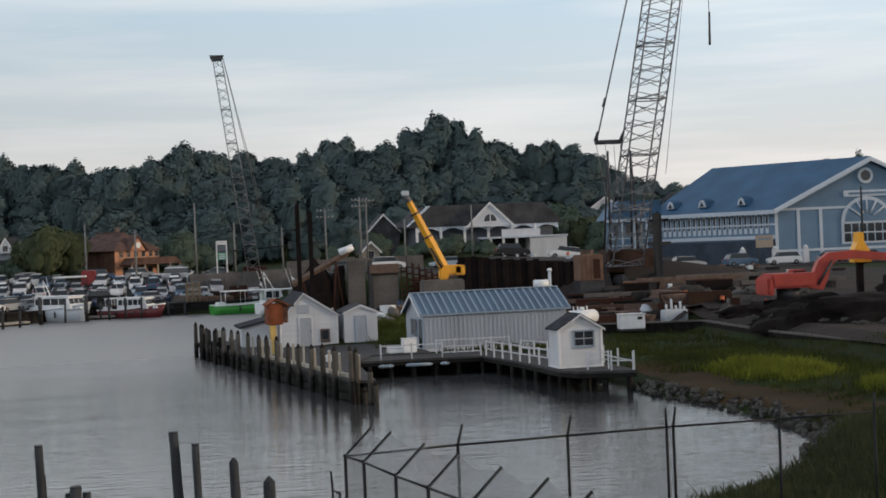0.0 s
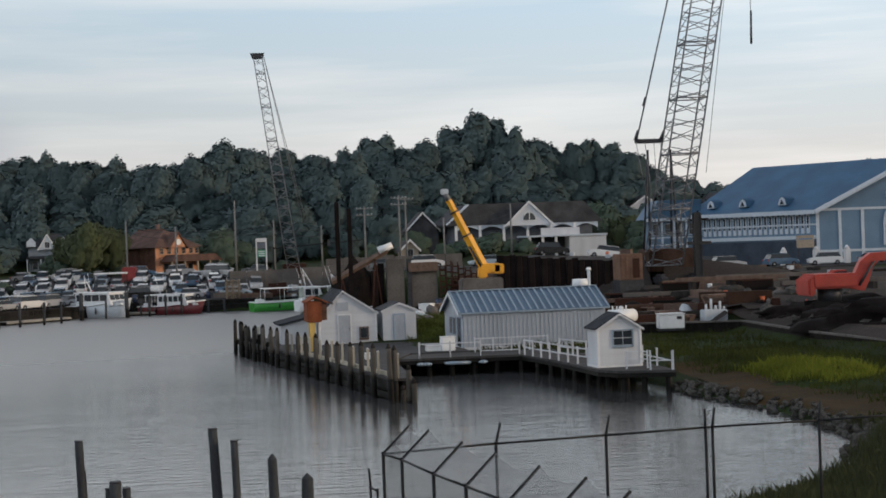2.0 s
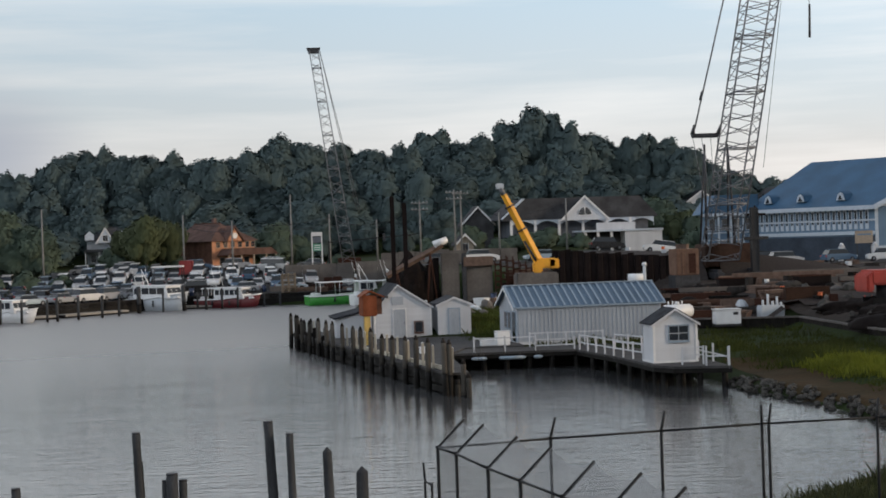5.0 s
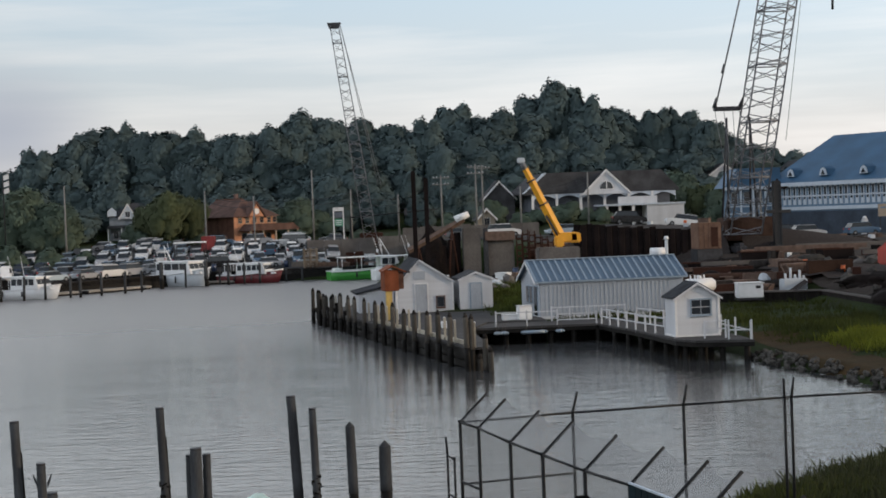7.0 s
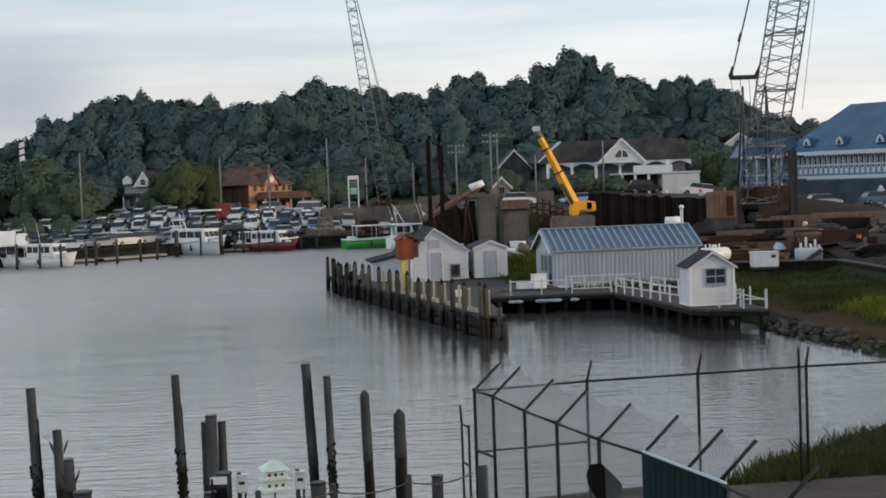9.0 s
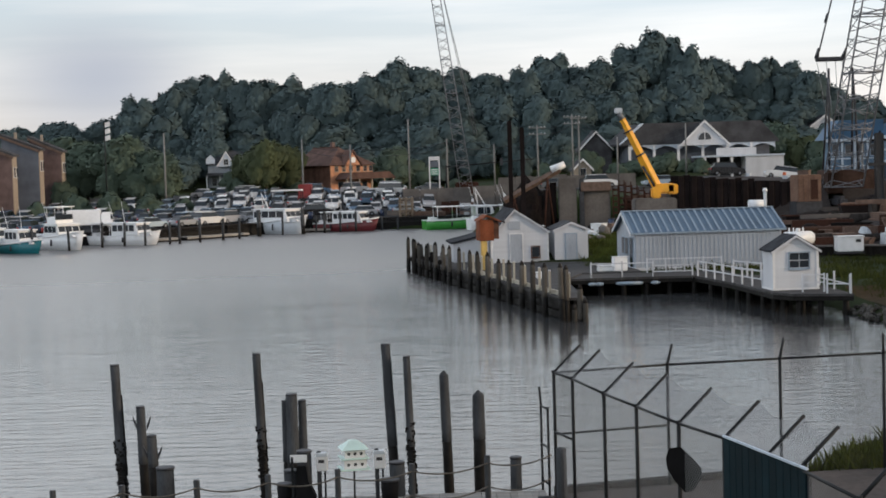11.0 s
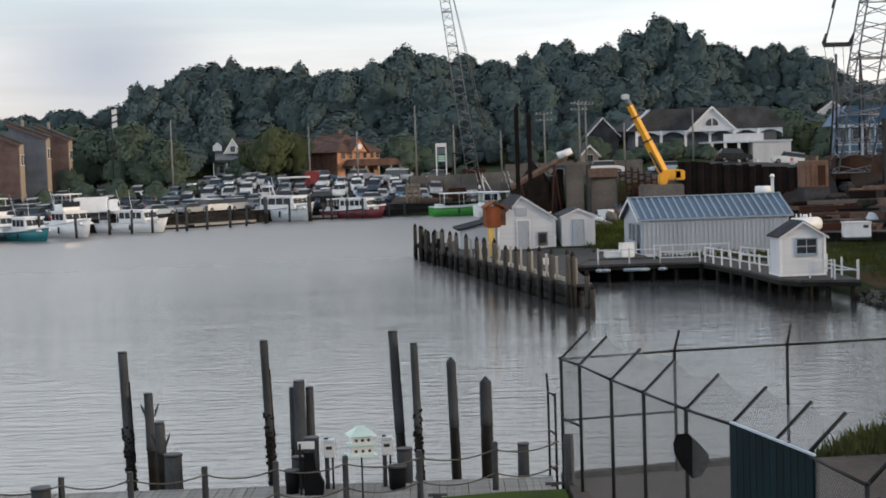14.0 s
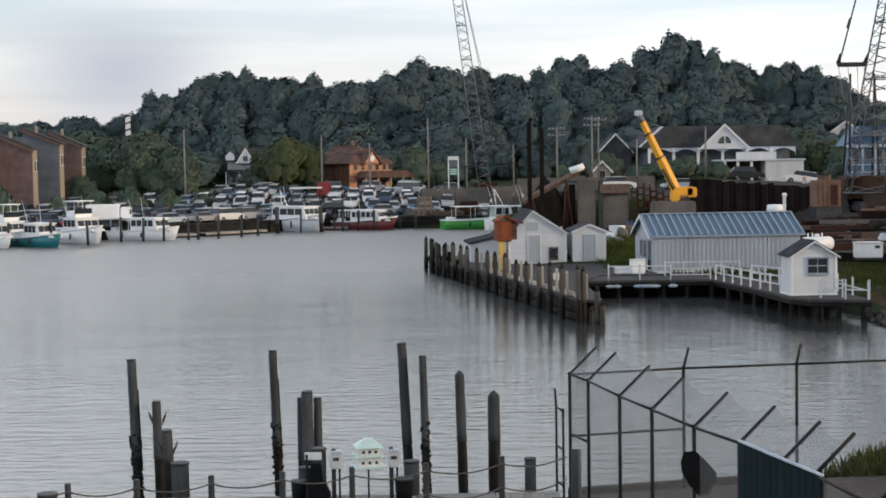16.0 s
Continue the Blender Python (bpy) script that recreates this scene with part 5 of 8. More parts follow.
# ---- town buildings ----
def red_house():
    h = thing("brown_house", "brown and orange timber house with a low porch roof", "house", -16.4, 258, land(-16, 260) - 0.6, 40)
    L, W, e, r = 8.8, 10.2, 5.1, 8.0
    part("wall", bx(0, L, 0.1, W, 0, e), BROWN_BOARD, h)
    # the low sun's glow on this face is mixed into its orange
    part("front_wall", prism([(0, 0), (L, 0), (L, e), (0, e)], "y", -0.1, 0.1), ORANGE, h, "sunlit orange boarded front")
    # hipped over the front, with the ridge running back
    o, hip = 0.55, 3.4
    bm = bmesh.new()
    lo = [bm.verts.new(p) for p in ((-o, -o, e - 0.15), (L + o, -o, e - 0.15), (L + o, W + o, e - 0.15), (-o, W + o, e - 0.15))]
    hi = [bm.verts.new(p) for p in ((L / 2, hip, r), (L / 2, W + o, r))]
    for f in ((lo[0], lo[1], hi[0]), (lo[1], lo[2], hi[1], hi[0]), (lo[2], lo[3], hi[1]), (lo[3], lo[0], hi[0], hi[1]), tuple(lo[::-1])):
        bm.faces.new(f)
    part("roof", bm, BROWN_ROOF, h)
    part("ridge_cap", bx(L / 2 - 0.12, L / 2 + 0.12, hip, W + o, r - 0.03, r + 0.12), BROWN_BOARD, h)
    part("gable", prism([(L / 2 - 1.5, e - 0.2), (L / 2 + 1.5, e - 0.2), (L / 2, e + 2.0)], "y", -0.5, 1.5), ORANGE, h, "small sunlit orange gable")
    for s_ in (-1, 1):
        part("gable_board", prism([(L / 2 + s_ * 1.9, e - 0.4), (L / 2, e + 2.1), (L / 2, e + 2.4), (L / 2 + s_ * 2.1, e - 0.3)], "y", -0.7, 1.6), BROWN_ROOF, h)
    part("porch_roof", prism([(0.8, 2.6), (L + 2.6, 2.6), (L + 1.2, 3.7), (2.0, 3.7)], "y", -3.2, -0.1), BROWN_ROOF, h)
    for x in (1.2, 3.8, 6.4, 9.0, L + 2.2):
        part("porch_post", bx(x - 0.14, x + 0.14, -3.0, -2.8, 0, 2.6), CREAM, h)
    part("oval_sign", rod((L / 2, -0.6, e + 0.7), (L / 2, -0.5, e + 0.7), 0.5, 0.5, 16), WHITE_TRIM, h)
    for x in (1.2, 2.7, 4.2, 5.7, 7.2, 8.4):
        windowed(h, x - 0.35, x + 0.35, 3.9, 4.8, -0.12, 1, 2, CREAM)
    for x in (2, 4.4, 7):
        windowed(h, x - 0.5, x + 0.5, 0.9, 2.2, -0.12, 1, 1, CREAM)
    part("chimney", bx(5, 5.6, 6, 6.6, 6.5, 8.9), BRICK, h)


red_house()


def row_house(x, y, z, w, d, e, r, wall_m, rz, lab):
    h = thing("row_house", lab, "house", x, y, z, rz, group="row houses by the harbour")
    part("wall", prism([(0, 0), (w, 0), (w, e), (0, r)], "y", 0, d), wall_m, h)
    part("roof", prism([(-0.2, r + 0.05), (w + 0.4, e - 0.1), (w + 0.4, e + 0.2), (-0.2, r + 0.35)], "y", -0.25, d + 0.2), GREY_ROOF, h)
    # sunlight on the end wall is put into its cream colour
    part("end_wall", bx(w, w + 0.1, 0.1, d - 0.1, 0, e - 0.1), CREAM, h, "end wall coloured as sunlit cream")
    part("barge_board", prism([(-0.2, r - 0.3), (w + 0.3, e - 0.45), (w + 0.3, e - 0.1), (-0.2, r + 0.05)], "y", -0.32, -0.25), PINK_BOARD, h)
    part("chimney", bx(w * 0.3, w * 0.3 + 0.35, d * 0.4, d * 0.4 + 0.4, r - 1, r + 0.5), CREAM, h)
    for k in range(2):
        q = part("window", bx(w + 0.09, w + 0.16, 0.5 + 1.3 * k, 1.3 + 1.3 * k, e - 3.2, e - 1.6), WHITE_TRIM, h)
        part("pane", bx(w + 0.15, w + 0.19, 0.6 + 1.3 * k, 1.2 + 1.3 * k, e - 3.1, e - 1.7), WINDOW_GLASS, q, "dark glass pane")


for x, y, w, tl, tr, m_, lab in ((-65.3, 225, 5.1, 13.8, 11.6, BRICK, "brick row house with a sloping roof and sunlit cream end"), (-63.2, 231, 5.4, 14.7, 12.5, SLATE_WALL, "slate-blue row house with a sloping roof and sunlit cream end"),
                             (-60.6, 237, 4.7, 14.4, 12.2, BRICK, "brick row house with a sloping roof and sunlit cream end"), (-72, 222, 6.4, 14.4, 12.2, BRICK, "brick row house with a sloping roof and sunlit cream end"),
                             (-78, 228, 7, 16, 13.4, SLATE_WALL, "slate-blue row house with a sloping roof and sunlit cream end")):
    row_house(x, y, land(x, y), w, 2.6, tr - land(x, y), tl - land(x, y), m_, 0, lab)


def grey_house():
    h = thing("grey_house", "grey clapboard house with white gables and a porch", "house", -42.6, 300, land(-40, 300) - 0.5, 6)
    part("wall", bx(0, 7, 0, 8, 0, 5.2), PALE_GREY, h)
    part("roof", prism([(-0.4, 5.0), (4, 7.4), (8.4, 5.0), (8.4, 5.2), (4, 7.7), (-0.4, 5.2)], "x", -0.3, 7.3), GREY_ROOF, h)
    part("gable", prism([(2, 4.6), (5, 4.6), (3.5, 7.3)], "y", -0.6, 3), BLUE_TRIM, h, "pale grey gable")
    part("gable_trim", prism([(1.6, 4.5), (3.5, 7.6), (5.4, 4.5), (5.1, 4.5), (3.5, 7.2), (1.9, 4.5)], "y", -0.75, -0.6), WHITE_TRIM, h)
    for x in (-0.3, 5.6):
        part("dormer", prism([(x, 5.0), (x + 1.7, 5.0), (x + 1.7, 6.1), (x + 0.85, 6.9), (x, 6.1)], "y", -0.4, 2), BLUE_TRIM, h)
    part("porch_roof", prism([(-0.5, 2.9), (7.5, 2.9), (7.2, 3.4), (-0.2, 3.4)], "y", -2.4, 0), GREY_ROOF, h)
    for x in (-0.2, 2.3, 4.7, 7.1):
        part("porch_post", bx(x - 0.1, x + 0.1, -2.2, -2.0, 0, 2.9), WHITE_TRIM, h)
    for x in (1.2, 3.5, 5.8):
        windowed(h, x - 0.45, x + 0.45, 0.9, 2.4, -0.03, 1, 2)
    windowed(h, 3.05, 3.95, 4.9, 6.0, -0.62, 2, 1)


grey_house()


def restaurant():
    z = land(46, 262)
    h = thing("restaurant", "long white and grey building with a gabled porch and dark roof", "building", 33.8, 262, z - 0.2, 4)
    L, W, e, r = 25, 14, 5.7, 9.0
    part("wall", bx(0.5, L - 0.5, 1.5, W, 0, e), SLATE_WALL, h)
    part("roof", prism([(-1.5, e), (2.5, r), (L - 2.5, r), (L + 0.6, e), (L + 0.6, e - 0.3), (-1.5, e - 0.3)], "y", -0.5, W + 0.5), GREY_ROOF, h)
    part("roof_end", prism([(-1.5, e - 0.1), (2.5, r), (2.0, r), (-1.7, e - 0.1)], "y", -0.6, 0.4), BLUE_TRIM, h, "pale hip end board")
    g0 = 12.5
    part("gable", prism([(g0 - 4, e - 0.6), (g0 + 4, e - 0.6), (g0, e + 3.2)], "y", -1.8, 5), WHITE, h, "white boarded gable")
    part("gable_trim", prism([(g0 - 4.5, e - 0.7), (g0, e + 3.6), (g0 + 4.5, e - 0.7), (g0 + 4.1, e - 0.7), (g0, e + 3.2), (g0 - 4.1, e - 0.7)], "y", -2.1, -1.8), WHITE_TRIM, h)
    # half-round window in the gable
    arc = [(g0 + 1.1 * math.cos(a * math.pi / 12), e + 0.3 + 1.25 * math.sin(a * math.pi / 12)) for a in range(13)]
    w = part("window", prism([(g0 + (p[0] - g0) * 1.18, e + 0.15 + (p[1] - e - 0.3) * 1.16) for p in arc], "y", -1.86, -1.8), WHITE_TRIM, h)
    part("pane", prism(arc, "y", -1.92, -1.85), WINDOW_GLASS, w, "dark half-round glass")
    part("mullion", bx(g0 - 0.07, g0 + 0.07, -1.96, -1.9, e + 0.3, e + 1.55), WHITE_TRIM, w)
    # arched porch
    n = 6
    for i in range(n):
        x0, x1 = i * L / n, (i + 1) * L / n
        out = [(x0, e - 0.1), (x0, e - 1.9)] + [(x0 + (x1 - x0) * k / 8, e - 1.3 + 0.75 * math.sin(math.pi * k / 8)) for k in range(9)] + [(x1, e - 1.9), (x1, e - 0.1)]
        part("arch", prism(out, "y", -0.35, -0.1), BLUE_TRIM, h)
        part("porch_post", bx(x0 - 0.2, x0 + 0.2, -0.45, 0.0, 2.4, e - 0.1), WHITE_TRIM, h)
    part("base_wall", bx(0.1, L, -0.4, 1.4, 0, 2.4), GREY_ROOF, h, "dark base wall under the porch")
    part("balcony_front", bx(13.5, 20.2, -5.6, -5.4, 3.2, 4.5), WHITE, h)
    part("lower_roof", bx(10.5, 24.6, -7.2, -0.4, 3.0, 3.3), BLUE_TRIM, h)
    part("lower_wall", bx(18.0, 24.4, -7.0, -0.5, -1.2, 3.0), WHITE, h)
    # balcony shade is put in as this near-black wall colour
    part("lower_wall", bx(11, 18, -4.0, -0.5, -1.2, 3.0), DARK, h, "shaded wall under the balcony")
    for x in (11.2, 13.4, 15.7):
        part("pier", bx(x - 0.2, x + 0.2, -7.0, -6.6, -1.2, 3.0), WHITE_TRIM, h)


restaurant()


def blue_hall():
    """Its corner stands nearest; the long side runs away to one hand, the gable to the other."""
    z = land(80, 218)
    h = thing("blue_hall", "large blue-grey boarded hall with a blue metal roof and white trim", "building", 79.5, 214, z, 0)
    e, r = 7.9, 14.5
    half = 13.9
    # gable front faces -y, ridge runs back and to one side
    sk = math.tan(radians(-35))          # how far the plan leans
    def P(x, y, zz):
        return (x + sk * y, y, zz)
    D, RIDGE = 18.4, 22.2      # the eave and the ridge end at different depths
    def slab(pts, m_, nm, lab=""):
        bm = bmesh.new()
        vs = [bm.verts.new(p) for p in pts]
        k = len(vs) // 2
        bm.faces.new(vs[:k])
        bm.faces.new(vs[k:][::-1])
        for i in range(k):
            j = (i + 1) % k
            bm.faces.new((vs[j], vs[i], vs[k + i], vs[k + j]))
        bmesh.ops.recalc_face_normals(bm, faces=bm.faces[:])
        return part(nm, bm, m_, h, lab)
    out = [(0, 0), (2 * half, 0), (2 * half, e), (half, r), (0, e)]
    slab([P(x, 0, zz) for x, zz in out] + [P(x, RIDGE - 0.4 if zz == r else D - 0.4, zz) for x, zz in out], BLUE_WALL, "wall")
    for a, b in (((-1.0, e - 0.45), (half, r + 0.1)), ((2 * half + 1.0, e - 0.45), (half, r + 0.1))):
        pts = [a, b, (b[0], b[1] + 0.35), (a[0], a[1] + 0.35)]
        slab([P(x, -0.8, zz) for x, zz in pts] + [P(x, RIDGE if zz > r else D, zz) for x, zz in pts], BLUE_ROOF, "roof")
        slab([P(x, -0.95, zz - 0.35) for x, zz in pts] + [P(x, -0.82, zz) for x, zz in pts], BLUE_TRIM, "barge_board")
    slab([P(-1.1, -0.8, e - 0.75), P(-0.95, -0.8, e - 0.75), P(-0.95, -0.8, e - 0.15), P(-1.1, -0.8, e - 0.15)] + [P(-1.1, D, e - 0.75), P(-0.95, D, e - 0.75), P(-0.95, D, e - 0.15), P(-1.1, D, e - 0.15)], BLUE_TRIM, "gutter")
    # white strips on the front
    for x in (0.0, 3.3, 6.7, 20.65, 24.05, 27.35):
        part("strip", bx(x, x + 0.45, -0.1, 0.02, 0, e - 0.1 if x else e), BLUE_TRIM, h)
    part("band", bx(0, 27.8, -0.12, 0.0, e - 0.35, e), BLUE_TRIM, h)
    part("band", bx(0, 27.8, -0.12, 0.0, 1.6, 1.95), BLUE_TRIM, h)
    part("sign_board", bx(10.5, 19, -0.2, -0.05, 9.2, 10.1), BLUE_TRIM, h, "pale board with faint lettering bars")
    part("letters", bx(11.2, 18.2, -0.24, -0.19, 9.5, 9.8), BLUE_WALL, h, "blue lettering bar")
    # round louvre near the peak, arched window below
    part("round_window", rod((half, -0.25, 12.2), (half, 0, 12.2), 1.15, 1.15, 20), BLUE_TRIM, h)
    part("pane", rod((half, -0.3, 12.2), (half, -0.2, 12.2), 0.75, 0.75, 20), WINDOW_GLASS, h, "dark round glass")
    arc = [(half + 3.9 * math.cos(a * math.pi / 14), 5.6 + 3.6 * math.sin(a * math.pi / 14)) for a in range(15)]
    arc2 = [(half + 3.4 * math.cos(a * math.pi / 14), 5.6 + 3.1 * math.sin(a * math.pi / 14)) for a in range(15)]
    w = part("arched_window", prism(arc + [(half - 3.9, 2.4), (half + 3.9, 2.4)], "y", -0.16, -0.02), BLUE_TRIM, h)
    part("fan_board", prism(arc2, "y", -0.2, -0.14), BLUE_WALL, w, "blue fan board")
    for a in (40, 65, 90, 115, 140):
        c, s = math.cos(radians(a)), math.sin(radians(a))
        part("spoke", rod((half + 1.2 * c, -0.22, 5.6 + 1.2 * s), (half + 3.4 * c, -0.22, 5.6 + 3.1 * s), 0.13, 0.13, 6), BLUE_TRIM, w)
    for i in range(6):
        for k in range(2):
            x = half - 3.5 + i * 1.18
            part("pane", bx(x, x + 1.0, -0.2, -0.14, 2.7 + k * 1.4, 3.9 + k * 1.4), WINDOW_GLASS, w, "dark glass pane")
    # long side: rows of narrow windows, two floors
    for lv, (z0, z1) in enumerate(((4.4, 7.2),)):
        n = 22
        for i in range(n):
            y = 0.8 + i * (D - 1.6) / n
            q = part("window", bx(-0.12, 0.0, 0.0, 0.55, z0, z1), BLUE_TRIM, h)
            q.matrix_basis = pose(sk * y - 0.02, y, 0, 0, 0, 34)
            part("pane", bx(-0.16, -0.1, 0.12, 0.43, z0 + 0.8, z1 - 0.25), WINDOW_GLASS, q, "narrow dark pane")
    slab([P(-0.3, 0, 3.6), P(0.05, 0, 3.6), P(0.05, 0, 4.1), P(-0.3, 0, 4.1)] + [P(-0.3, D, 3.6), P(0.05, D, 3.6), P(0.05, D, 4.1), P(-0.3, D, 4.1)], BLUE_TRIM, "band")
    # shade along the ground floor is put into this darker blue
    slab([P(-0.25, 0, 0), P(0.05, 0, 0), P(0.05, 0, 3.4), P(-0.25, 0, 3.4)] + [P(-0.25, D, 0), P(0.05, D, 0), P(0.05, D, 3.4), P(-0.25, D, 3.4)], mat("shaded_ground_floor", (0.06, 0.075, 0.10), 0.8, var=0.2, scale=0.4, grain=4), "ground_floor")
    slab([P(-0.22, 0, 5.55), P(0.05, 0, 5.55), P(0.05, 0, 5.8), P(-0.22, 0, 5.8)] + [P(-0.22, D, 5.55), P(0.05, D, 5.55), P(0.05, D, 5.8), P(-0.22, D, 5.8)], BLUE_TRIM, "rail_band")
    # small dormer vents low on the roof
    for y in (4.9, 10.7, 15.6):
        x = 1.0
        zz = e - 0.1 + (r - e + 0.5) / (half + 1) * (x + 1)
        v = part("dormer", prism([(-0.75, -0.1), (0.75, -0.1), (0.45, 0.75), (0.0, 1.05), (-0.45, 0.75)], "y", -0.3, 1.6), BLUE_TRIM, h)
        part("dormer_roof", prism([(-0.8, -0.1), (-0.5, 0.8), (0.0, 1.12), (0.5, 0.8), (0.8, -0.1), (0.84, -0.1), (0.55, 0.86), (0.0, 1.2), (-0.55, 0.86), (-0.84, -0.1)], "y", -0.2, 1.7), BLUE_ROOF, v)
        v.matrix_basis = pose(x + sk * y - 0.6, y, zz, 0, 0, -60)
        part("pane", prism([(-0.42, 0.0), (0.42, 0.0), (0.0, 0.72)], "y", -0.34, -0.28), WINDOW_GLASS, v)
    for y in (13, 14.6):
        part("flue", rod((half + sk * y, y, r - 1.2), (half + sk * y, y, r + 0.1), 0.16, 0.16, 8), DARK_STEEL, h)


blue_hall()


def hall_wing():
    """A low porch wing with a blue roof beyond the end of the hall."""
    z = land(63, 232)
    h = thing("porch_wing", "low pale porch wing with a blue metal roof beside the hall", "building", 59.6, 231, z)
    part("wall", bx(0.6, 7.6, 1.2, 6, 0, 7.3), BLUE_WALL, h)
    part("roof", prism([(-0.6, 7.3), (1.6, 10.2), (8.2, 10.2), (8.2, 7.3)], "y", 0.4, 6.6), BLUE_ROOF, h)
    part("eave_board", bx(-0.7, 8.2, 0.2, 0.4, 7.0, 7.45), BLUE_TRIM, h)
    for x in (0.1, 2.0, 3.9, 5.8, 7.7):
        part("porch_post", bx(x - 0.13, x + 0.13, 0.3, 0.55, 0, 7.1), BLUE_TRIM, h)
    for zz in (3.3, 4.4):
        part("porch_rail", bx(0.1, 7.7, 0.35, 0.5, zz, zz + 0.16), BLUE_TRIM, h)
    for x in (1.2, 3.1, 5.0, 6.9):
        windowed(h, x - 0.45, x + 0.45, 4.9, 6.6, 1.18, 1, 2, BLUE_TRIM)


hall_wing()


# ---- cranes ----
def lattice(parent, p0, p1, w0, w1, bays, r, side, material):
    """A boom of four chords with bracing."""
    p0, p1, side = Vector(p0), Vector(p1), Vector(side).normalized()
    ax = (p1 - p0).normalized()
    s2 = ax.cross(side).normalized()
    def c(k, i):
        w = w0 + (w1 - w0) * k
        return p0.lerp(p1, k) + side * w * (0.5 if i in (0, 3) else -0.5) + s2 * w * (0.5 if i < 2 else -0.5)
    for i in range(4):
        part("chord", rod(c(0, i), c(1, i), r, r, 6), material, parent)
    for i in range(4):
        j = (i + 1) % 4
        for b in range(bays):
            a, d = b / bays, (b + 1) / bays
            part("lace", rod(c(a, i), c(d, j) if b % 2 else c((a + d) / 2, j), r * 0.5, r * 0.5, 5), material, parent)
            part("lace", rod(c(a, j), c((a + d) / 2, i), r * 0.5, r * 0.5, 5), material, parent)
            if b % 4 == 0:
                part("cross_strut", rod(c(a, i), c(a, j), r * 0.8, r * 0.8, 5), material, parent)


def big_crane():
    c = thing("crawler_crane", "tall crawler crane with a grey lattice boom and hanging spreader", "crane", 41.0, 150, land(41, 150))
    z0 = land(41, 150)
    lattice(c, (-1.1, 0, 2.0), (8.75, 0, 57.0 - z0), 3.1, 3.0, 38, 0.085, (1, 0, 0), STEEL)
    part("house", bx(-2.2, 2.6, 0.8, 5.5, 1.3, 3.6, bevel=0.1), CRANE_BODY, c, "dull brown machinery house")
    part("cab", bx(-2.6, -1.2, -0.6, 1.4, 1.4, 3.4, bevel=0.12), TIMBER, c, "faded brown operator cab")
    for x in (-2.2, 1.4):
        part("track", bx(x, x + 1.0, -2.5, 5.5, 0, 1.15, bevel=0.3), DARK_STEEL, c)
    for x in (-1.7, 1.2):
        part("gantry_leg", rod((x, 2.5, 3.5), (x * 0.8 - 0.5, 1.5, 13.5), 0.13, 0.1, 6), DARK_STEEL, c)
        part("gantry_leg", rod((x, 5.0, 3.5), (x * 0.8 - 0.5, 1.5, 13.5), 0.11, 0.09, 6), DARK_STEEL, c)
    # floating spreader with its ropes
    sp = bx(-3.45, -0.85, -0.5, 0.5, 14.1, 14.5, bevel=0.08)
    part("spreader", sp, DARK_STEEL, c)
    part("sheave", rod((-3.4, 0, 14.4), (-3.2, 0, 15.4), 0.25, 0.08, 8), DARK_STEEL, c)
    part("sheave", rod((-0.9, 0, 14.4), (-0.5, 0, 15.4), 0.2, 0.08, 8), DARK_STEEL, c)
    part("pendant", rod((-3.2, 0, 15.0), (1.0, 0, 31.0), 0.045, 0.045, 5), STEEL, c)
    part("pendant", rod((-3.05, 0.3, 15.0), (1.15, 0.3, 31.0), 0.045, 0.045, 5), STEEL, c)
    part("pendant_link", rod((-2.5, 0.15, 17.8), (-2.25, 0.15, 18.7), 0.13, 0.1, 6), DARK_STEEL, c)
    for x in (-3.4, -2.5, -1.6, -0.9):
        part("reeving", rod((x, 0, 14.2), (x * 0.4, 2.2, 5), 0.03, 0.03, 5), STEEL, c)
    part("hoist_rope", rod((8.3, 0, 44), (3.6, 0, 11), 0.03, 0.03, 5), STEEL, c)
    part("hook_wire", rod((8.75, 0, 26.9), (8.75, 0, 56.5 - z0), 0.035, 0.035, 5), STEEL, c)
    part("hook_block", rod((8.7, 0, 23.7), (8.78, 0, 27.0), 0.12, 0.1, 6), DARK_STEEL, c, "dark hook block")
    return c


big_crane()


def far_crane():
    y = 235
    z = land(4, y)
    c = thing("far_crane", "slim grey lattice crane boom standing behind the boats", "crane", 5.5, y, z)
    lattice(c, (0.15, 0, 1.0), (-4.2, 0, 37.0 - z), 1.9, 1.3, 26, 0.06, (1, 0, 0), STEEL)
    part("head", prism([(-5.0, 36.7 - z), (-3.5, 36.7 - z), (-3.2, 37.5 - z), (-5.3, 37.5 - z)], "y", -0.6, 0.6), DARK_STEEL, c, "dark boom head")
    part("pendant", rod((-3.3, 0, 37 - z), (1.9, 0, 10), 0.05, 0.05, 5), STEEL, c)
    part("pendant", rod((-3.3, 0.5, 37 - z), (1.5, 0.5, 10), 0.05, 0.05, 5), STEEL, c)
    part("house", bx(-1.6, 1.9, 0, 4, 0.8, 2.8, bevel=0.1), RUST, c)
    for x in (-1.7, 1.0):
        part("track", bx(x, x + 0.9, -1.8, 4, 0, 0.9, bevel=0.25), DARK_STEEL, c)


far_crane()


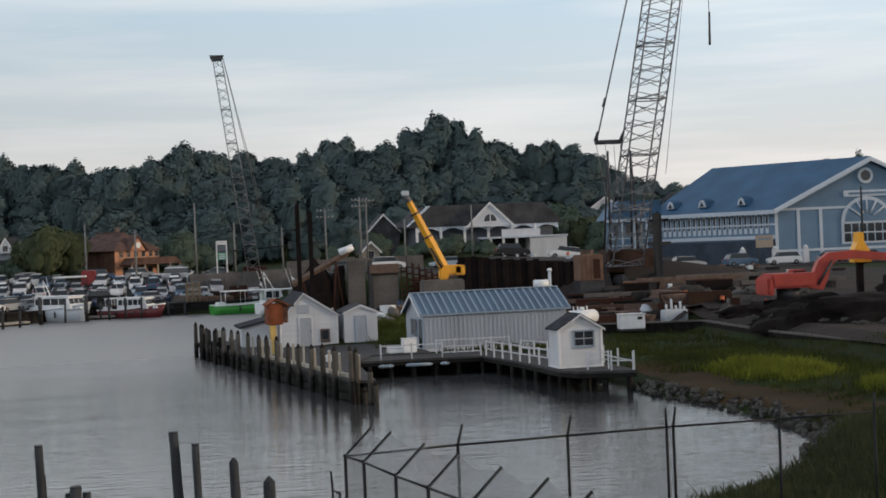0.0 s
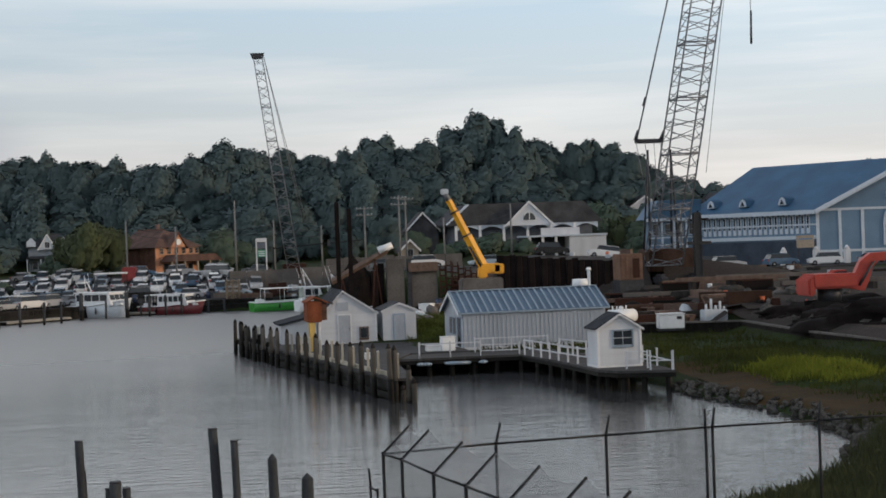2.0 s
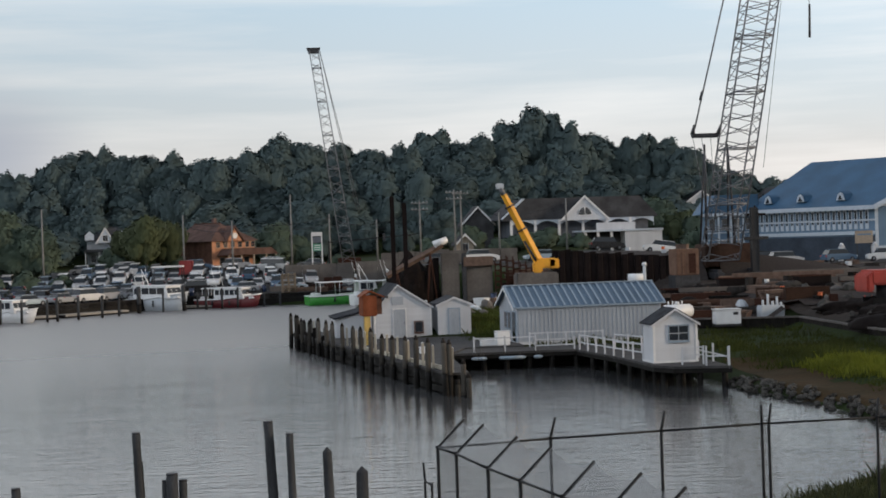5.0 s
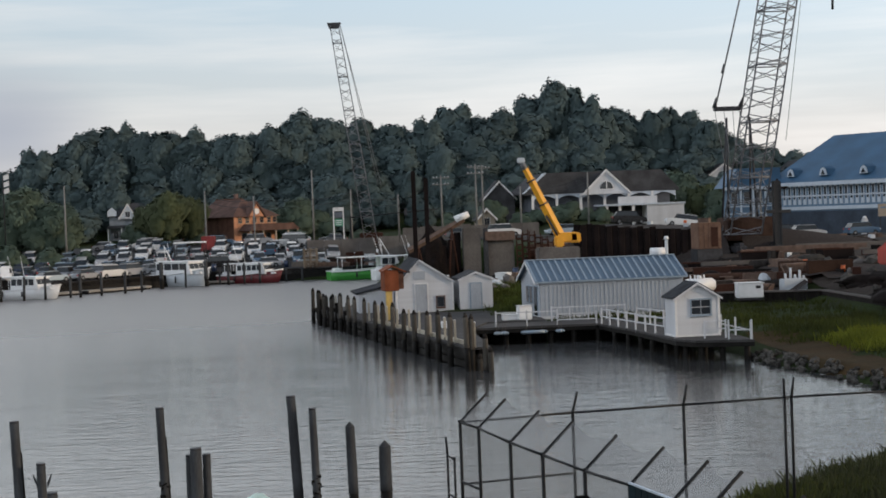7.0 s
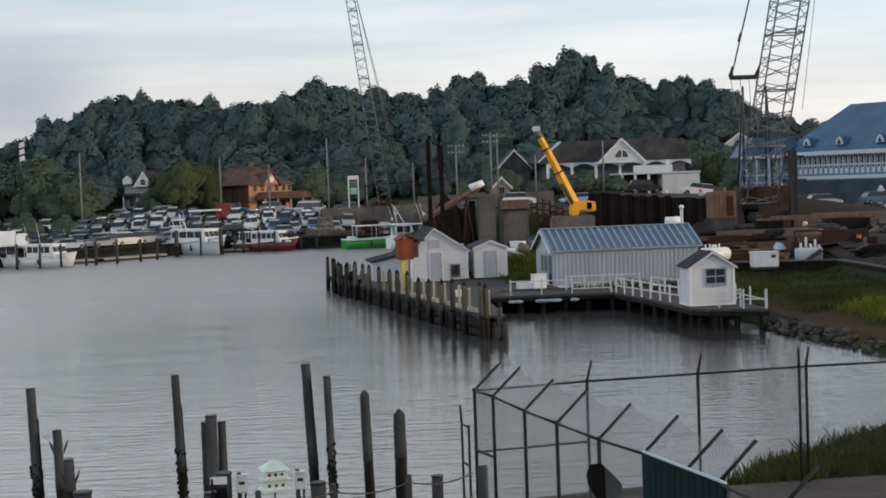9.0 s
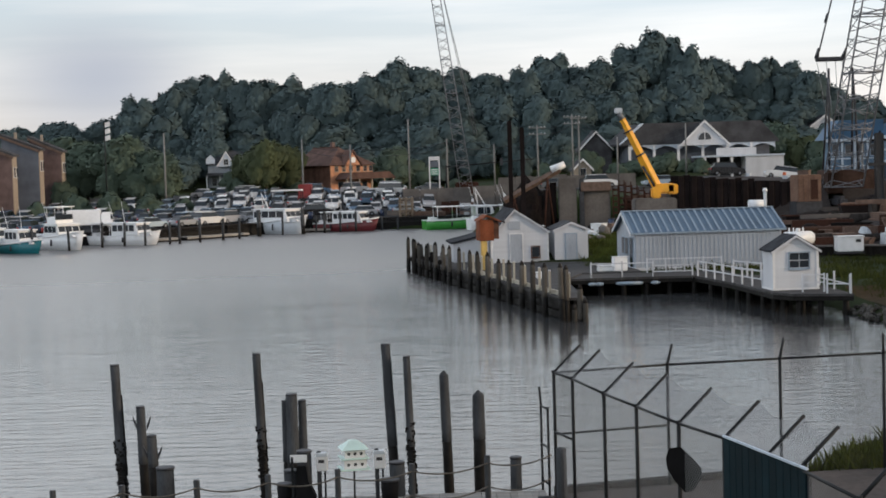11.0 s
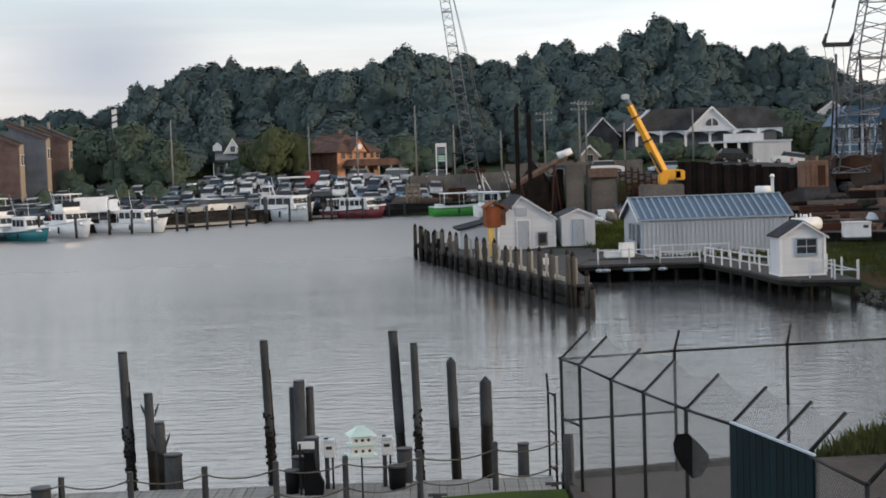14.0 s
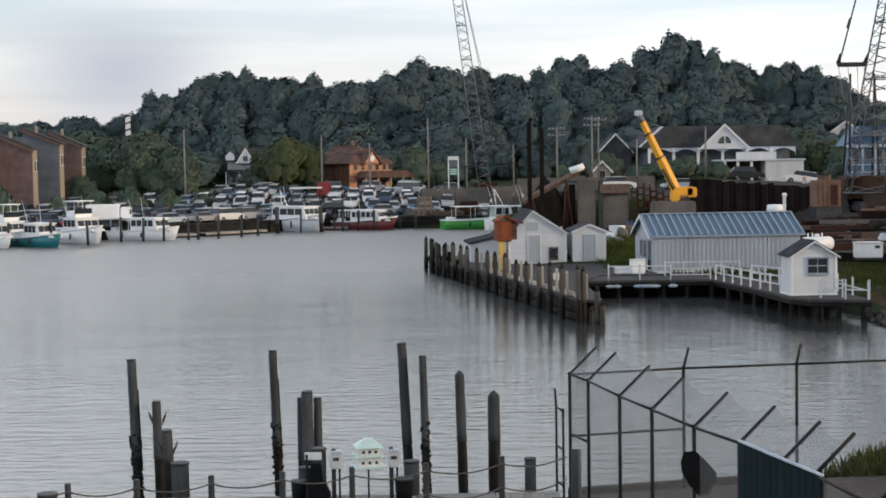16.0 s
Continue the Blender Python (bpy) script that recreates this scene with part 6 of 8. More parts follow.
def yellow_crane():
    z = 2.1
    c = thing("mobile_crane", "yellow telescopic mobile crane with its boom raised", "crane", 20.5, 140, z)
    a, b = Vector((-0.1, 0, 3.9)), Vector((-3.35, 0, 10.6))
    for k0, k1, w in ((-0.03, 0.42, 0.44), (0.4, 0.75, 0.36), (0.73, 0.9, 0.29)):
        q = part("boom_section", rod(a.lerp(b, k0), a.lerp(b, k1), w, w * 0.96, 4, smooth=False), YELLOW, c)
    part("boom_tip", rod(a.lerp(b, 0.89), a.lerp(b, 1.0), 0.28, 0.24, 6), STEEL, c, "grey boom tip")
    for k in (0.4, 0.72):
        part("collar", rod(a.lerp(b, k), a.lerp(b, k + 0.02), 0.5, 0.5, 4, smooth=False), DARK_STEEL, c, "dark collar")
    part("head", bx(-3.7, -3.0, -0.3, 0.3, 10.4, 10.9, bevel=0.08), GEL_GREY, c)
    part("turret", bx(-0.3, 1.5, -0.9, 1.1, 3.1, 4.0, bevel=0.15), YELLOW, c)
    part("counterweight", bx(0.8, 1.75, -0.9, 0.9, 3.05, 3.95, bevel=0.1), YELLOW, c)
    part("cab", bx(-0.6, 0.2, -1.0, 0.1, 2.7, 3.7, bevel=0.12), YELLOW, c)
    part("ram", rod((0.0, -0.3, 3.3), (-1.3, -0.3, 5.6), 0.13, 0.1, 8), DARK_STEEL, c)
    part("carrier", bx(-2.2, 1.6, -1.2, 1.2, 0.7, 2.7, bevel=0.12), CONCRETE, c, "dull grey carrier")
    for x in (-1.6, -0.5, 0.5, 1.2):
        part("wheel", rod((x, -1.3, 0.55), (x, -0.9, 0.55), 0.55, 0.55, 14), TYRE, c)


yellow_crane()


# ---- car park and roads ----
def draped(name, x0, x1, y0, y1, lift, material, label, nx=30, ny=16):
    bm = bmesh.new()
    g = [[bm.verts.new((x0 + (x1 - x0) * i / nx, y0 + (y1 - y0) * j / ny, land(x0 + (x1 - x0) * i / nx, y0 + (y1 - y0) * j / ny) + lift)) for i in range(nx + 1)] for j in range(ny + 1)]
    for a, b in zip(g[:-1], g[1:]):
        for i in range(nx):
            bm.faces.new((a[i], a[i + 1], b[i + 1], b[i]))
    return tagged(part(name, bm, material), label, name.replace("_", " "), kind="structure")


draped("car_park", -75, 6, 210.5, 258, 0.12, ASPHALT, "dark asphalt car park sloping up from the harbour", 40, 30)
draped("road", 12, 110, 196, 212, 0.12, ASPHALT, "dark asphalt road past the blue hall", 60, 12)
draped("site_floor", 34.7, 75, 74, 150, 0.12, mat("site_dirt", (0.052, 0.042, 0.036), 0.95, var=0.3, scale=0.25, grain=3, c2=(0.032, 0.027, 0.023), bump=0.8), "bare dirt of the building site", 30, 30)

CAR_COLOURS = [("silver", (0.38, 0.39, 0.41)), ("white", (0.72, 0.72, 0.72)), ("dark blue", (0.03, 0.045, 0.09)), ("black", (0.015, 0.015, 0.017)), ("grey", (0.14, 0.15, 0.16)),
               ("steel blue", (0.09, 0.15, 0.23)), ("dark red", (0.18, 0.02, 0.02)), ("pale blue", (0.32, 0.40, 0.47))]
PAINTS = {n: mat(n.replace(" ", "_") + "_car_paint", c, 0.25, 0.2, var=0.04, grain=3, bump=0) for n, c in CAR_COLOURS}
TAIL = mat("tail_lamp", (0.35, 0.02, 0.02), 0.3, var=0.05, grain=3, bump=0)


def car_proto(colour, kind):
    L, W, H = {"saloon": (4.5, 1.75, 1.42), "suv": (4.7, 1.85, 1.75), "van": (5.2, 1.95, 2.1)}[kind]
    c = thing("car", f"parked {colour} {kind} on the asphalt", "car", group="cars in the car park")
    b = 0.6 * H
    out = [(-L / 2, 0.35), (-L / 2 + 0.03, b * 0.95), (-L / 2 + 0.5, b * 1.06), (L / 2 - 1.2, b * 1.05), (L / 2 - 0.15, b * 0.86), (L / 2, 0.42), (L / 2 - 0.1, 0.26), (-L / 2 + 0.1, 0.26)]
    bm = prism(out, "y", -W / 2, W / 2)
    bmesh.ops.bevel(bm, geom=bm.edges[:], offset=0.07, segments=2, affect="EDGES")
    part("body", bm, PAINTS[colour], c)
    f, r = {"saloon": (0.25, 0.25), "suv": (0.45, 0.12), "van": (0.75, 0.05)}[kind]
    def cab(x0, x1, y, z):
        return [(x0, -y, z), (x1, -y, z), (x1, y, z), (x0, y, z)]
    lo = cab(-L / 2 + 0.15 + r, L / 2 - 1.35 + f * 0.3, W / 2 - 0.08, b * 1.02)
    hi = cab(-L / 2 + 0.45 + r * 2, L / 2 - 2.0 + f, W / 2 - 0.26, H - 0.05)
    bm = bmesh.new()
    A, B = [bm.verts.new(p) for p in lo], [bm.verts.new(p) for p in hi]
    bm.faces.new(B)
    for i in range(4):
        bm.faces.new((A[i], A[(i + 1) % 4], B[(i + 1) % 4], B[i]))
    part("cabin_glass", bm, CAR_GLASS, c, "dark glass")
    roof = bx(hi[0][0] - 0.08, hi[1][0] + 0.05, -hi[2][1] - 0.03, hi[2][1] + 0.03, H - 0.06, H, bevel=0.025)
    part("roof", roof, PAINTS[colour], c)
    for s in (-1, 1):
        for x in (-L / 2 + 0.85, L / 2 - 0.85):
            w = part("wheel", rod((x, s * (W / 2 - 0.2), 0.33), (x, s * (W / 2 + 0.01), 0.33), 0.33, 0.33, 12), TYRE, c)
            part("hub", rod((x, s * (W / 2 - 0.1), 0.33), (x, s * (W / 2 + 0.02), 0.33), 0.19, 0.17, 10), STEEL, w)
        part("tail_light", bx(-L / 2 - 0.01, -L / 2 + 0.06, s * W * 0.4 - 0.12, s * W * 0.4 + 0.12, b * 0.7, b * 0.92), TAIL, c)
        part("headlight", bx(L / 2 - 0.14, L / 2 - 0.02, s * W * 0.38 - 0.16, s * W * 0.38 + 0.16, b * 0.62, b * 0.78), BLUE_TRIM, c)
    c.matrix_basis = pose(-300, 400, 25)
    return c


CARS = [car_proto(n, k) for n, k in (("silver", "saloon"), ("dark blue", "saloon"), ("white", "suv"), ("black", "suv"), ("grey", "saloon"), ("steel blue", "suv"), ("dark red", "saloon"), ("white", "van"), ("pale blue", "saloon"), ("silver", "suv"))]


def slope_pose(x, y, rz):
    e = 0.8
    nx, ny = (land(x - e, y) - land(x + e, y)) / (2 * e), (land(x, y - e) - land(x, y + e)) / (2 * e)
    q = Vector((0, 0, 1)).rotation_difference(Vector((nx, ny, 1)).normalized())
    return Matrix.Translation((x, y, max(land(x, y) + 0.12, 1.5 if x < 8 else 0))) @ q.to_matrix().to_4x4() @ pose(0, 0, 0, 0, 0, rz)


rc = random.Random(7)
slots = []
for y, x0, x1, turn in ((188, -62, -43, 90), (194.5, -64, -36, -90), (201, -62, -30, 90), (207.5, -60, -27, -90), (213.5, -58, -24, 90), (219.5, -60, 4, -90), (226.5, -58, 2, 90), (233, -56, 0, -90), (240, -34, -2, 90), (247, -33, -24, -90), (250.5, -36, 2, 0)):
    x = x0
    while x < x1:
        if rc.random() < 0.86:
            slots.append((x + rc.uniform(-0.2, 0.2), y + rc.uniform(-0.4, 0.4), turn + rc.choice((0, 180)) + rc.uniform(-4, 4)))
        x += 2.75 if turn else 6.0
for i, (x, y, rz) in enumerate(slots):
    p = CARS[i] if i < len(CARS) else rc.choice([CARS[i_] for i_ in (0, 0, 1, 2, 2, 3, 4, 5, 8, 8, 9, 9, 0, 5)])
    m = slope_pose(x, y, rz)
    if i < len(CARS):
        p.matrix_basis = m
    else:
        copy_thing(p, m)
for x, y, rz, k in ((71, 205, 10, 5), (76.5, 203, 170, 2), (84, 204, 5, 0), (60.5, 207, 175, 3), (53, 208, 3, 1), (90, 207, 170, 4), (22.5, 206, 5, 2), (46, 203, 175, 2), (17, 207, 3, 4), (30, 203, 185, 8), (62, 200, 5, 9), (39.5, 206, 0, 3)):
    copy_thing(CARS[k], slope_pose(x, y, rz))
copy_thing(CARS[7], slope_pose(-6.5, 243, 170))
for x, y, rz, k in ((-31.5, 199.2, 55, 0), (-28.9, 202.2, 52, 2), (-26.6, 205.6, 57, 9), (-24.2, 209.6, 54, 0), (-35.0, 195.5, 40, 8), (-27.6, 211.0, 235, 5), (-31.0, 205.5, 230, 2), (-15.5, 215.5, 4, 3), (-9.5, 214.5, 182, 0), (-3.0, 215, 3, 8)):
    copy_thing(CARS[k], slope_pose(x, y, rz))


# ---- boats ----
def boat(x, y, rz, L, beam, free, hull_m, style, label, stripe=None):
    b = thing("boat", label, "boat", x, y, 0, rz, group="boats moored along the far quay")
    secs = 10
    bm = bmesh.new()
    rows = []
    for i in range(secs + 1):
        k = i / secs
        px_ = -L / 2 + L * k
        w = beam / 2 * (1 if k < 0.5 else max(0.02, 1 - ((k - 0.5) / 0.5) ** 1.9))
        sheer = free * (1 + 0.95 * max(0, k - 0.3) ** 1.5)
        rake = 1.5 * (max(0, k - 0.6) / 0.4) ** 1.5
        rows.append([bm.verts.new(p) for p in ((px_ - rake * 0.9, 0, -0.5), (px_ - rake * 0.6, w * 0.75, -0.25), (px_ - rake * 0.3, w * 0.92, free * 0.4), (px_, w, sheer),
                                               (px_, -w, sheer), (px_ - rake * 0.3, -w * 0.92, free * 0.4), (px_ - rake * 0.6, -w * 0.75, -0.25))])
    for a, c in zip(rows[:-1], rows[1:]):
        for i in range(7):
            j = (i + 1) % 7
            f = bm.faces.new((a[i], c[i], c[j], a[j]))
            f.smooth = i != 3
    bm.faces.new(rows[0])
    bm.faces.new(rows[-1][::-1])
    bmesh.ops.recalc_face_normals(bm, faces=bm.faces[:])
    part("hull", bm, hull_m, b)
    # gunwale along both sides
    for s in (1, -1):
        pts = []
        for i in range(secs + 1):
            k = i / secs
            w = beam / 2 * (1 if k < 0.5 else max(0.02, 1 - ((k - 0.5) / 0.5) ** 1.9))
            pts.append((-L / 2 + L * k, s * w, free * (1 + 0.95 * max(0, k - 0.3) ** 1.5) + 0.03))
        part("gunwale", tube(pts, 0.07 if stripe is None else 0.1), GEL if stripe is None else stripe, b)
    cx0, cx1, cw, ch = style["cabin"]
    cx0, cx1, cw = cx0 * L, cx1 * L, cw * beam / 2
    top = free + ch
    cab = prism([(cx0, free * 0.9), (cx1 + 0.5, free * 1.05), (cx1, top - 0.05), (cx0 + 0.05, top)], "y", -cw, cw)
    bmesh.ops.bevel(cab, geom=cab.edges[:], offset=0.07, segments=2, affect="EDGES")
    cabin = part("cabin", cab, GEL, b)
    n = style.get("win", 3)
    for s in (1, -1):
        for i in range(n):
            a = cx0 + 0.25 + (cx1 - cx0 - 0.35) * i / n
            part("window", bx(a, a + (cx1 - cx0 - 0.35) / n - 0.14, s * cw - 0.03, s * cw + 0.03, free + ch * 0.4, free + ch * 0.86), WINDOW_GLASS, cabin, "dark glass pane")
    for i in (-1, 0, 1):
        q = part("windscreen", bx(-0.03, 0.03, -cw * 0.28, cw * 0.28, 0, ch * 0.4), WINDOW_GLASS, cabin, "dark glass pane")
        q.matrix_basis = pose(cx1 + 0.27, i * cw * 0.62, free + ch * 0.45, 0, -math.degrees(math.atan2(0.5, ch)), 0)
    part("foredeck", prism([(cx1 + 0.3, free), (L * 0.42, free * 1.1), (L * 0.4, free * 1.2 + 0.1), (cx1 + 0.4, free * 1.15 + 0.25)], "y", -cw * 0.6, cw * 0.6), GEL, b)
    if "awning" in style:
        a0, a1 = style["awning"][0] * L, style["awning"][1] * L
        z = top - 0.05
        part("awning", bx(a0, a1, -beam * 0.42, beam * 0.42, z, z + 0.1, bevel=0.03), GEL, b)
        for xx in (a0 + 0.2, (a0 + a1) / 2, a1 - 0.2):
            for s in (-1, 1):
                part("stanchion", rod((xx, s * beam * 0.4, free * 0.9), (xx, s * beam * 0.4, z), 0.035, 0.035, 6), GEL, b)
    if style.get("bridge"):
        z = top
        part("bridge", bx(cx0 + 0.3, cx0 + (cx1 - cx0) * 0.75, -cw * 0.8, cw * 0.8, z, z + 0.8, bevel=0.1), GEL, b)
        part("bridge_screen", bx(cx0 + (cx1 - cx0) * 0.72, cx0 + (cx1 - cx0) * 0.78, -cw * 0.75, cw * 0.75, z + 0.5, z + 1.1), WINDOW_GLASS, b)
        for s in (-1, 1):
            for xx in (cx0 + 0.3, cx0 + (cx1 - cx0) * 0.7):
                part("stanchion", rod((xx, s * cw * 0.75, z + 0.7), (xx, s * cw * 0.75, z + 1.9), 0.03, 0.03, 6), GEL, b)
        part("hard_top", bx(cx0, cx0 + (cx1 - cx0) * 0.85, -cw * 0.9, cw * 0.9, z + 1.9, z + 2.0, bevel=0.03), GEL, b)
    if style.get("mast"):
        part("mast", rod((cx0 + 0.6, 0, top), (cx0 + 0.3, 0, top + style["mast"]), 0.05, 0.03, 6), GEL, b)
        part("mast", rod((cx0 + 1.6, 0, top), (cx0 + 0.4, 0, top + style["mast"] * 0.9), 0.06, 0.04, 6), GEL, b)
        part("crossbar", rod((cx0 + 0.5, -0.7, top + style["mast"] * 0.6), (cx0 + 0.5, 0.7, top + style["mast"] * 0.6), 0.04, 0.04, 6), GEL, b)
    for s in (-1, 1):
        part("antenna", rod((cx0 + 0.4, s * cw * 0.7, top), (cx0 - 0.3, s * cw * 0.9, top + 2.6), 0.025, 0.015, 5), GEL, b)
        for q in (-0.2, 0.08):
            part("fender", rod((q * L, s * (beam / 2 + 0.1), free * 0.35), (q * L, s * (beam / 2 + 0.1), free * 0.9), 0.12, 0.1, 8), DARK_STEEL, b, "dark hanging fender")
        part("side_rail", rod((-L * 0.4, s * beam * 0.44, free + 0.5), (cx0, s * beam * 0.44, free + 0.55), 0.025, 0.025, 5), GALV, b)
    part("transom_box", bx(-L * 0.44, -L * 0.36, -beam * 0.3, beam * 0.3, free * 0.8, free + 0.45, bevel=0.05), GEL, b)
    part("visor", prism([(cx0 - 0.1, top - 0.03), (cx1 + 0.25, top - 0.08), (cx1 + 0.2, top + 0.04), (cx0 - 0.1, top + 0.08)], "y", -cw * 1.06, cw * 1.06), GEL, b)
    part("bow_rail", tube([(L * 0.2, beam * 0.38, free * 1.15 + 0.55), (L * 0.4, beam * 0.2, free * 1.3 + 0.6), (L * 0.47, 0, free * 1.36 + 0.6), (L * 0.4, -beam * 0.2, free * 1.3 + 0.6), (L * 0.2, -beam * 0.38, free * 1.15 + 0.55)], 0.025), GALV, b)
    return b


CRUISE = {"cabin": (-0.12, 0.18, 0.8, 1.6), "win": 3}
WORK = {"cabin": (0.02, 0.2, 0.78, 1.75), "win": 2, "awning": (-0.42, 0.05), "mast": 1.6}
FLY = {"cabin": (-0.15, 0.16, 0.85, 1.6), "win": 3, "bridge": True}
boat(-51.0, 172.5, -48, 9.5, 3.2, 1.05, GEL, CRUISE, "white cabin boat moored at the quay")
boat(-45.9, 173.2, -42, 8.8, 3.0, 1.0, TEAL_HULL, CRUISE, "teal-hulled boat with a white cabin moored at the quay", GEL)
boat(-42.7, 179.6, -46, 9.6, 3.4, 1.35, GEL, FLY, "white boat with a flying bridge moored at the quay")
boat(-36.6, 186.6, -30, 10.6, 3.1, 1.05, GEL, {"cabin": (-0.12, 0.24, 0.8, 1.55), "win": 4, "awning": (-0.42, -0.12)}, "long white cabin boat moored at the quay")
boat(-20.4, 206.2, -36, 10.4, 3.5, 1.5, GEL_GREY, {"cabin": (-0.28, 0.26, 0.85, 1.75), "win": 4, "mast": 2.2}, "white cabin boat with a pale grey hull at the quay", GEL)
boat(-11.0, 207.2, -26, 9.2, 3.0, 1.1, RED_HULL, {"cabin": (-0.2, 0.24, 0.8, 1.5), "win": 5, "awning": (-0.4, -0.15)}, "dark red boat with a white cabin at the quay", GEL)
boat(4.6, 205.5, 12, 11.2, 3.4, 1.15, SKIN_GREEN, {"cabin": (0.1, 0.3, 0.78, 1.8), "win": 2, "awning": (-0.38, 0.12), "mast": 2.4}, "bright green workboat with a white cabin and awning", GEL)
boat(9.0, 200, 12, 8.5, 2.9, 1.3, GEL, WORK, "white workboat with an open stern behind the pier")
boat(-50.6, 178.2, -45, 8.6, 2.9, 1.1, GEL, FLY, "white boat with a flying bridge moored at the quay")
boat(-58, 170, -52, 9.0, 3.0, 1.1, GEL, FLY, "white boat with a flying bridge moored at the quay")


def far_quay():
    q = thing("far_quay", "low dark timber quay wall along the far shore", "quay", kind="structure")
    pts = [(-140, 164.6), (-75, 174.6), (-50, 182.6), (-40, 188.6), (-31, 194.5), (-20, 208), (-8, 209.5), (6.0, 209), (6.0, 200)]
    part("apron", prism(pts[:8] + [(7, 213), (-25, 214), (-60, 213), (-140, 213)], "z", 0.9, 1.5), ASPHALT, q, "dark asphalt apron")
    for (ax, ay), (bx_, by) in zip(pts[:-1], pts[1:]):
        d = Vector((bx_ - ax, by - ay)).normalized()
        nrm = Vector((d.y, -d.x)) * 0.35
        part("wall", prism([(ax, ay), (bx_, by), (bx_ - nrm.x, by - nrm.y), (ax - nrm.x, ay - nrm.y)], "z", -1, 1.45), WET_SHADED, q)
        part("coping", prism([(ax + nrm.x * 0.4, ay + nrm.y * 0.4), (bx_ + nrm.x * 0.4, by + nrm.y * 0.4), (bx_ - nrm.x * 3, by - nrm.y * 3), (ax - nrm.x * 3, ay - nrm.y * 3)], "z", 1.5, 1.58), WHARF, q)


far_quay()


def floating_dock(ax, ay, bx_, by):
    ln = math.hypot(bx_ - ax, by - ay)
    d = thing("floating_dock", "low pale plank float moored along the quay wall", "dock", ax, ay, 0, math.degrees(math.atan2(by - ay, bx_ - ax)), group="floats along the far quay")
    part("float", bx(0, ln, -0.8, 0.8, -0.3, 0.38, bevel=0.05), WHARF, d)
    n = max(3, int(ln / 0.8))
    for i in range(n):
        part("plank", bx(ln * i / n + 0.02, ln * (i + 1) / n - 0.02, -0.86, 0.86, 0.38, 0.46), DECK, d)
    part("rub_rail", bx(0, ln, -0.95, -0.88, 0.2, 0.42), DECK, d)


for f_ in ((-39.6, 187.4, -31.6, 192.6), (-30.9, 193.2, -24.2, 201.2), (-18.6, 206.8, -13.5, 207.6)):
    floating_dock(*f_)
fp = None
for x, y, top, r in ((-60, 168, 2.6, 0.16), (-53, 170, 2.6, 0.16), (-48.4, 170.5, 2.8, 0.15), (-44.2, 172.2, 2.7, 0.15), (-40.8, 175.2, 2.6, 0.15), (-38.3, 181, 2.9, 0.15), (-35.9, 182, 2.8, 0.15), (-33.6, 182.6, 2.7, 0.15), (-31.0, 184.4, 2.6, 0.15),
                     (-29.9, 184.8, 2.8, 0.17), (-27.8, 187, 2.8, 0.15), (-25.5, 190.5, 2.7, 0.16), (-23.8, 193, 2.6, 0.15), (-22.0, 199, 3.4, 0.26), (-19.2, 201, 2.4, 0.14), (-16.6, 201.8, 3.3, 0.26), (-13.9, 203.5, 2.9, 0.16), (-11.9, 204.5, 2.7, 0.15),
                     (-9.9, 204.7, 2.7, 0.15), (-15.2, 206, 2.2, 0.14), (-6.5, 206.5, 1.8, 0.14), (-4.4, 207, 1.7, 0.14)):
    if fp is None:
        fp = thing("quay_pile", "grey timber mooring pile off the far quay", "pile", group="mooring piles off the far quay")
        part("shaft", post_mesh(0.16, 2.7, 0, 0.4, 10), PILE, fp)
        part("wet_foot", post_mesh(0.165, 0.42, 0, -1.5, 10), WET_SHADED, fp, "black wet foot of the pile")
        fp.matrix_basis = pose(x, y, top - 2.7)
    else:
        copy_thing(fp, pose(x, y, top - 2.7, random.uniform(-2, 2), random.uniform(-2, 2), random.uniform(0, 360)) @ Matrix.Diagonal((r / 0.16, r / 0.16, 1, 1)))

cn = thing("canopy", "flat white canopy on slim posts beside the quay", "canopy", -21.7, 212, 1.5)
part("roof", bx(0, 4.2, 0, 3.5, 4.0, 4.2, bevel=0.03), WHITE_TRIM, cn)
for x, y in ((0.1, 0.1), (4.1, 0.1), (0.1, 3.4), (4.1, 3.4)):
    part("post", rod((x, y, 0), (x, y, 4.0), 0.06, 0.06, 8), GALV, cn)
rt = thing("red_trailer", "dull red box trailer parked behind the canopy", "trailer", -20.2, 238.5, land(-19, 238.5))
part("body", bx(0, 2.0, 0, 3.4, 0.55, 2.7, bevel=0.12), RED_PAINT, rt)
part("tail_door", bx(0.12, 1.88, -0.03, 0.01, 0.7, 2.5, bevel=0.02), RED_PAINT, rt)
for x in (0.12, 1.88):
    part("wheel", rod((x - 0.12, 1.9, 0.33), (x + 0.12, 1.9, 0.33), 0.33, 0.33, 14), TYRE, rt)


# ---- the building site ----
def sheet_wall(ax, ay, bx_, by, z0, tops, name="sheet_pile_wall"):
    w = thing(name, "tall dark brown sheet-pile wall holding up the road", "retaining wall", ax, ay, z0, math.degrees(math.atan2(by - ay, bx_ - ax)))
    ln = math.hypot(bx_ - ax, by - ay)
    n = int(ln / 0.62)
    for i in range(n):
        k = i / n
        h = tops[0] + (tops[1] - tops[0]) * k + random.uniform(-0.12, 0.12)
        x = ln * k
        off = -0.16 if i % 2 else 0.0
        part("sheet_pile", prism([(x, off - 0.04), (x + 0.1, off * 1.0 - 0.1), (x + 0.5, off - 0.1), (x + 0.62, off - 0.04), (x + 0.62, off + 0.12), (x, off + 0.12)], "z", -0.5, h), SHEETPILE, w)
    return w


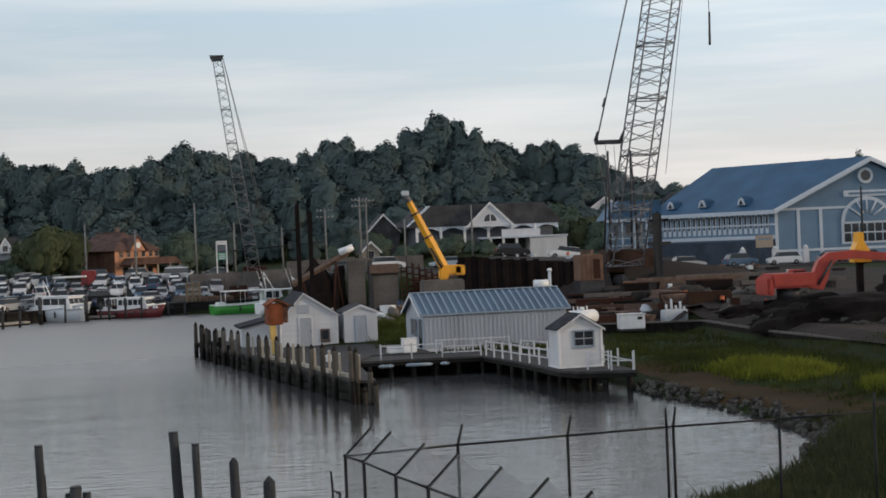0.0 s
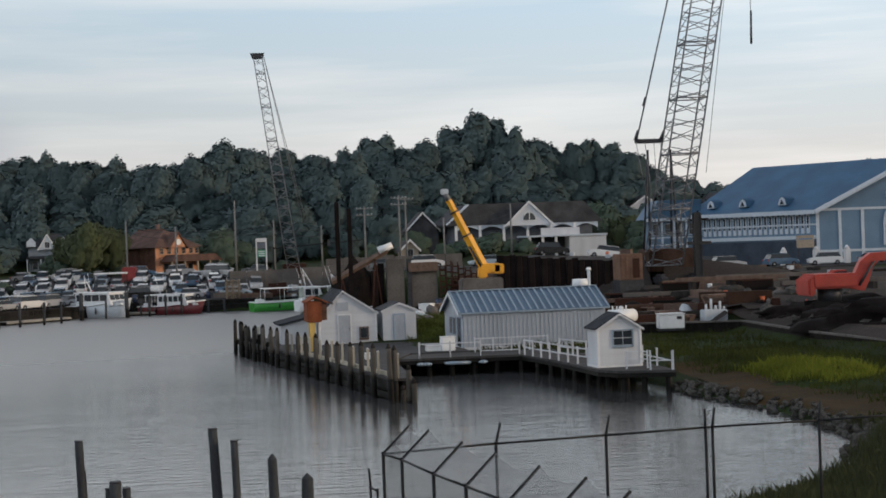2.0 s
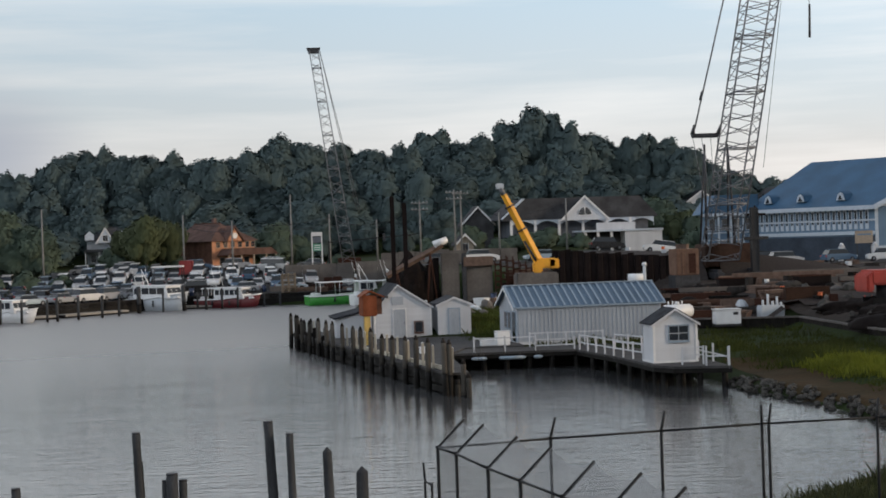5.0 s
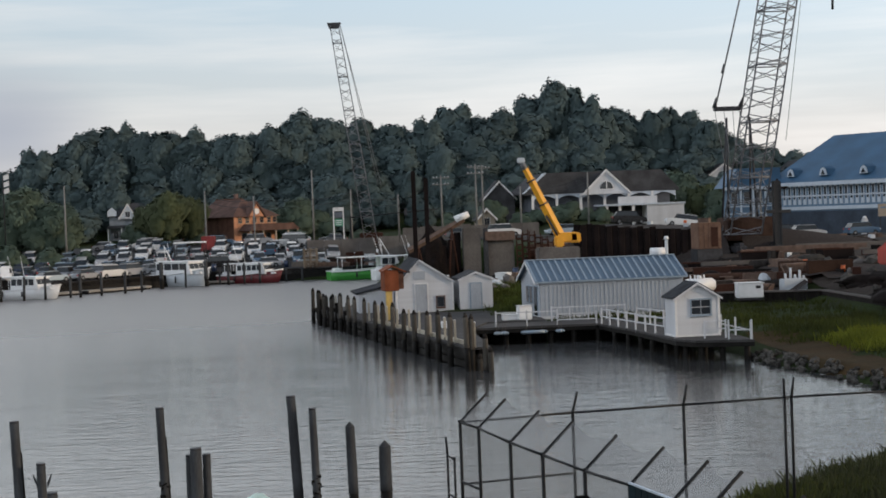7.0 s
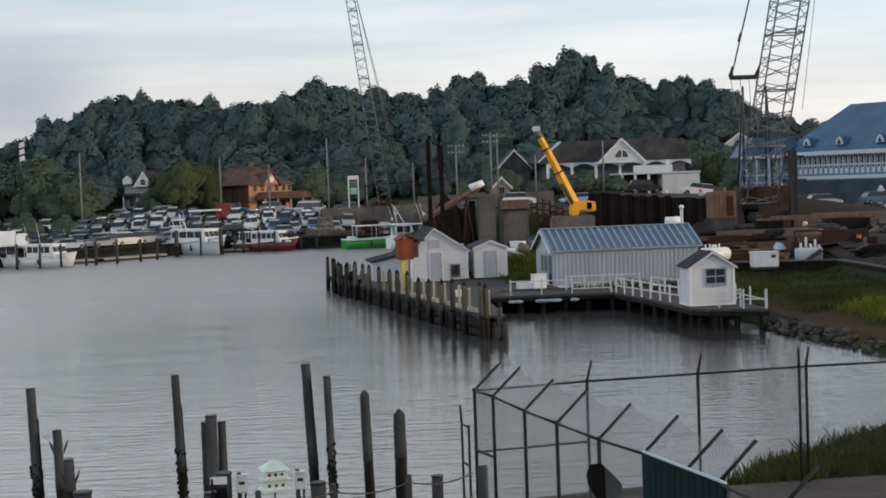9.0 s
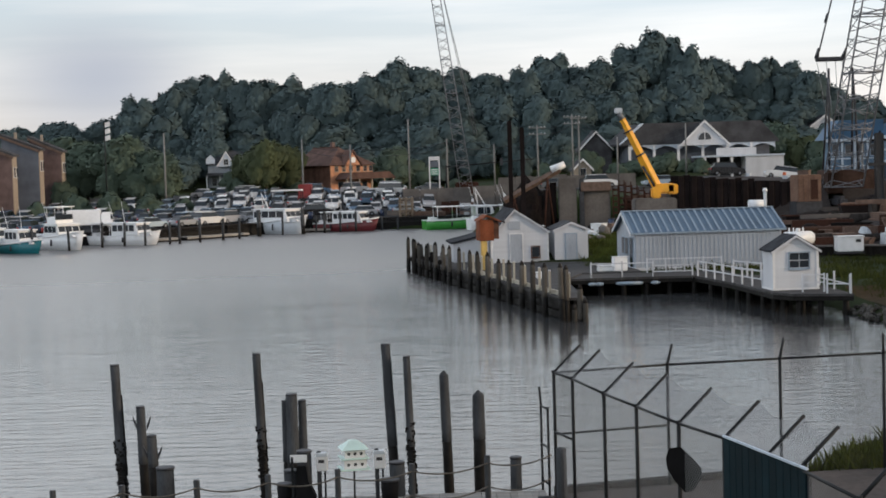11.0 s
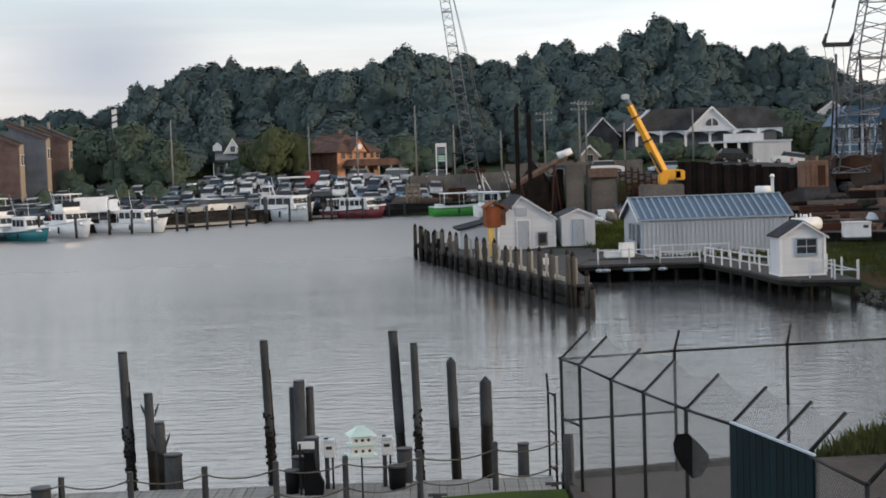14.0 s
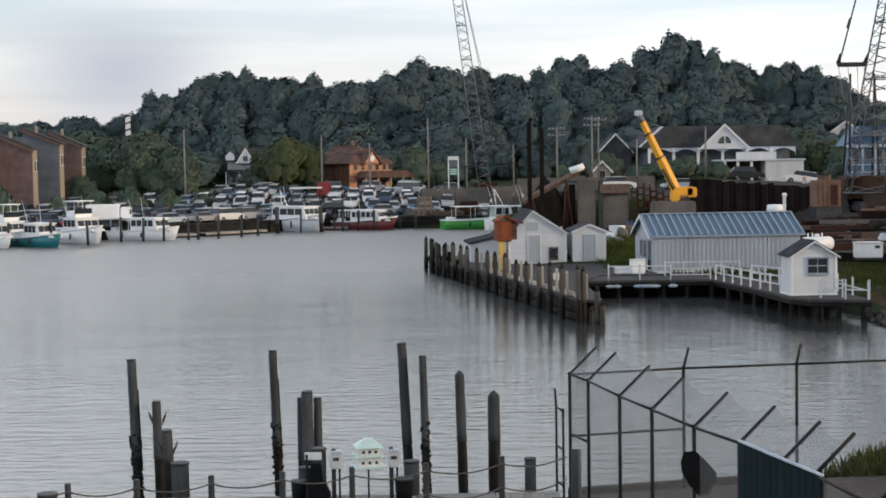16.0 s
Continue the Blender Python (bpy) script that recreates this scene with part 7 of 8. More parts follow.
sheet_wall(23.2, 149.5, 36.3, 149.8, 2.0, (4.7, 3.6))
sheet_wall(8.9, 148.8, 12.2, 149.4, 2.0, (1.8, 5.0))
sheet_wall(36.4, 150.2, 48, 152, 2.0, (2.0, 1.4))


def concrete_block(x, y, z, sx, sy, sz, rz, m_, label, name="concrete_block"):
    c = thing(name, label, name.replace("_", " "), x, y, z, rz)
    part("block", bx(-sx / 2, sx / 2, -sy / 2, sy / 2, 0, sz, bevel=0.05), m_, c)
    return c


concrete_block(13.2, 149.4, 2.0, 1.7, 1.2, 4.75, 0, CONCRETE, "tall grey concrete wall section on the site", "concrete_wall")
concrete_block(16.0, 149.6, 2.0, 2.6, 1.0, 3.4, 0, CONCRETE, "grey concrete wall section on the site", "concrete_wall")
concrete_block(15.9, 149.3, 5.42, 2.9, 1.3, 0.9, 0, PINK_BOARD, "faded pinkish formwork on the concrete wall", "formwork")
concrete_block(14.55, 149.0, 2.0, 0.45, 0.5, 4.7, 0, DARK_STEEL, "black steel column beside the concrete wall", "steel_column")
for i in range(6):
    f = thing("rebar_cage", "rust-red steel cage standing on the site", "steel cage", 17.5 + 0.62 * i, 149 + 0.2 * (i % 2), 2.0, random.uniform(-4, 4), group="red formwork frames")
    h = 3.6 + random.uniform(-0.5, 0.9)
    for x in (0, 0.5):
        part("upright", bx(x, x + 0.1, 0, 0.12, 0, h), RUST, f)
    for k in range(7):
        part("bar", bx(0, 0.6, 0.01, 0.1, h * k / 7 + 0.1, h * k / 7 + 0.24), RUST, f)
for i, (x, z, w, m_) in enumerate(((20.6, 4.3, 3.9, PINK_BOARD), (20.6, 3.68, 4.0, TIMBER), (20.6, 2.0, 4.4, TIMBER))):
    b = thing("timber_stack", "stack of brown timbers beside the yellow crane", "timber", x, 150.2, z if z > 2.1 else 2.0, random.uniform(-2, 2), group="timber stacks")
    hh = 0.62 if i < 2 else 1.68
    for k in range(3):
        part("beam", bx(-w / 2 + random.uniform(-0.3, 0.2), w / 2 + random.uniform(-0.2, 0.3), -0.5, 0.5, hh * k / 3 + 0.01, hh * (k + 1) / 3, bevel=0.03), m_, b)


def conveyor():
    c = thing("conveyor", "long pale conveyor chute sloping up to a white hood", "conveyor", 7.0, 147.5, 2.0)
    part("belt", rod((0, 0, 2.8), (5.4, 0.5, 5.6), 0.3, 0.3, 4, smooth=False), PINK_BOARD, c)
    part("hood", rod((4.6, 0.5, 5.55), (5.9, 0.5, 6.1), 0.42, 0.3, 10), GEL, c, "white hood")
    for x, z in ((1.0, 3.1), (4.2, 4.8)):
        part("leg", rod((x - 0.4, 0, 0), (x, 0.2, z), 0.08, 0.08, 6), RUST, c)
        part("leg", rod((x + 0.6, 0.6, 0), (x, 0.2, z), 0.08, 0.08, 6), RUST, c)


conveyor()
for x, top in ((7.3, 12.5), (8.4, 11.7)):
    p = thing("steel_pile", "tall dark rusty steel pile standing upright on the site", "pile", x, 140, land(x, 140) - 0.3, group="standing steel piles")
    part("shaft", bx(-0.16, 0.16, -0.16, 0.16, 0, top - 1.8, bevel=0.02), SHEETPILE, p)
    part("flange", bx(-0.2, 0.2, -0.2, -0.17, 0, top - 1.9), SHEETPILE, p)


def lump(name, x, y, z, sx, sy, sz, m_, label, category, seed, n=4, group=""):
    """A heap with an uneven skin."""
    bm = bmesh.new()
    bmesh.ops.create_icosphere(bm, subdivisions=n, radius=1.0)
    for v in bm.verts:
        d = 1 + 0.28 * noise.noise(v.co * 1.6 + Vector((seed, 0, 0))) + 0.2 * noise.noise(v.co * 4 + Vector((seed, 3, 0))) + 0.14 * noise.noise(v.co * 11 + Vector((seed, 5, 0)))
        v.co = Vector((v.co.x * sx * d, v.co.y * sy * d, max(-0.2, v.co.z) * sz * d))
    for f in bm.faces:
        f.smooth = n > 2
    ob = part(name, bm, m_)
    ob.matrix_basis = pose(x, y, z)
    return tagged(ob, label, category, group)


lump("earth_mound", 9.6, 150.5, 2.0, 2.6, 2.2, 4.2, EARTH, "dark earth mound against the sheet piles", "mound", 1)
lump("earth_mound", 43.5, 94, 2.0, 9, 5, 1.9, EARTH, "dark earth mound behind the bulkhead", "mound", 2)
lump("earth_mound", 40.5, 104.5, 2.0, 6, 3, 1.4, EARTH, "dark earth mound behind the bulkhead", "mound", 3)
lump("earth_mound", 48.5, 100, 2.0, 5, 4, 3.0, EARTH, "dark earth mound beside the excavator", "mound", 4)

# container, logs, pipes, machines
ct = thing("site_container", "weathered tan site container with ribbed sides", "container", 33.8, 142.5, 2.0, 4)
part("body", bx(0, 2.2, 0, 2.4, 2.0, 4.45, bevel=0.05), TAN_STEEL, ct)
for i in range(5):
    part("rib", bx(0.12 + 0.44 * i, 0.24 + 0.44 * i, -0.06, 0.02, 2.1, 4.35), TAN_STEEL, ct)
part("door", bx(1.2, 1.85, -0.08, -0.05, 2.2, 4.0, bevel=0.01), RUST, ct, "rusty brown door")
part("skid", bx(-0.1, 2.3, 0.1, 2.3, 0, 2.0), DARK_STEEL, ct, "dark steel underframe")


def hopper(x, y, z, w, h, rz, lid):
    """An open steel trough with a thick rim, standing among the timbers."""
    t = thing("steel_trough", "dark rusty steel trough standing among the salvaged timbers", "trough", x, y, z, rz, group="steel troughs on the site")
    part("front", prism([(-w / 2 + 0.25, 0), (w / 2 - 0.25, 0), (w / 2, h), (-w / 2, h)], "y", -0.7, -0.62), SHEETPILE, t)
    part("back", prism([(-w / 2 + 0.25, 0), (w / 2 - 0.25, 0), (w / 2, h), (-w / 2, h)], "y", 0.62, 0.7), SHEETPILE, t)
    for s_ in (-1, 1):
        part("side", prism([(s_ * (w / 2 - 0.3), 0), (s_ * (w / 2 - 0.22), 0), (s_ * w / 2, h), (s_ * (w / 2 - 0.08), h)], "y", -0.62, 0.62), SHEETPILE, t)
        part("rim", bx(-w / 2 - 0.05, w / 2 + 0.05, s_ * 0.7 - 0.06, s_ * 0.7 + 0.06, h, h + 0.1, bevel=0.02), RUST, t, "rusty rim")
    part("floor", bx(-w / 2 + 0.3, w / 2 - 0.3, -0.6, 0.6, 0.02, 0.1), SHEETPILE, t)
    if lid:
        for k in range(4):
            part("plank", bx(-w / 2 + 0.12 * k, w / 2 + 0.25 - 0.1 * k, -0.75 + 0.38 * k, -0.42 + 0.38 * k, h + 0.1, h + 0.22, bevel=0.02), TAN_STEEL, t, "pale tan plank")


hopper(30.6, 127.4, land(30.6, 127.4), 3.2, 1.25, 3, False)
hopper(34.7, 125.5, land(34.7, 125.5), 3.1, 1.35, -4, True)
hopper(39.6, 121.0, land(39.6, 121.0), 2.6, 1.1, 6, False)
lump("rubble_heap", 32.7, 126.2, land(32.7, 126.2), 0.85, 0.7, 1.5, TAN_STEEL, "tan heap of broken fill between the troughs", "heap", 41, 3)
lump("rubble_heap", 31.4, 121.5, land(31.4, 121.5), 1.5, 0.8, 0.8, PINK_BOARD, "faded reddish heap of broken fill on the site", "heap", 42, 3)
lump("rubble_heap", 36.9, 118.5, land(36.9, 118.5), 1.2, 0.8, 0.9, ROCK, "grey heap of broken stone on the site", "heap", 43, 3)
lump("rubble_heap", 29.4, 119.5, land(29.4, 119.5), 1.4, 0.9, 0.9, EARTH, "dark heap of earth on the site", "heap", 44, 3)
rl = random.Random(11)
for i in range(34):
    x, y = rl.uniform(26, 37), rl.uniform(112, 124)
    L = rl.uniform(2, 5)
    lg = thing("log", rl.choice(("brown timber log lying on the site", "dark salvaged timber baulk on the site")), "log", x, y, land(x, y) + 0.02, rl.uniform(-25, 25), group="salvaged timbers on the site")
    r = rl.uniform(0.16, 0.42)
    zz = r + (0.5 if i % 3 == 0 else 0)
    if i % 2:
        part("baulk", bx(-L / 2, L / 2, -r, r, 0, zz + r, bevel=0.03), rl.choice((TIMBER, WHARF, RUST, PINK_BOARD)), lg)
    else:
        part("baulk", rod((-L / 2, 0, r), (L / 2, 0, r), r, r * 0.95, 10), rl.choice((TIMBER, WHARF, RUST)), lg)
for i, (x, y, L, rz) in enumerate(((33, 124, 7, 4), (38, 122, 9, -3), (42, 126, 8, 2), (30, 126, 6, -6), (46, 120, 9, 3), (40, 131, 10, 0), (47, 133, 8, 4))):
    p = thing("steel_beam", "long pale steel beam lying on timber bearers", "beam", x, y, land(x, y) + 0.05, rz, group="steel beams on the site")
    z = 1.1 if i < 3 else 0.6
    part("web", bx(-L / 2, L / 2, -0.15, 0.15, z, z + 0.34, bevel=0.02), PINK_BOARD if i % 2 else CONCRETE, p)
    for s in (-1, 1):
        part("bearer", bx(s * L * 0.35 - 0.2, s * L * 0.35 + 0.2, -0.6, 0.6, 0, z), WHARF, p)


def generator(x, y, z, rz):
    g = thing("generator", "small white site generator on skids at the marsh edge", "generator", x, y, z, rz)
    part("case", bx(-0.9, 0.9, -0.6, 0.6, 0.15, 1.15, bevel=0.05), GEL, g)
    part("lid", bx(-0.95, 0.95, -0.65, 0.65, 1.15, 1.22, bevel=0.02), WHITE_TRIM, g)
    part("grille", bx(0.35, 0.7, -0.62, -0.59, 0.8, 1.0), DARK, g, "dark grille")
    for y_ in (-0.45, 0.45):
        part("skid", bx(-0.95, 0.95, y_ - 0.06, y_ + 0.06, 0, 0.15), DARK_STEEL, g)


generator(29.0, 107.6, 1.35, -3)
wm = thing("pump_unit", "white pump unit with pipes and valves on the site", "pump", 33.3, 111.3, land(33.3, 111.3) + 0.02, 5)
part("body", bx(-0.9, 0.9, -0.5, 0.5, 0.1, 1.1, bevel=0.06), GEL_GREY, wm)
for x, h in ((-0.6, 1.5), (-0.2, 1.9), (0.15, 1.4), (0.5, 1.7), (0.8, 1.3)):
    part("valve", rod((x, 0, 1.0), (x, 0, h), 0.11, 0.09, 8), GEL_GREY, wm)
for x in (-0.7, 0.7):
    part("foot", bx(x - 0.15, x + 0.15, -0.5, 0.5, 0, 0.12), DARK_STEEL, wm)
lump("white_bag", 32.0, 114.4, land(32, 114.4), 0.55, 0.5, 1.05, GEL_GREY, "white bulk bag standing on the site", "bag", 9, 2)
lump("white_bag", 10.5, 128, land(10.5, 128), 0.9, 0.6, 0.7, GEL, "white bulk bag behind the sheds", "bag", 10, 2)
lump("white_bag", 12.3, 128.5, land(12.3, 128), 0.8, 0.6, 0.7, GEL, "white bulk bag behind the sheds", "bag", 12, 2)
for x, y in ((40, 125), (43, 118), (39.2, 108), (46, 140)):
    k = thing("traffic_cone", "small orange traffic cone on the site", "cone", x, y, land(x, y) + 0.1, group="traffic cones")
    part("cone", rod((0, 0, 0.04), (0, 0, 0.9), 0.2, 0.05, 12), ORANGE_RED, k)
    part("foot", bx(-0.25, 0.25, -0.25, 0.25, 0, 0.05, bevel=0.01), ORANGE_RED, k)


def excavator():
    e = thing("excavator", "orange-red tracked excavator with its arm raised over rubble", "excavator", 39.0, 101, 2.35, 0)
    part("house", bx(-1.9, 1.3, -0.2, 2.4, 1.75, 2.75, bevel=0.15), ORANGE_RED, e)
    part("counterweight", bx(-2.2, -1.7, -0.2, 2.4, 1.3, 2.5, bevel=0.12), ORANGE_RED, e)
    cab = part("cab", bx(0.1, 1.2, 1.3, 2.4, 2.4, 2.95, bevel=0.12), ORANGE_RED, e)
    part("window", bx(0.2, 1.1, 1.26, 1.31, 2.6, 2.85), WINDOW_GLASS, cab, "dark glass pane")
    for y in (-0.3, 1.8):
        part("track", bx(-2.1, 2.0, y, y + 0.75, -0.35, 0.9, bevel=0.4), TYRE, e)
    pts = [(0.8, 1.7), (1.15, 2.5), (1.65, 3.5), (2.4, 4.05), (4.4, 4.15), (4.5, 3.55), (2.95, 3.5), (2.5, 3.05), (2.25, 2.2), (1.9, 1.5)]
    part("boom", prism(pts, "y", 0.3, 0.85), ORANGE_RED, e)
    part("stick", prism([(4.2, 4.15), (7.6, 3.75), (8.6, 3.3), (8.5, 2.95), (7.4, 3.25), (4.3, 3.55)], "y", 0.35, 0.8), ORANGE_RED, e)
    part("ram", rod((1.5, 0.2, 1.9), (2.6, 0.2, 3.5), 0.1, 0.08, 8), DARK_STEEL, e)
    part("slew_ring", rod((-0.3, 1.1, 0.8), (-0.3, 1.1, 1.8), 0.8, 0.8, 16), DARK_STEEL, e)
    part("link", prism([(8.2, 3.6), (8.8, 3.3), (7.2, 1.2), (6.6, 1.4)], "y", 0.35, 0.8), ORANGE_RED, e)
    part("bucket", prism([(7.3, 1.3), (6.4, 1.5), (6.0, 0.7), (6.5, 0.1), (7.2, 0.4)], "y", 0.0, 1.1), DARK_STEEL, e)
    y2 = thing("yellow_hammer", "yellow hydraulic breaker standing beside the excavator", "breaker", 44.3, 103, 2.1)
    part("body", prism([(-0.55, 3.5), (0.75, 3.5), (0.6, 4.4), (0.25, 4.9), (0.2, 5.6), (-0.2, 5.6), (-0.25, 4.9), (-0.5, 4.4)], "y", -0.4, 0.4), YELLOW, y2)
    part("stand", bx(-0.2, 0.2, -0.2, 0.2, 0, 3.5), SHEETPILE, y2)


excavator()

# ---- bulkhead, marsh, rocks ----
bh = thing("marsh_bulkhead", "low dark timber bulkhead with a pale capping above the marsh", "bulkhead", kind="structure")
bpts = [(27.0, 109.5), (34.2, 107.5), (34.0, 92), (35.2, 80), (37.5, 70), (42, 58)]
for (ax, ay), (bx_, by) in zip(bpts[:-1], bpts[1:]):
    d = Vector((bx_ - ax, by - ay)).normalized()
    nrm = Vector((-d.y, d.x)) * 0.3
    part("wall", prism([(ax, ay), (bx_, by), (bx_ + nrm.x, by + nrm.y), (ax + nrm.x, ay + nrm.y)], "z", 0.5, 1.75), WHARF, bh)
    part("capping", prism([(ax - nrm.x * 0.3, ay - nrm.y * 0.3), (bx_ - nrm.x * 0.3, by - nrm.y * 0.3), (bx_ + nrm.x * 1.2, by + nrm.y * 1.2), (ax + nrm.x * 1.2, ay + nrm.y * 1.2)], "z", 1.75, 1.86), CONCRETE, bh)


def stone_mesh(seed, n=2):
    bm = bmesh.new()
    bmesh.ops.create_icosphere(bm, subdivisions=n - 1, radius=1.0)
    for v in bm.verts:
        v.co *= 1 + 0.35 * noise.noise(v.co * 1.5 + Vector((seed * 7.3, 0, 0)))
        v.co.z *= 0.7
    return bm


def tuft(bm, x, y, z, h, n, rng, spread=0.35, lean=0.3):
    for _ in range(n):
        a = rng.uniform(0, 6.28)
        px_, py_ = x + rng.gauss(0, spread), y + rng.gauss(0, spread)
        hh = h * rng.uniform(0.55, 1.2)
        w = 0.02 + 0.012 * h
        lx, ly = rng.gauss(0, lean) * hh, rng.gauss(0, lean) * hh
        dx, dy = math.cos(a) * w, math.sin(a) * w
        v = [bm.verts.new(p) for p in ((px_ - dx, py_ - dy, z), (px_ + dx, py_ + dy, z), (px_ + lx * 0.5 + dx * 0.7, py_ + ly * 0.5 + dy * 0.7, z + hh * 0.6), (px_ + lx, py_ + ly, z + hh))]
        bm.faces.new((v[0], v[1], v[2]))
        bm.faces.new((v[0], v[2], v[3]))


def grass_field(name, spots, material, label, count, h, seed, blades=14, spread=0.3):
    rng = random.Random(seed)
    verts = bmesh.new()
    for _ in range(count):
        x0, x1, y0, y1 = spots[rng.randrange(len(spots))]
        x, y = rng.uniform(x0, x1), rng.uniform(y0, y1)
        if shore_distance(x, y) < 0.9:
            continue
        tuft(verts, x, y, ground_height(x, y) - 0.03, h * rng.uniform(0.7, 1.2) * (0.75 + 0.5 * noise.noise(Vector((x * 0.3, y * 0.3, seed)))), blades, rng, spread)
    return tagged(part(name, verts, material), label, "grass", kind="stuff")


grass_field("marsh_grass", [(22.5, 34, 84, 107), (24, 34.5, 80, 92), (26, 36, 62, 80), (30, 38, 60, 75), (14.5, 23, 100, 109), (10.5, 14, 103, 128), (12, 22, 112, 140)], MARSH, "short green marsh grass behind the rocks", 2600, 0.5, 3)
grass_field("bright_marsh_grass", [(25.8, 28.8, 74, 81), (27.2, 29.8, 72, 78), (28.6, 31.2, 63, 67)], MARSH_SUNLIT, "sunlit yellow-green patch of marsh grass", 620, 0.65, 4, 18)
grass_field("shed_lawn", [(11.2, 15.5, 108, 126), (12, 16, 112, 122)], LAWN_BLADES, "fresh green grass between the sheds and the site", 700, 0.35, 8, 14, 0.35)
grass_field("bank_grass", [(9.5, 16, 35.4, 42), (12, 22, 36, 48), (14, 24, 38, 54), (18, 30, 42, 60)], BANK, "tall dark green grass on the near bank", 4200, 0.5, 5, 16, 0.3)
grass_field("verge_grass", [(8.4, 10.5, 35.2, 38.5), (9.5, 13, 36, 41)], MARSH, "olive grass along the water edge by the fence", 500, 0.5, 6, 16, 0.25)


def mud_flat():
    """Bare mud between the stones and the grass, with a ragged edge."""
    bm = bmesh.new()
    step, verts = 0.35, {}
    def inside(x, y):
        edge = 25.6 + 1.4 * noise.noise(Vector((0.0, y * 0.16, 4.0))) + 0.6 * noise.noise(Vector((x * 0.5, y * 0.8, 9.0))) + 1.8 * smooth(74, 66, y)
        return 22.8 < x < edge and 59.5 + 0.8 * noise.noise(Vector((x, 0, 2))) < y < 86
    def vert(i, j):
        if (i, j) not in verts:
            x, y = 21.5 + step * i, 58 + step * j
            verts[i, j] = bm.verts.new((x, y, ground_height(x, y) + 0.035))
        return verts[i, j]
    for i in range(24):
        for j in range(82):
            if inside(21.5 + step * (i + 0.5), 58 + step * (j + 0.5)):
                bm.faces.new((vert(i, j), vert(i + 1, j), vert(i + 1, j + 1), vert(i, j + 1))).smooth = True
    return tagged(part("mud_flat", bm, mat("brown_mud", (0.050, 0.030, 0.012), 0.9, var=0.3, scale=0.5, grain=5, c2=(0.032, 0.024, 0.01), bump=0.7)), "brown muddy flat between rocks and marsh grass", "mud", kind="structure")


mud_flat()


def build_riprap():
    r = thing("riprap", "bank of loose grey stones along the waterline", "riprap", kind="structure")
    protos = []
    for s in range(6):
        ob = part("stone", stone_mesh(s), ROCK, r)
        protos.append(ob)
    line = [Vector(p) for p in ((21.4, 80.2), (21.7, 76), (22.7, 71), (23.15, 66.0), (23.1, 61.5), (22.9, 57.9), (22.0, 55.8), (20.8, 53.6))]
    rng = random.Random(21)
    for i in range(290):
        k = rng.random() * (len(line) - 1)
        a = line[int(k)].lerp(line[int(k) + 1], k % 1)
        off = rng.uniform(-0.25, 1.05)
        s = rng.uniform(0.08, 0.21)
        m = pose(a.x + off, a.y + rng.uniform(-0.3, 0.3), 0.02 + 0.42 * max(0, off + 0.2) / 1.2 + rng.uniform(0, 0.10), rng.uniform(0, 360), rng.uniform(-30, 30), rng.uniform(0, 360)) @ Matrix.Diagonal((s * rng.uniform(0.8, 1.5), s, s, 1))
        if i < 6:
            protos[i].matrix_basis = m
        else:
            again(protos[i % 6], m, r)


build_riprap()
for i in range(40):
    x = 35 + random.uniform(0.3, 6)
    y = 104 - (x - 34) * 3.2 + random.uniform(-3, 3)
    s = random.uniform(0.2, 0.5)
    ob = part("rubble", stone_mesh(i % 5), ROCK)
    ob.matrix_basis = pose(x, y, land(x, y) + s * 0.3, random.uniform(0, 90), 0, random.uniform(0, 360)) @ Matrix.Diagonal((s * 1.4, s, s, 1))
    tagged(ob, "lump of broken concrete rubble above the bulkhead", "rubble", "rubble behind the bulkhead")


# ---- poles, wires, signs ----
def utility_pole(x, y, top, arms=1, m_=None):
    p = thing("utility_pole", "tall grey utility pole with crossarms and insulators", "utility pole", x, y, land(x, y) - 0.2, group="utility poles along the road")
    h = top - land(x, y) + 0.2
    part("shaft", rod((0, 0, 0), (0, 0, h), 0.17, 0.11, 10), m_ or POLE, p)
    for a in range(arms):
        z = h - 0.5 - 1.0 * a
        arm = part("crossarm", bx(-1.3, 1.3, -0.07, 0.07, z, z + 0.14), m_ or POLE, p)
        for xx in (-1.15, -0.6, 0.6, 1.15):
            part("insulator", rod((xx, 0, z + 0.14), (xx, 0, z + 0.32), 0.05, 0.04, 6), GEL_GREY, arm)
    return p


POLES = [(-40, 236, 14.5, 0), (-19.5, 240, 13.1, 0), (-12, 238, 12, 0), (2.8, 240, 12.5, 0), (10.2, 243, 11.5, 0), (16.8, 240, 14.2, 2), (22.2, 240, 15.7, 2), (23.3, 241, 15.5, 1), (29.1, 240, 12, 0), (39.7, 240, 13.8, 0), (-3.2, 250, 16, 0), (60, 215, 12, 1)]
for x, y, t_, a in POLES:
    utility_pole(x, y, t_, a)
dp = utility_pole(49.4, 170, 10.7, 0, SHEETPILE)
part("crossarm", bx(-1.2, 1.2, -0.1, 0.1, 5.2, 5.45), SHEETPILE, dp)
for (ax, ay, az, _), (cx, cy, cz, _2) in zip(POLES[1:9], POLES[2:10]):
    for dz in (0.6, 1.5):
        pts = [(ax + (cx - ax) * k / 8, ay + (cy - ay) * k / 8, az - dz + (cz - az) * k / 8 - 0.6 * 4 * (k / 8) * (1 - k / 8)) for k in range(9)]
        tagged(part("overhead_wire", tube(pts, 0.03, n=4), DARK_STEEL), "thin dark overhead wire between poles", "wire", group="overhead wires")
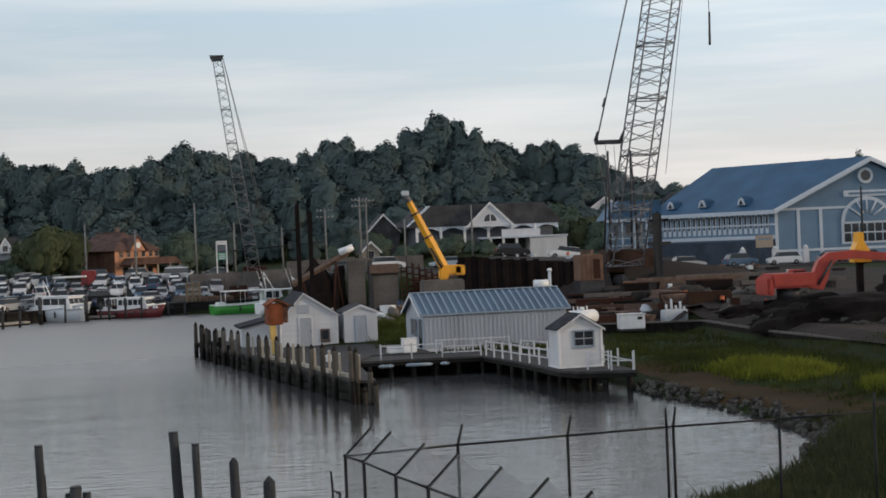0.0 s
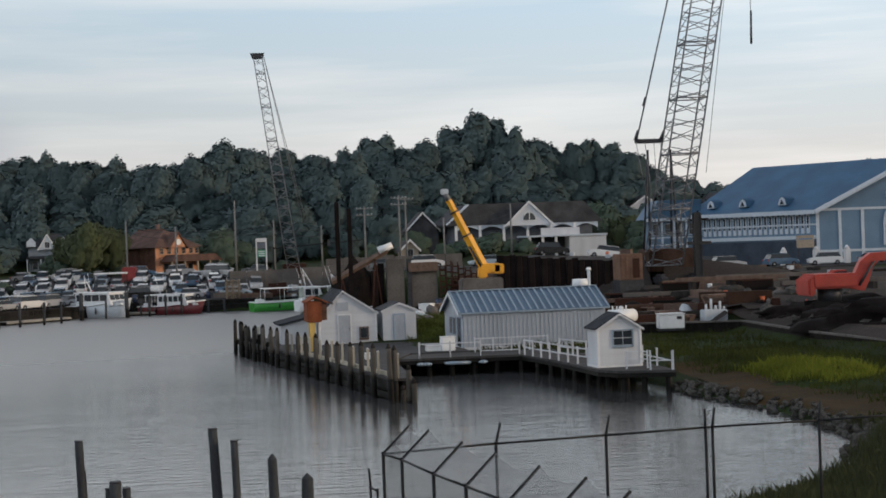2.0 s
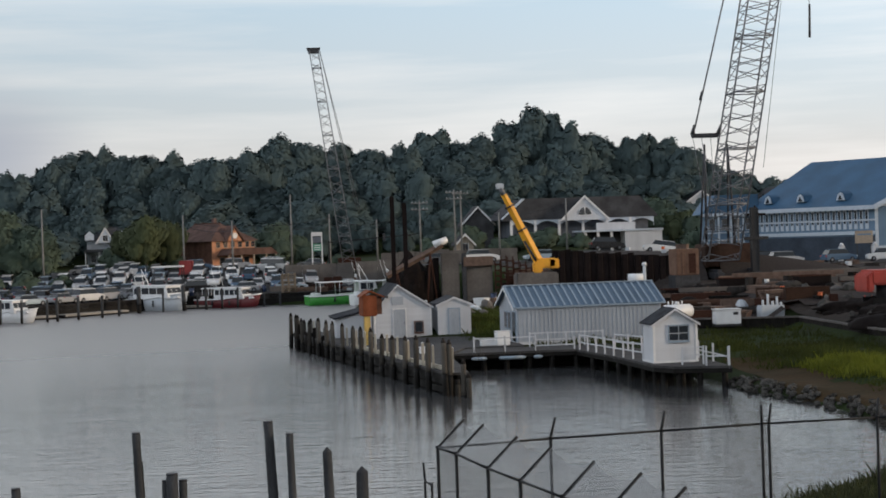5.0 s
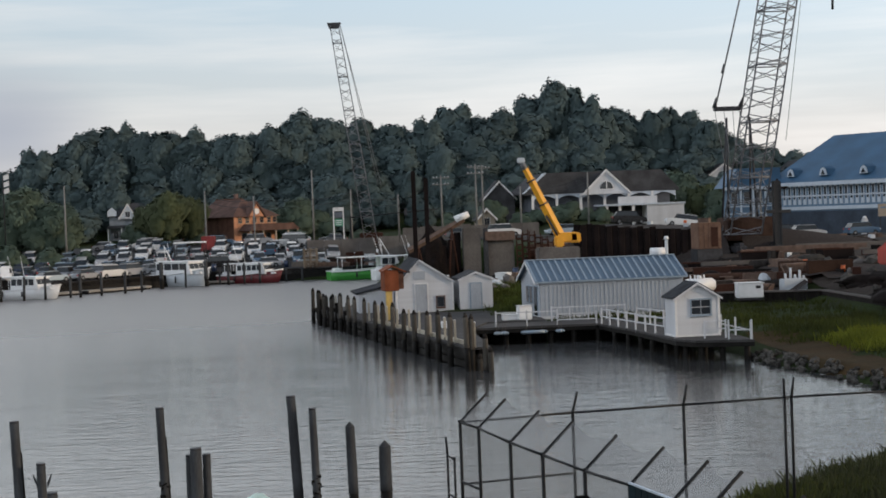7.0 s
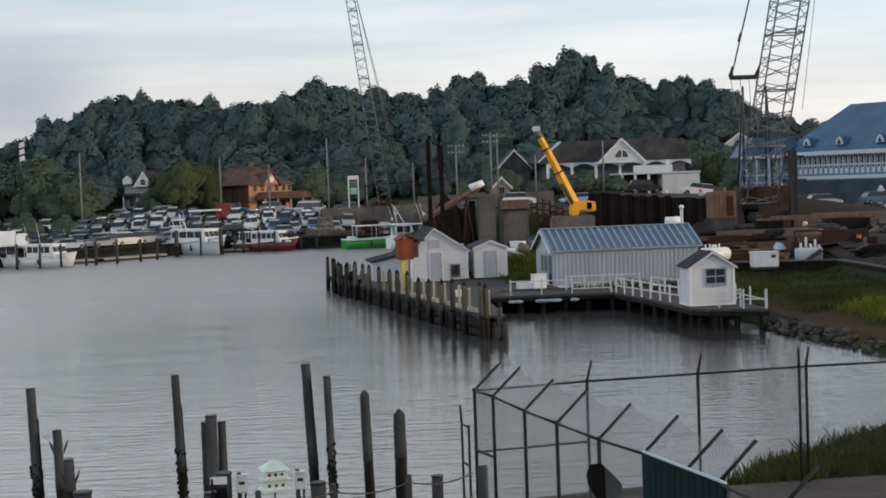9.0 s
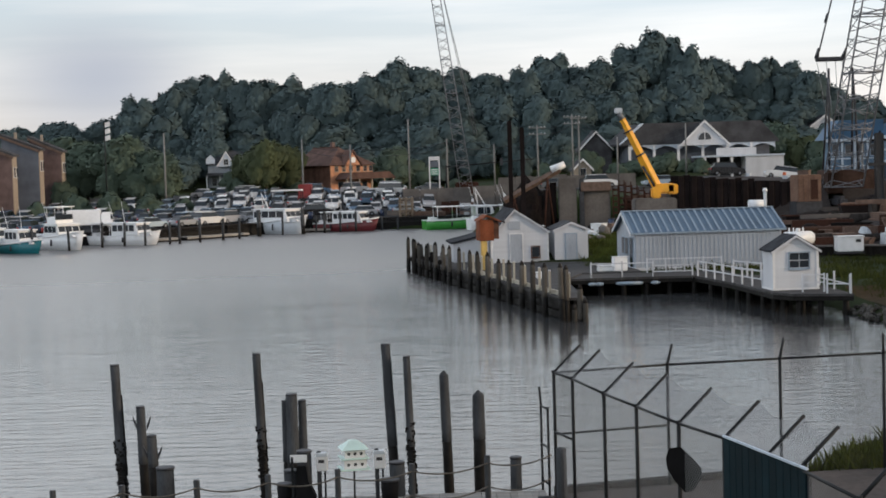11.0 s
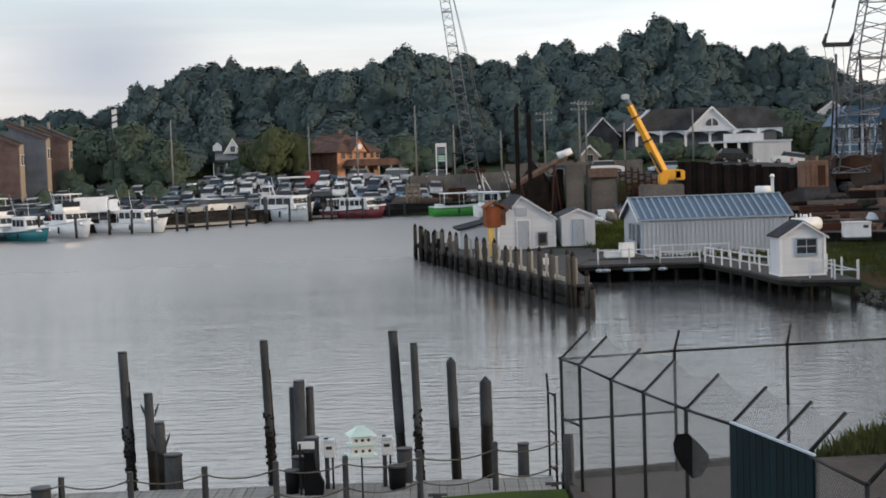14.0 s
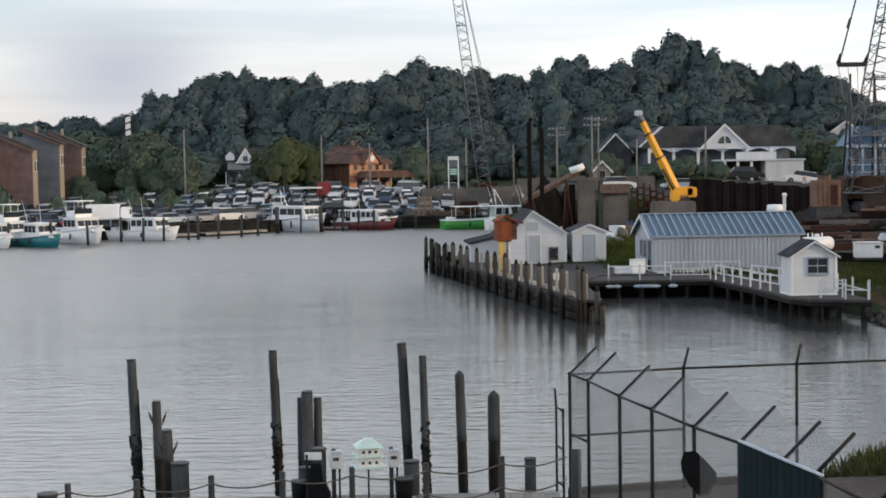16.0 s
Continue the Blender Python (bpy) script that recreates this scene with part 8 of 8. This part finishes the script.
# signal arm over the road
sg = thing("signal_mast", "grey traffic signal mast arm over the road", "traffic signal", 2.6, 238.5, land(2.6, 238.5) - 0.2)
part("pole", rod((0, 0, 0), (0, 0, 5.4), 0.14, 0.11, 8), GALV, sg)
part("arm", rod((0, 0, 5.2), (13.5, 0.5, 6.0), 0.1, 0.06, 8), GALV, sg)
for x in (8.5, 12):
    part("signal_head", bx(x - 0.2, x + 0.2, 0.1, 0.5, 5.2, 6.3, bevel=0.04), DARK_STEEL, sg)


def price_sign():
    x, y = 0.0, 240
    z = land(0.8, y)
    s = thing("price_sign", "white roadside sign frame with a green panel and price bars", "sign", x, y, z)
    for xx in (0.05, 1.55):
        part("post", bx(xx - 0.1, xx + 0.1, -0.1, 0.1, 0, 9.7 - z), WHITE_TRIM, s)
    part("top_board", bx(0, 1.65, -0.15, 0.15, 9.2 - z, 9.8 - z, bevel=0.03), WHITE_TRIM, s)
    part("panel", bx(0.2, 1.45, -0.1, 0.1, 8.2 - z, 9.1 - z), SLATE_WALL, s)
    part("panel", bx(0.2, 1.45, -0.1, 0.1, 6.9 - z, 8.0 - z), mat("green_sign", (0.03, 0.28, 0.16), 0.5, var=0.08, grain=4), s, "green panel")
    for k in range(3):
        part("price_bar", bx(0.35, 1.3, -0.13, -0.1, 7.05 - z + 0.32 * k, 7.2 - z + 0.32 * k), WHITE_TRIM, s)


price_sign()
ys = thing("yard_sign", "pale notice board on posts before the blue hall", "sign", 73.3, 205, land(74, 205))
part("board", bx(0, 2.5, -0.05, 0.05, 2.5, 4.2, bevel=0.03), CREAM, ys)
for x in (0.3, 2.2):
    part("post", bx(x - 0.06, x + 0.06, 0.05, 0.15, 0, 4.2), PILE, ys)
part("text_bar", bx(0.3, 2.2, -0.07, -0.05, 3.6, 3.8), BLUE_WALL, ys)
for x in (72.8, 77.5, 82):
    b = thing("gate_pier", "white rounded gate pier before the blue hall", "pier", x, 209, land(x, 209), group="white piers before the blue hall")
    part("shaft", bx(-0.4, 0.4, -0.4, 0.4, 0, 2.1, bevel=0.08), WHITE, b)
    part("cap", rod((0, 0, 2.1), (0, 0, 2.6), 0.42, 0.15, 12), WHITE, b)
# low walls and hoardings behind the boats
for x0, x1, y, z1, m_, lab in ((-4, 6, 228, 5.2, CONCRETE, "long grey concrete barrier beside the site"), (6, 12, 214, 5.6, CONCRETE, "grey concrete abutment beside the site"), (-6, -2, 213, 2.6, CONCRETE, "low grey blocks on the quay"), (1.5, 4, 216, 3.6, RUST, "rust-red formwork stack on the quay"),
                               (38, 58, 196, 4.6, CONCRETE, "low pale road barrier"), (60, 72, 195, 3.4, CONCRETE, "low pale road barrier"), (10, 30, 226, 6.6, CONCRETE, "long grey roadside barrier")):
    z0 = land((x0 + x1) / 2, y) - 0.3
    w = thing("barrier_wall", lab, "barrier", x0, y, z0)
    n = max(2, int((x1 - x0) / 2.4))
    for i in range(n):
        part("segment", bx((x1 - x0) * i / n + 0.02, (x1 - x0) * (i + 1) / n - 0.02, 0, 0.6, 0, z1 - z0 - random.uniform(0, 0.25), bevel=0.04), m_, w)


def cottage(x, y, w, e, r, wall_m, roof_m, lab, rz=0):
    z = land(x, y) - 0.5
    h = thing("cottage", lab, "house", x, y, z, rz)
    part("wall", prism([(0, 0), (w, 0), (w, e), (w / 2, r), (0, e)], "y", 0, 7), wall_m, h)
    for q in gable_roof(0, w, w / 2, e, r, 0, 7, 0.35, 0.2):
        part("roof", q, roof_m, h)
    for s, x0 in ((1, -0.35), (-1, w + 0.35)):
        part("barge_board", prism([(x0, e - 0.5), (w / 2, r - 0.25), (w / 2, r + 0.12), (x0, e - 0.1)], "y", -0.5, -0.38), WHITE_TRIM, h)
    windowed(h, w / 2 - 0.5, w / 2 + 0.5, e * 0.55, e * 0.55 + 1.2, -0.03, 2, 1)


cottage(26.5, 272, 5.5, 5.8, 8.8, GREY_ROOF, GREY_ROOF, "grey shingled house with white gable boards")
cottage(23.8, 255, 2.8, 2.6, 4.2, CREAM, GREY_ROOF, "small pale kiosk with a white gable by the road")
cottage(80, 331, 9, 14.0 - land(80, 331), 17.2 - land(80, 331), WHITE, GREY_ROOF, "pale house half hidden among the trees")
cottage(98, 331, 6, 15.0 - land(98, 331), 17.3 - land(98, 331), WHITE, GREY_ROOF, "pale house half hidden among the trees")
wt = thing("flag_mast", "slim white mast with a white banner among the trees", "mast", -48.1, 232, land(-48, 232))
part("pole", rod((0, 0, 0), (0, 0, 13.6), 0.1, 0.08, 8), GALV, wt)
for z in (10.6, 11.6, 12.6):
    part("banner", prism([(0.1, z), (0.9, z + 0.25), (0.8, z + 0.95), (0.1, z + 0.7)], "y", -0.05, 0.05), WHITE_TRIM, wt)
mp = utility_pole(82.3, 190, 13.2, 0, PILE)
lump("earth_mound", 46.5, 96, 1.9, 5, 4, 2.3, EARTH, "dark earth mound below the excavator", "mound", 14)
lump("earth_mound", 38.0, 97.5, 1.9, 3.5, 3, 1.2, EARTH, "dark earth mound below the excavator", "mound", 15)
lump("earth_mound", 33.0, 128, 2.0, 4, 3, 1.6, EARTH, "dark earth mound between the timbers", "mound", 16)
rb = random.Random(31)
for i in range(46):
    x, y = rb.uniform(35.5, 47), rb.uniform(104, 128)
    s = rb.uniform(0.25, 0.7)
    ob = part("rubble", stone_mesh(i % 5), (CONCRETE, ROCK, EARTH, WHARF)[i % 4])
    ob.matrix_basis = pose(x, y, land(x, y) + s * 0.35, rb.uniform(0, 60), 0, rb.uniform(0, 360)) @ Matrix.Diagonal((s * 1.5, s, s, 1))
    tagged(ob, "broken slab of rubble on the building site", "rubble", "rubble on the building site")
for i in range(18):
    x, y = rb.uniform(7, 20), rb.uniform(124, 139)
    s = rb.uniform(0.3, 0.8)
    ob = part("rubble", stone_mesh(i % 5), (CONCRETE, ROCK, EARTH, TIMBER)[i % 4])
    ob.matrix_basis = pose(x, y, land(x, y) + s * 0.35, rb.uniform(0, 60), 0, rb.uniform(0, 360)) @ Matrix.Diagonal((s * 1.5, s, s, 1))
    tagged(ob, "broken slab of rubble behind the sheds", "rubble", "rubble behind the sheds")
tk = thing("box_truck", "white box truck parked behind the boats", "truck", -42.5, 190, 1.5, 8)
part("box", bx(-1.8, 2.2, -1.1, 1.1, 0.9, 2.75, bevel=0.08), GEL, tk)
part("cab", bx(2.25, 3.6, -1.0, 1.0, 0.5, 2.4, bevel=0.18), GEL, tk)
part("windscreen", bx(3.0, 3.63, -0.85, 0.85, 1.5, 2.2, bevel=0.05), CAR_GLASS, tk)
part("chassis", bx(-1.8, 3.4, -0.9, 0.9, 0.5, 0.9), DARK_STEEL, tk)
for x in (-1.0, 2.7):
    for y in (-1.0, 0.75):
        part("wheel", rod((x, y, 0.42), (x, y + 0.25, 0.42), 0.42, 0.42, 12), TYRE, tk)


# ---- clutter on the quay and the building site ----
def drum(m_, lab):
    d = thing("drum", lab, "drum", 0, 0, 0, group="drums and barrels")
    part("shell", rod((0, 0, 0), (0, 0, 0.9), 0.3, 0.3, 12), m_, d)
    part("rim", rod((0, 0, 0.88), (0, 0, 0.92), 0.32, 0.32, 12), DARK_STEEL, d)
    part("band", rod((0, 0, 0.42), (0, 0, 0.46), 0.315, 0.315, 12), m_, d)
    return d


def crate(m_, lab):
    c = thing("crate", lab, "crate", 0, 0, 0, group="crates and boxes")
    part("body", bx(-0.5, 0.5, -0.4, 0.4, 0.05, 0.7, bevel=0.03), m_, c)
    for z in (0.1, 0.35, 0.6):
        part("slat", bx(-0.53, 0.53, -0.43, -0.4, z - 0.06, z + 0.06), m_, c)
    part("lid", bx(-0.54, 0.54, -0.44, 0.44, 0.7, 0.76, bevel=0.015), m_, c)
    return c


def plank_pile(m_, lab):
    c = thing("plank_pile", lab, "planks", 0, 0, 0, group="piles of planks")
    for k in range(4):
        for i in range(3):
            part("plank", bx(-1.3 + 0.1 * ((k * 3 + i) % 4), 1.3 + 0.08 * ((k + i * 2) % 5), -0.4 + 0.27 * i, -0.16 + 0.27 * i, 0.13 * k, 0.13 * k + 0.11), m_, c)
    return c


ORANGE_PLASTIC = mat("orange_plastic", (0.55, 0.12, 0.03), 0.5, var=0.1, grain=6)
CLUTTER = [drum(ORANGE_PLASTIC, "orange plastic barrel standing on the ground"), drum(PAINTS["dark blue"], "dark blue steel drum standing upright"), drum(GEL, "white plastic drum standing upright"), crate(TIMBER, "brown slatted wooden crate on the ground"), crate(GEL_GREY, "pale grey storage box with a lid"),
           crate(PINK_BOARD, "faded pinkish slatted crate on the ground"), crate(GEL, "white storage box with a lid"), plank_pile(TIMBER, "short pile of brown planks"), plank_pile(PINK_BOARD, "short pile of faded planks"), plank_pile(WHARF, "short pile of dark baulks"), crate(RUST, "rusty steel bin with ribbed sides")]
rq = random.Random(77)
used = set()
for x0, x1, y0, y1, n, kinds in ((-7, 11, 210, 234, 34, range(11)), (-30, -8, 207.5, 211, 12, (1, 2, 4, 6, 3)), (-60, -32, 183, 187, 10, (1, 2, 4, 6)), (7, 21, 125, 146, 30, range(11)), (25, 36, 110, 142, 46, (0, 3, 5, 7, 7, 8, 8, 9, 9, 10, 4)), (36, 47, 106, 146, 40, (0, 2, 5, 7, 8, 9, 9, 10)), (36, 70, 150, 194, 24, (0, 3, 4, 5, 8, 9))):
    for _ in range(n):
        x, y = rq.uniform(x0, x1), rq.uniform(y0, y1)
        d = shore_distance(x, y)
        if d < 1.6:
            continue
        k = rq.choice(list(kinds))
        z = ground_height(x, y) + (0.1 if y > 205 or x > 36 else 0.03)
        z = max(z, 1.5) if y > 180 and x < 7 else z
        s = rq.uniform(0.6, 1.15)
        m = pose(x, y, z, 0, 0, rq.uniform(0, 360)) @ Matrix.Diagonal((s, s, s, 1))
        if k in used:
            copy_thing(CLUTTER[k], m)
        else:
            used.add(k)
            CLUTTER[k].matrix_basis = m


# gravel of the building site and the verge above it
def site_gravel():
    bm, verts = bmesh.new(), {}

    def vert(i, j):
        if (i, j) not in verts:
            x, y = 22.0 + 1.5 * i, 110.0 + 1.5 * j
            verts[i, j] = bm.verts.new((x, y, max(ground_height(x + a, y + b) for a in (-1, 0, 1) for b in (-1, 0, 1)) + 0.03 + 0.05 * noise.noise(Vector((x * 0.5, y * 0.5, 7)))))
        return verts[i, j]
    for i in range(36):
        for j in range(57):
            if noise.noise(Vector((i * 0.31, j * 0.31, 2))) > -0.32 or j > 29:
                bm.faces.new((vert(i, j), vert(i + 1, j), vert(i + 1, j + 1), vert(i, j + 1))).smooth = True
    return tagged(part("site_gravel", bm, mat("trodden_gravel", (0.046, 0.039, 0.036), 0.95, var=0.3, scale=0.25, grain=5, c2=(0.04, 0.034, 0.033), bump=0.7)), "trodden grey-brown gravel of the building site", "gravel", kind="structure")


site_gravel()
mst = thing("steel_column", "dark steel column with a cross arm on the site", "column", 42.9, 148, 2.0)
part("shaft", bx(-0.32, 0.32, -0.3, 0.3, 0, 8.2, bevel=0.04), DARK, mst)
part("cross_arm", bx(-1.15, 1.25, -0.42, -0.3, 5.05, 5.35, bevel=0.02), DARK, mst)
for s in (-0.36, 0.28):
    part("flange", bx(s, s + 0.08, -0.38, 0.38, 0, 8.1), DARK, mst)
rr2 = random.Random(23)
for i in range(16):
    x, y, s = rr2.uniform(8.5, 13.5), rr2.uniform(122, 129), rr2.uniform(0.25, 0.6)
    ob = part("rubble", stone_mesh(i % 5), CONCRETE if i % 3 else GEL_GREY)
    ob.matrix_basis = pose(x, y, land(x, y) + s * 0.4, rr2.uniform(0, 30), 0, rr2.uniform(0, 360)) @ Matrix.Diagonal((s * 1.3, s, s, 1))
    tagged(ob, "pale lump of broken concrete behind the sheds", "rubble", "rubble behind the sheds")
PALLET_TAN = mat("pale_pallet_wood", (0.22, 0.18, 0.14), 0.85, var=0.25, scale=1.5, grain=10)
pk = thing("pallet_stack", "stack of pale tan pallets on the quay", "pallets", -3.3, 211.5, 1.5, 6)
for k in range(9):
    part("pallet", bx(-1.0, 1.0, -0.6, 0.6, 0.3 * k, 0.3 * k + 0.16, bevel=0.02), PALLET_TAN, pk)
    for s in (-0.85, 0, 0.85):
        part("block", bx(s - 0.1, s + 0.1, -0.55, 0.55, 0.3 * k + 0.16, 0.3 * k + 0.3), PALLET_TAN, pk)
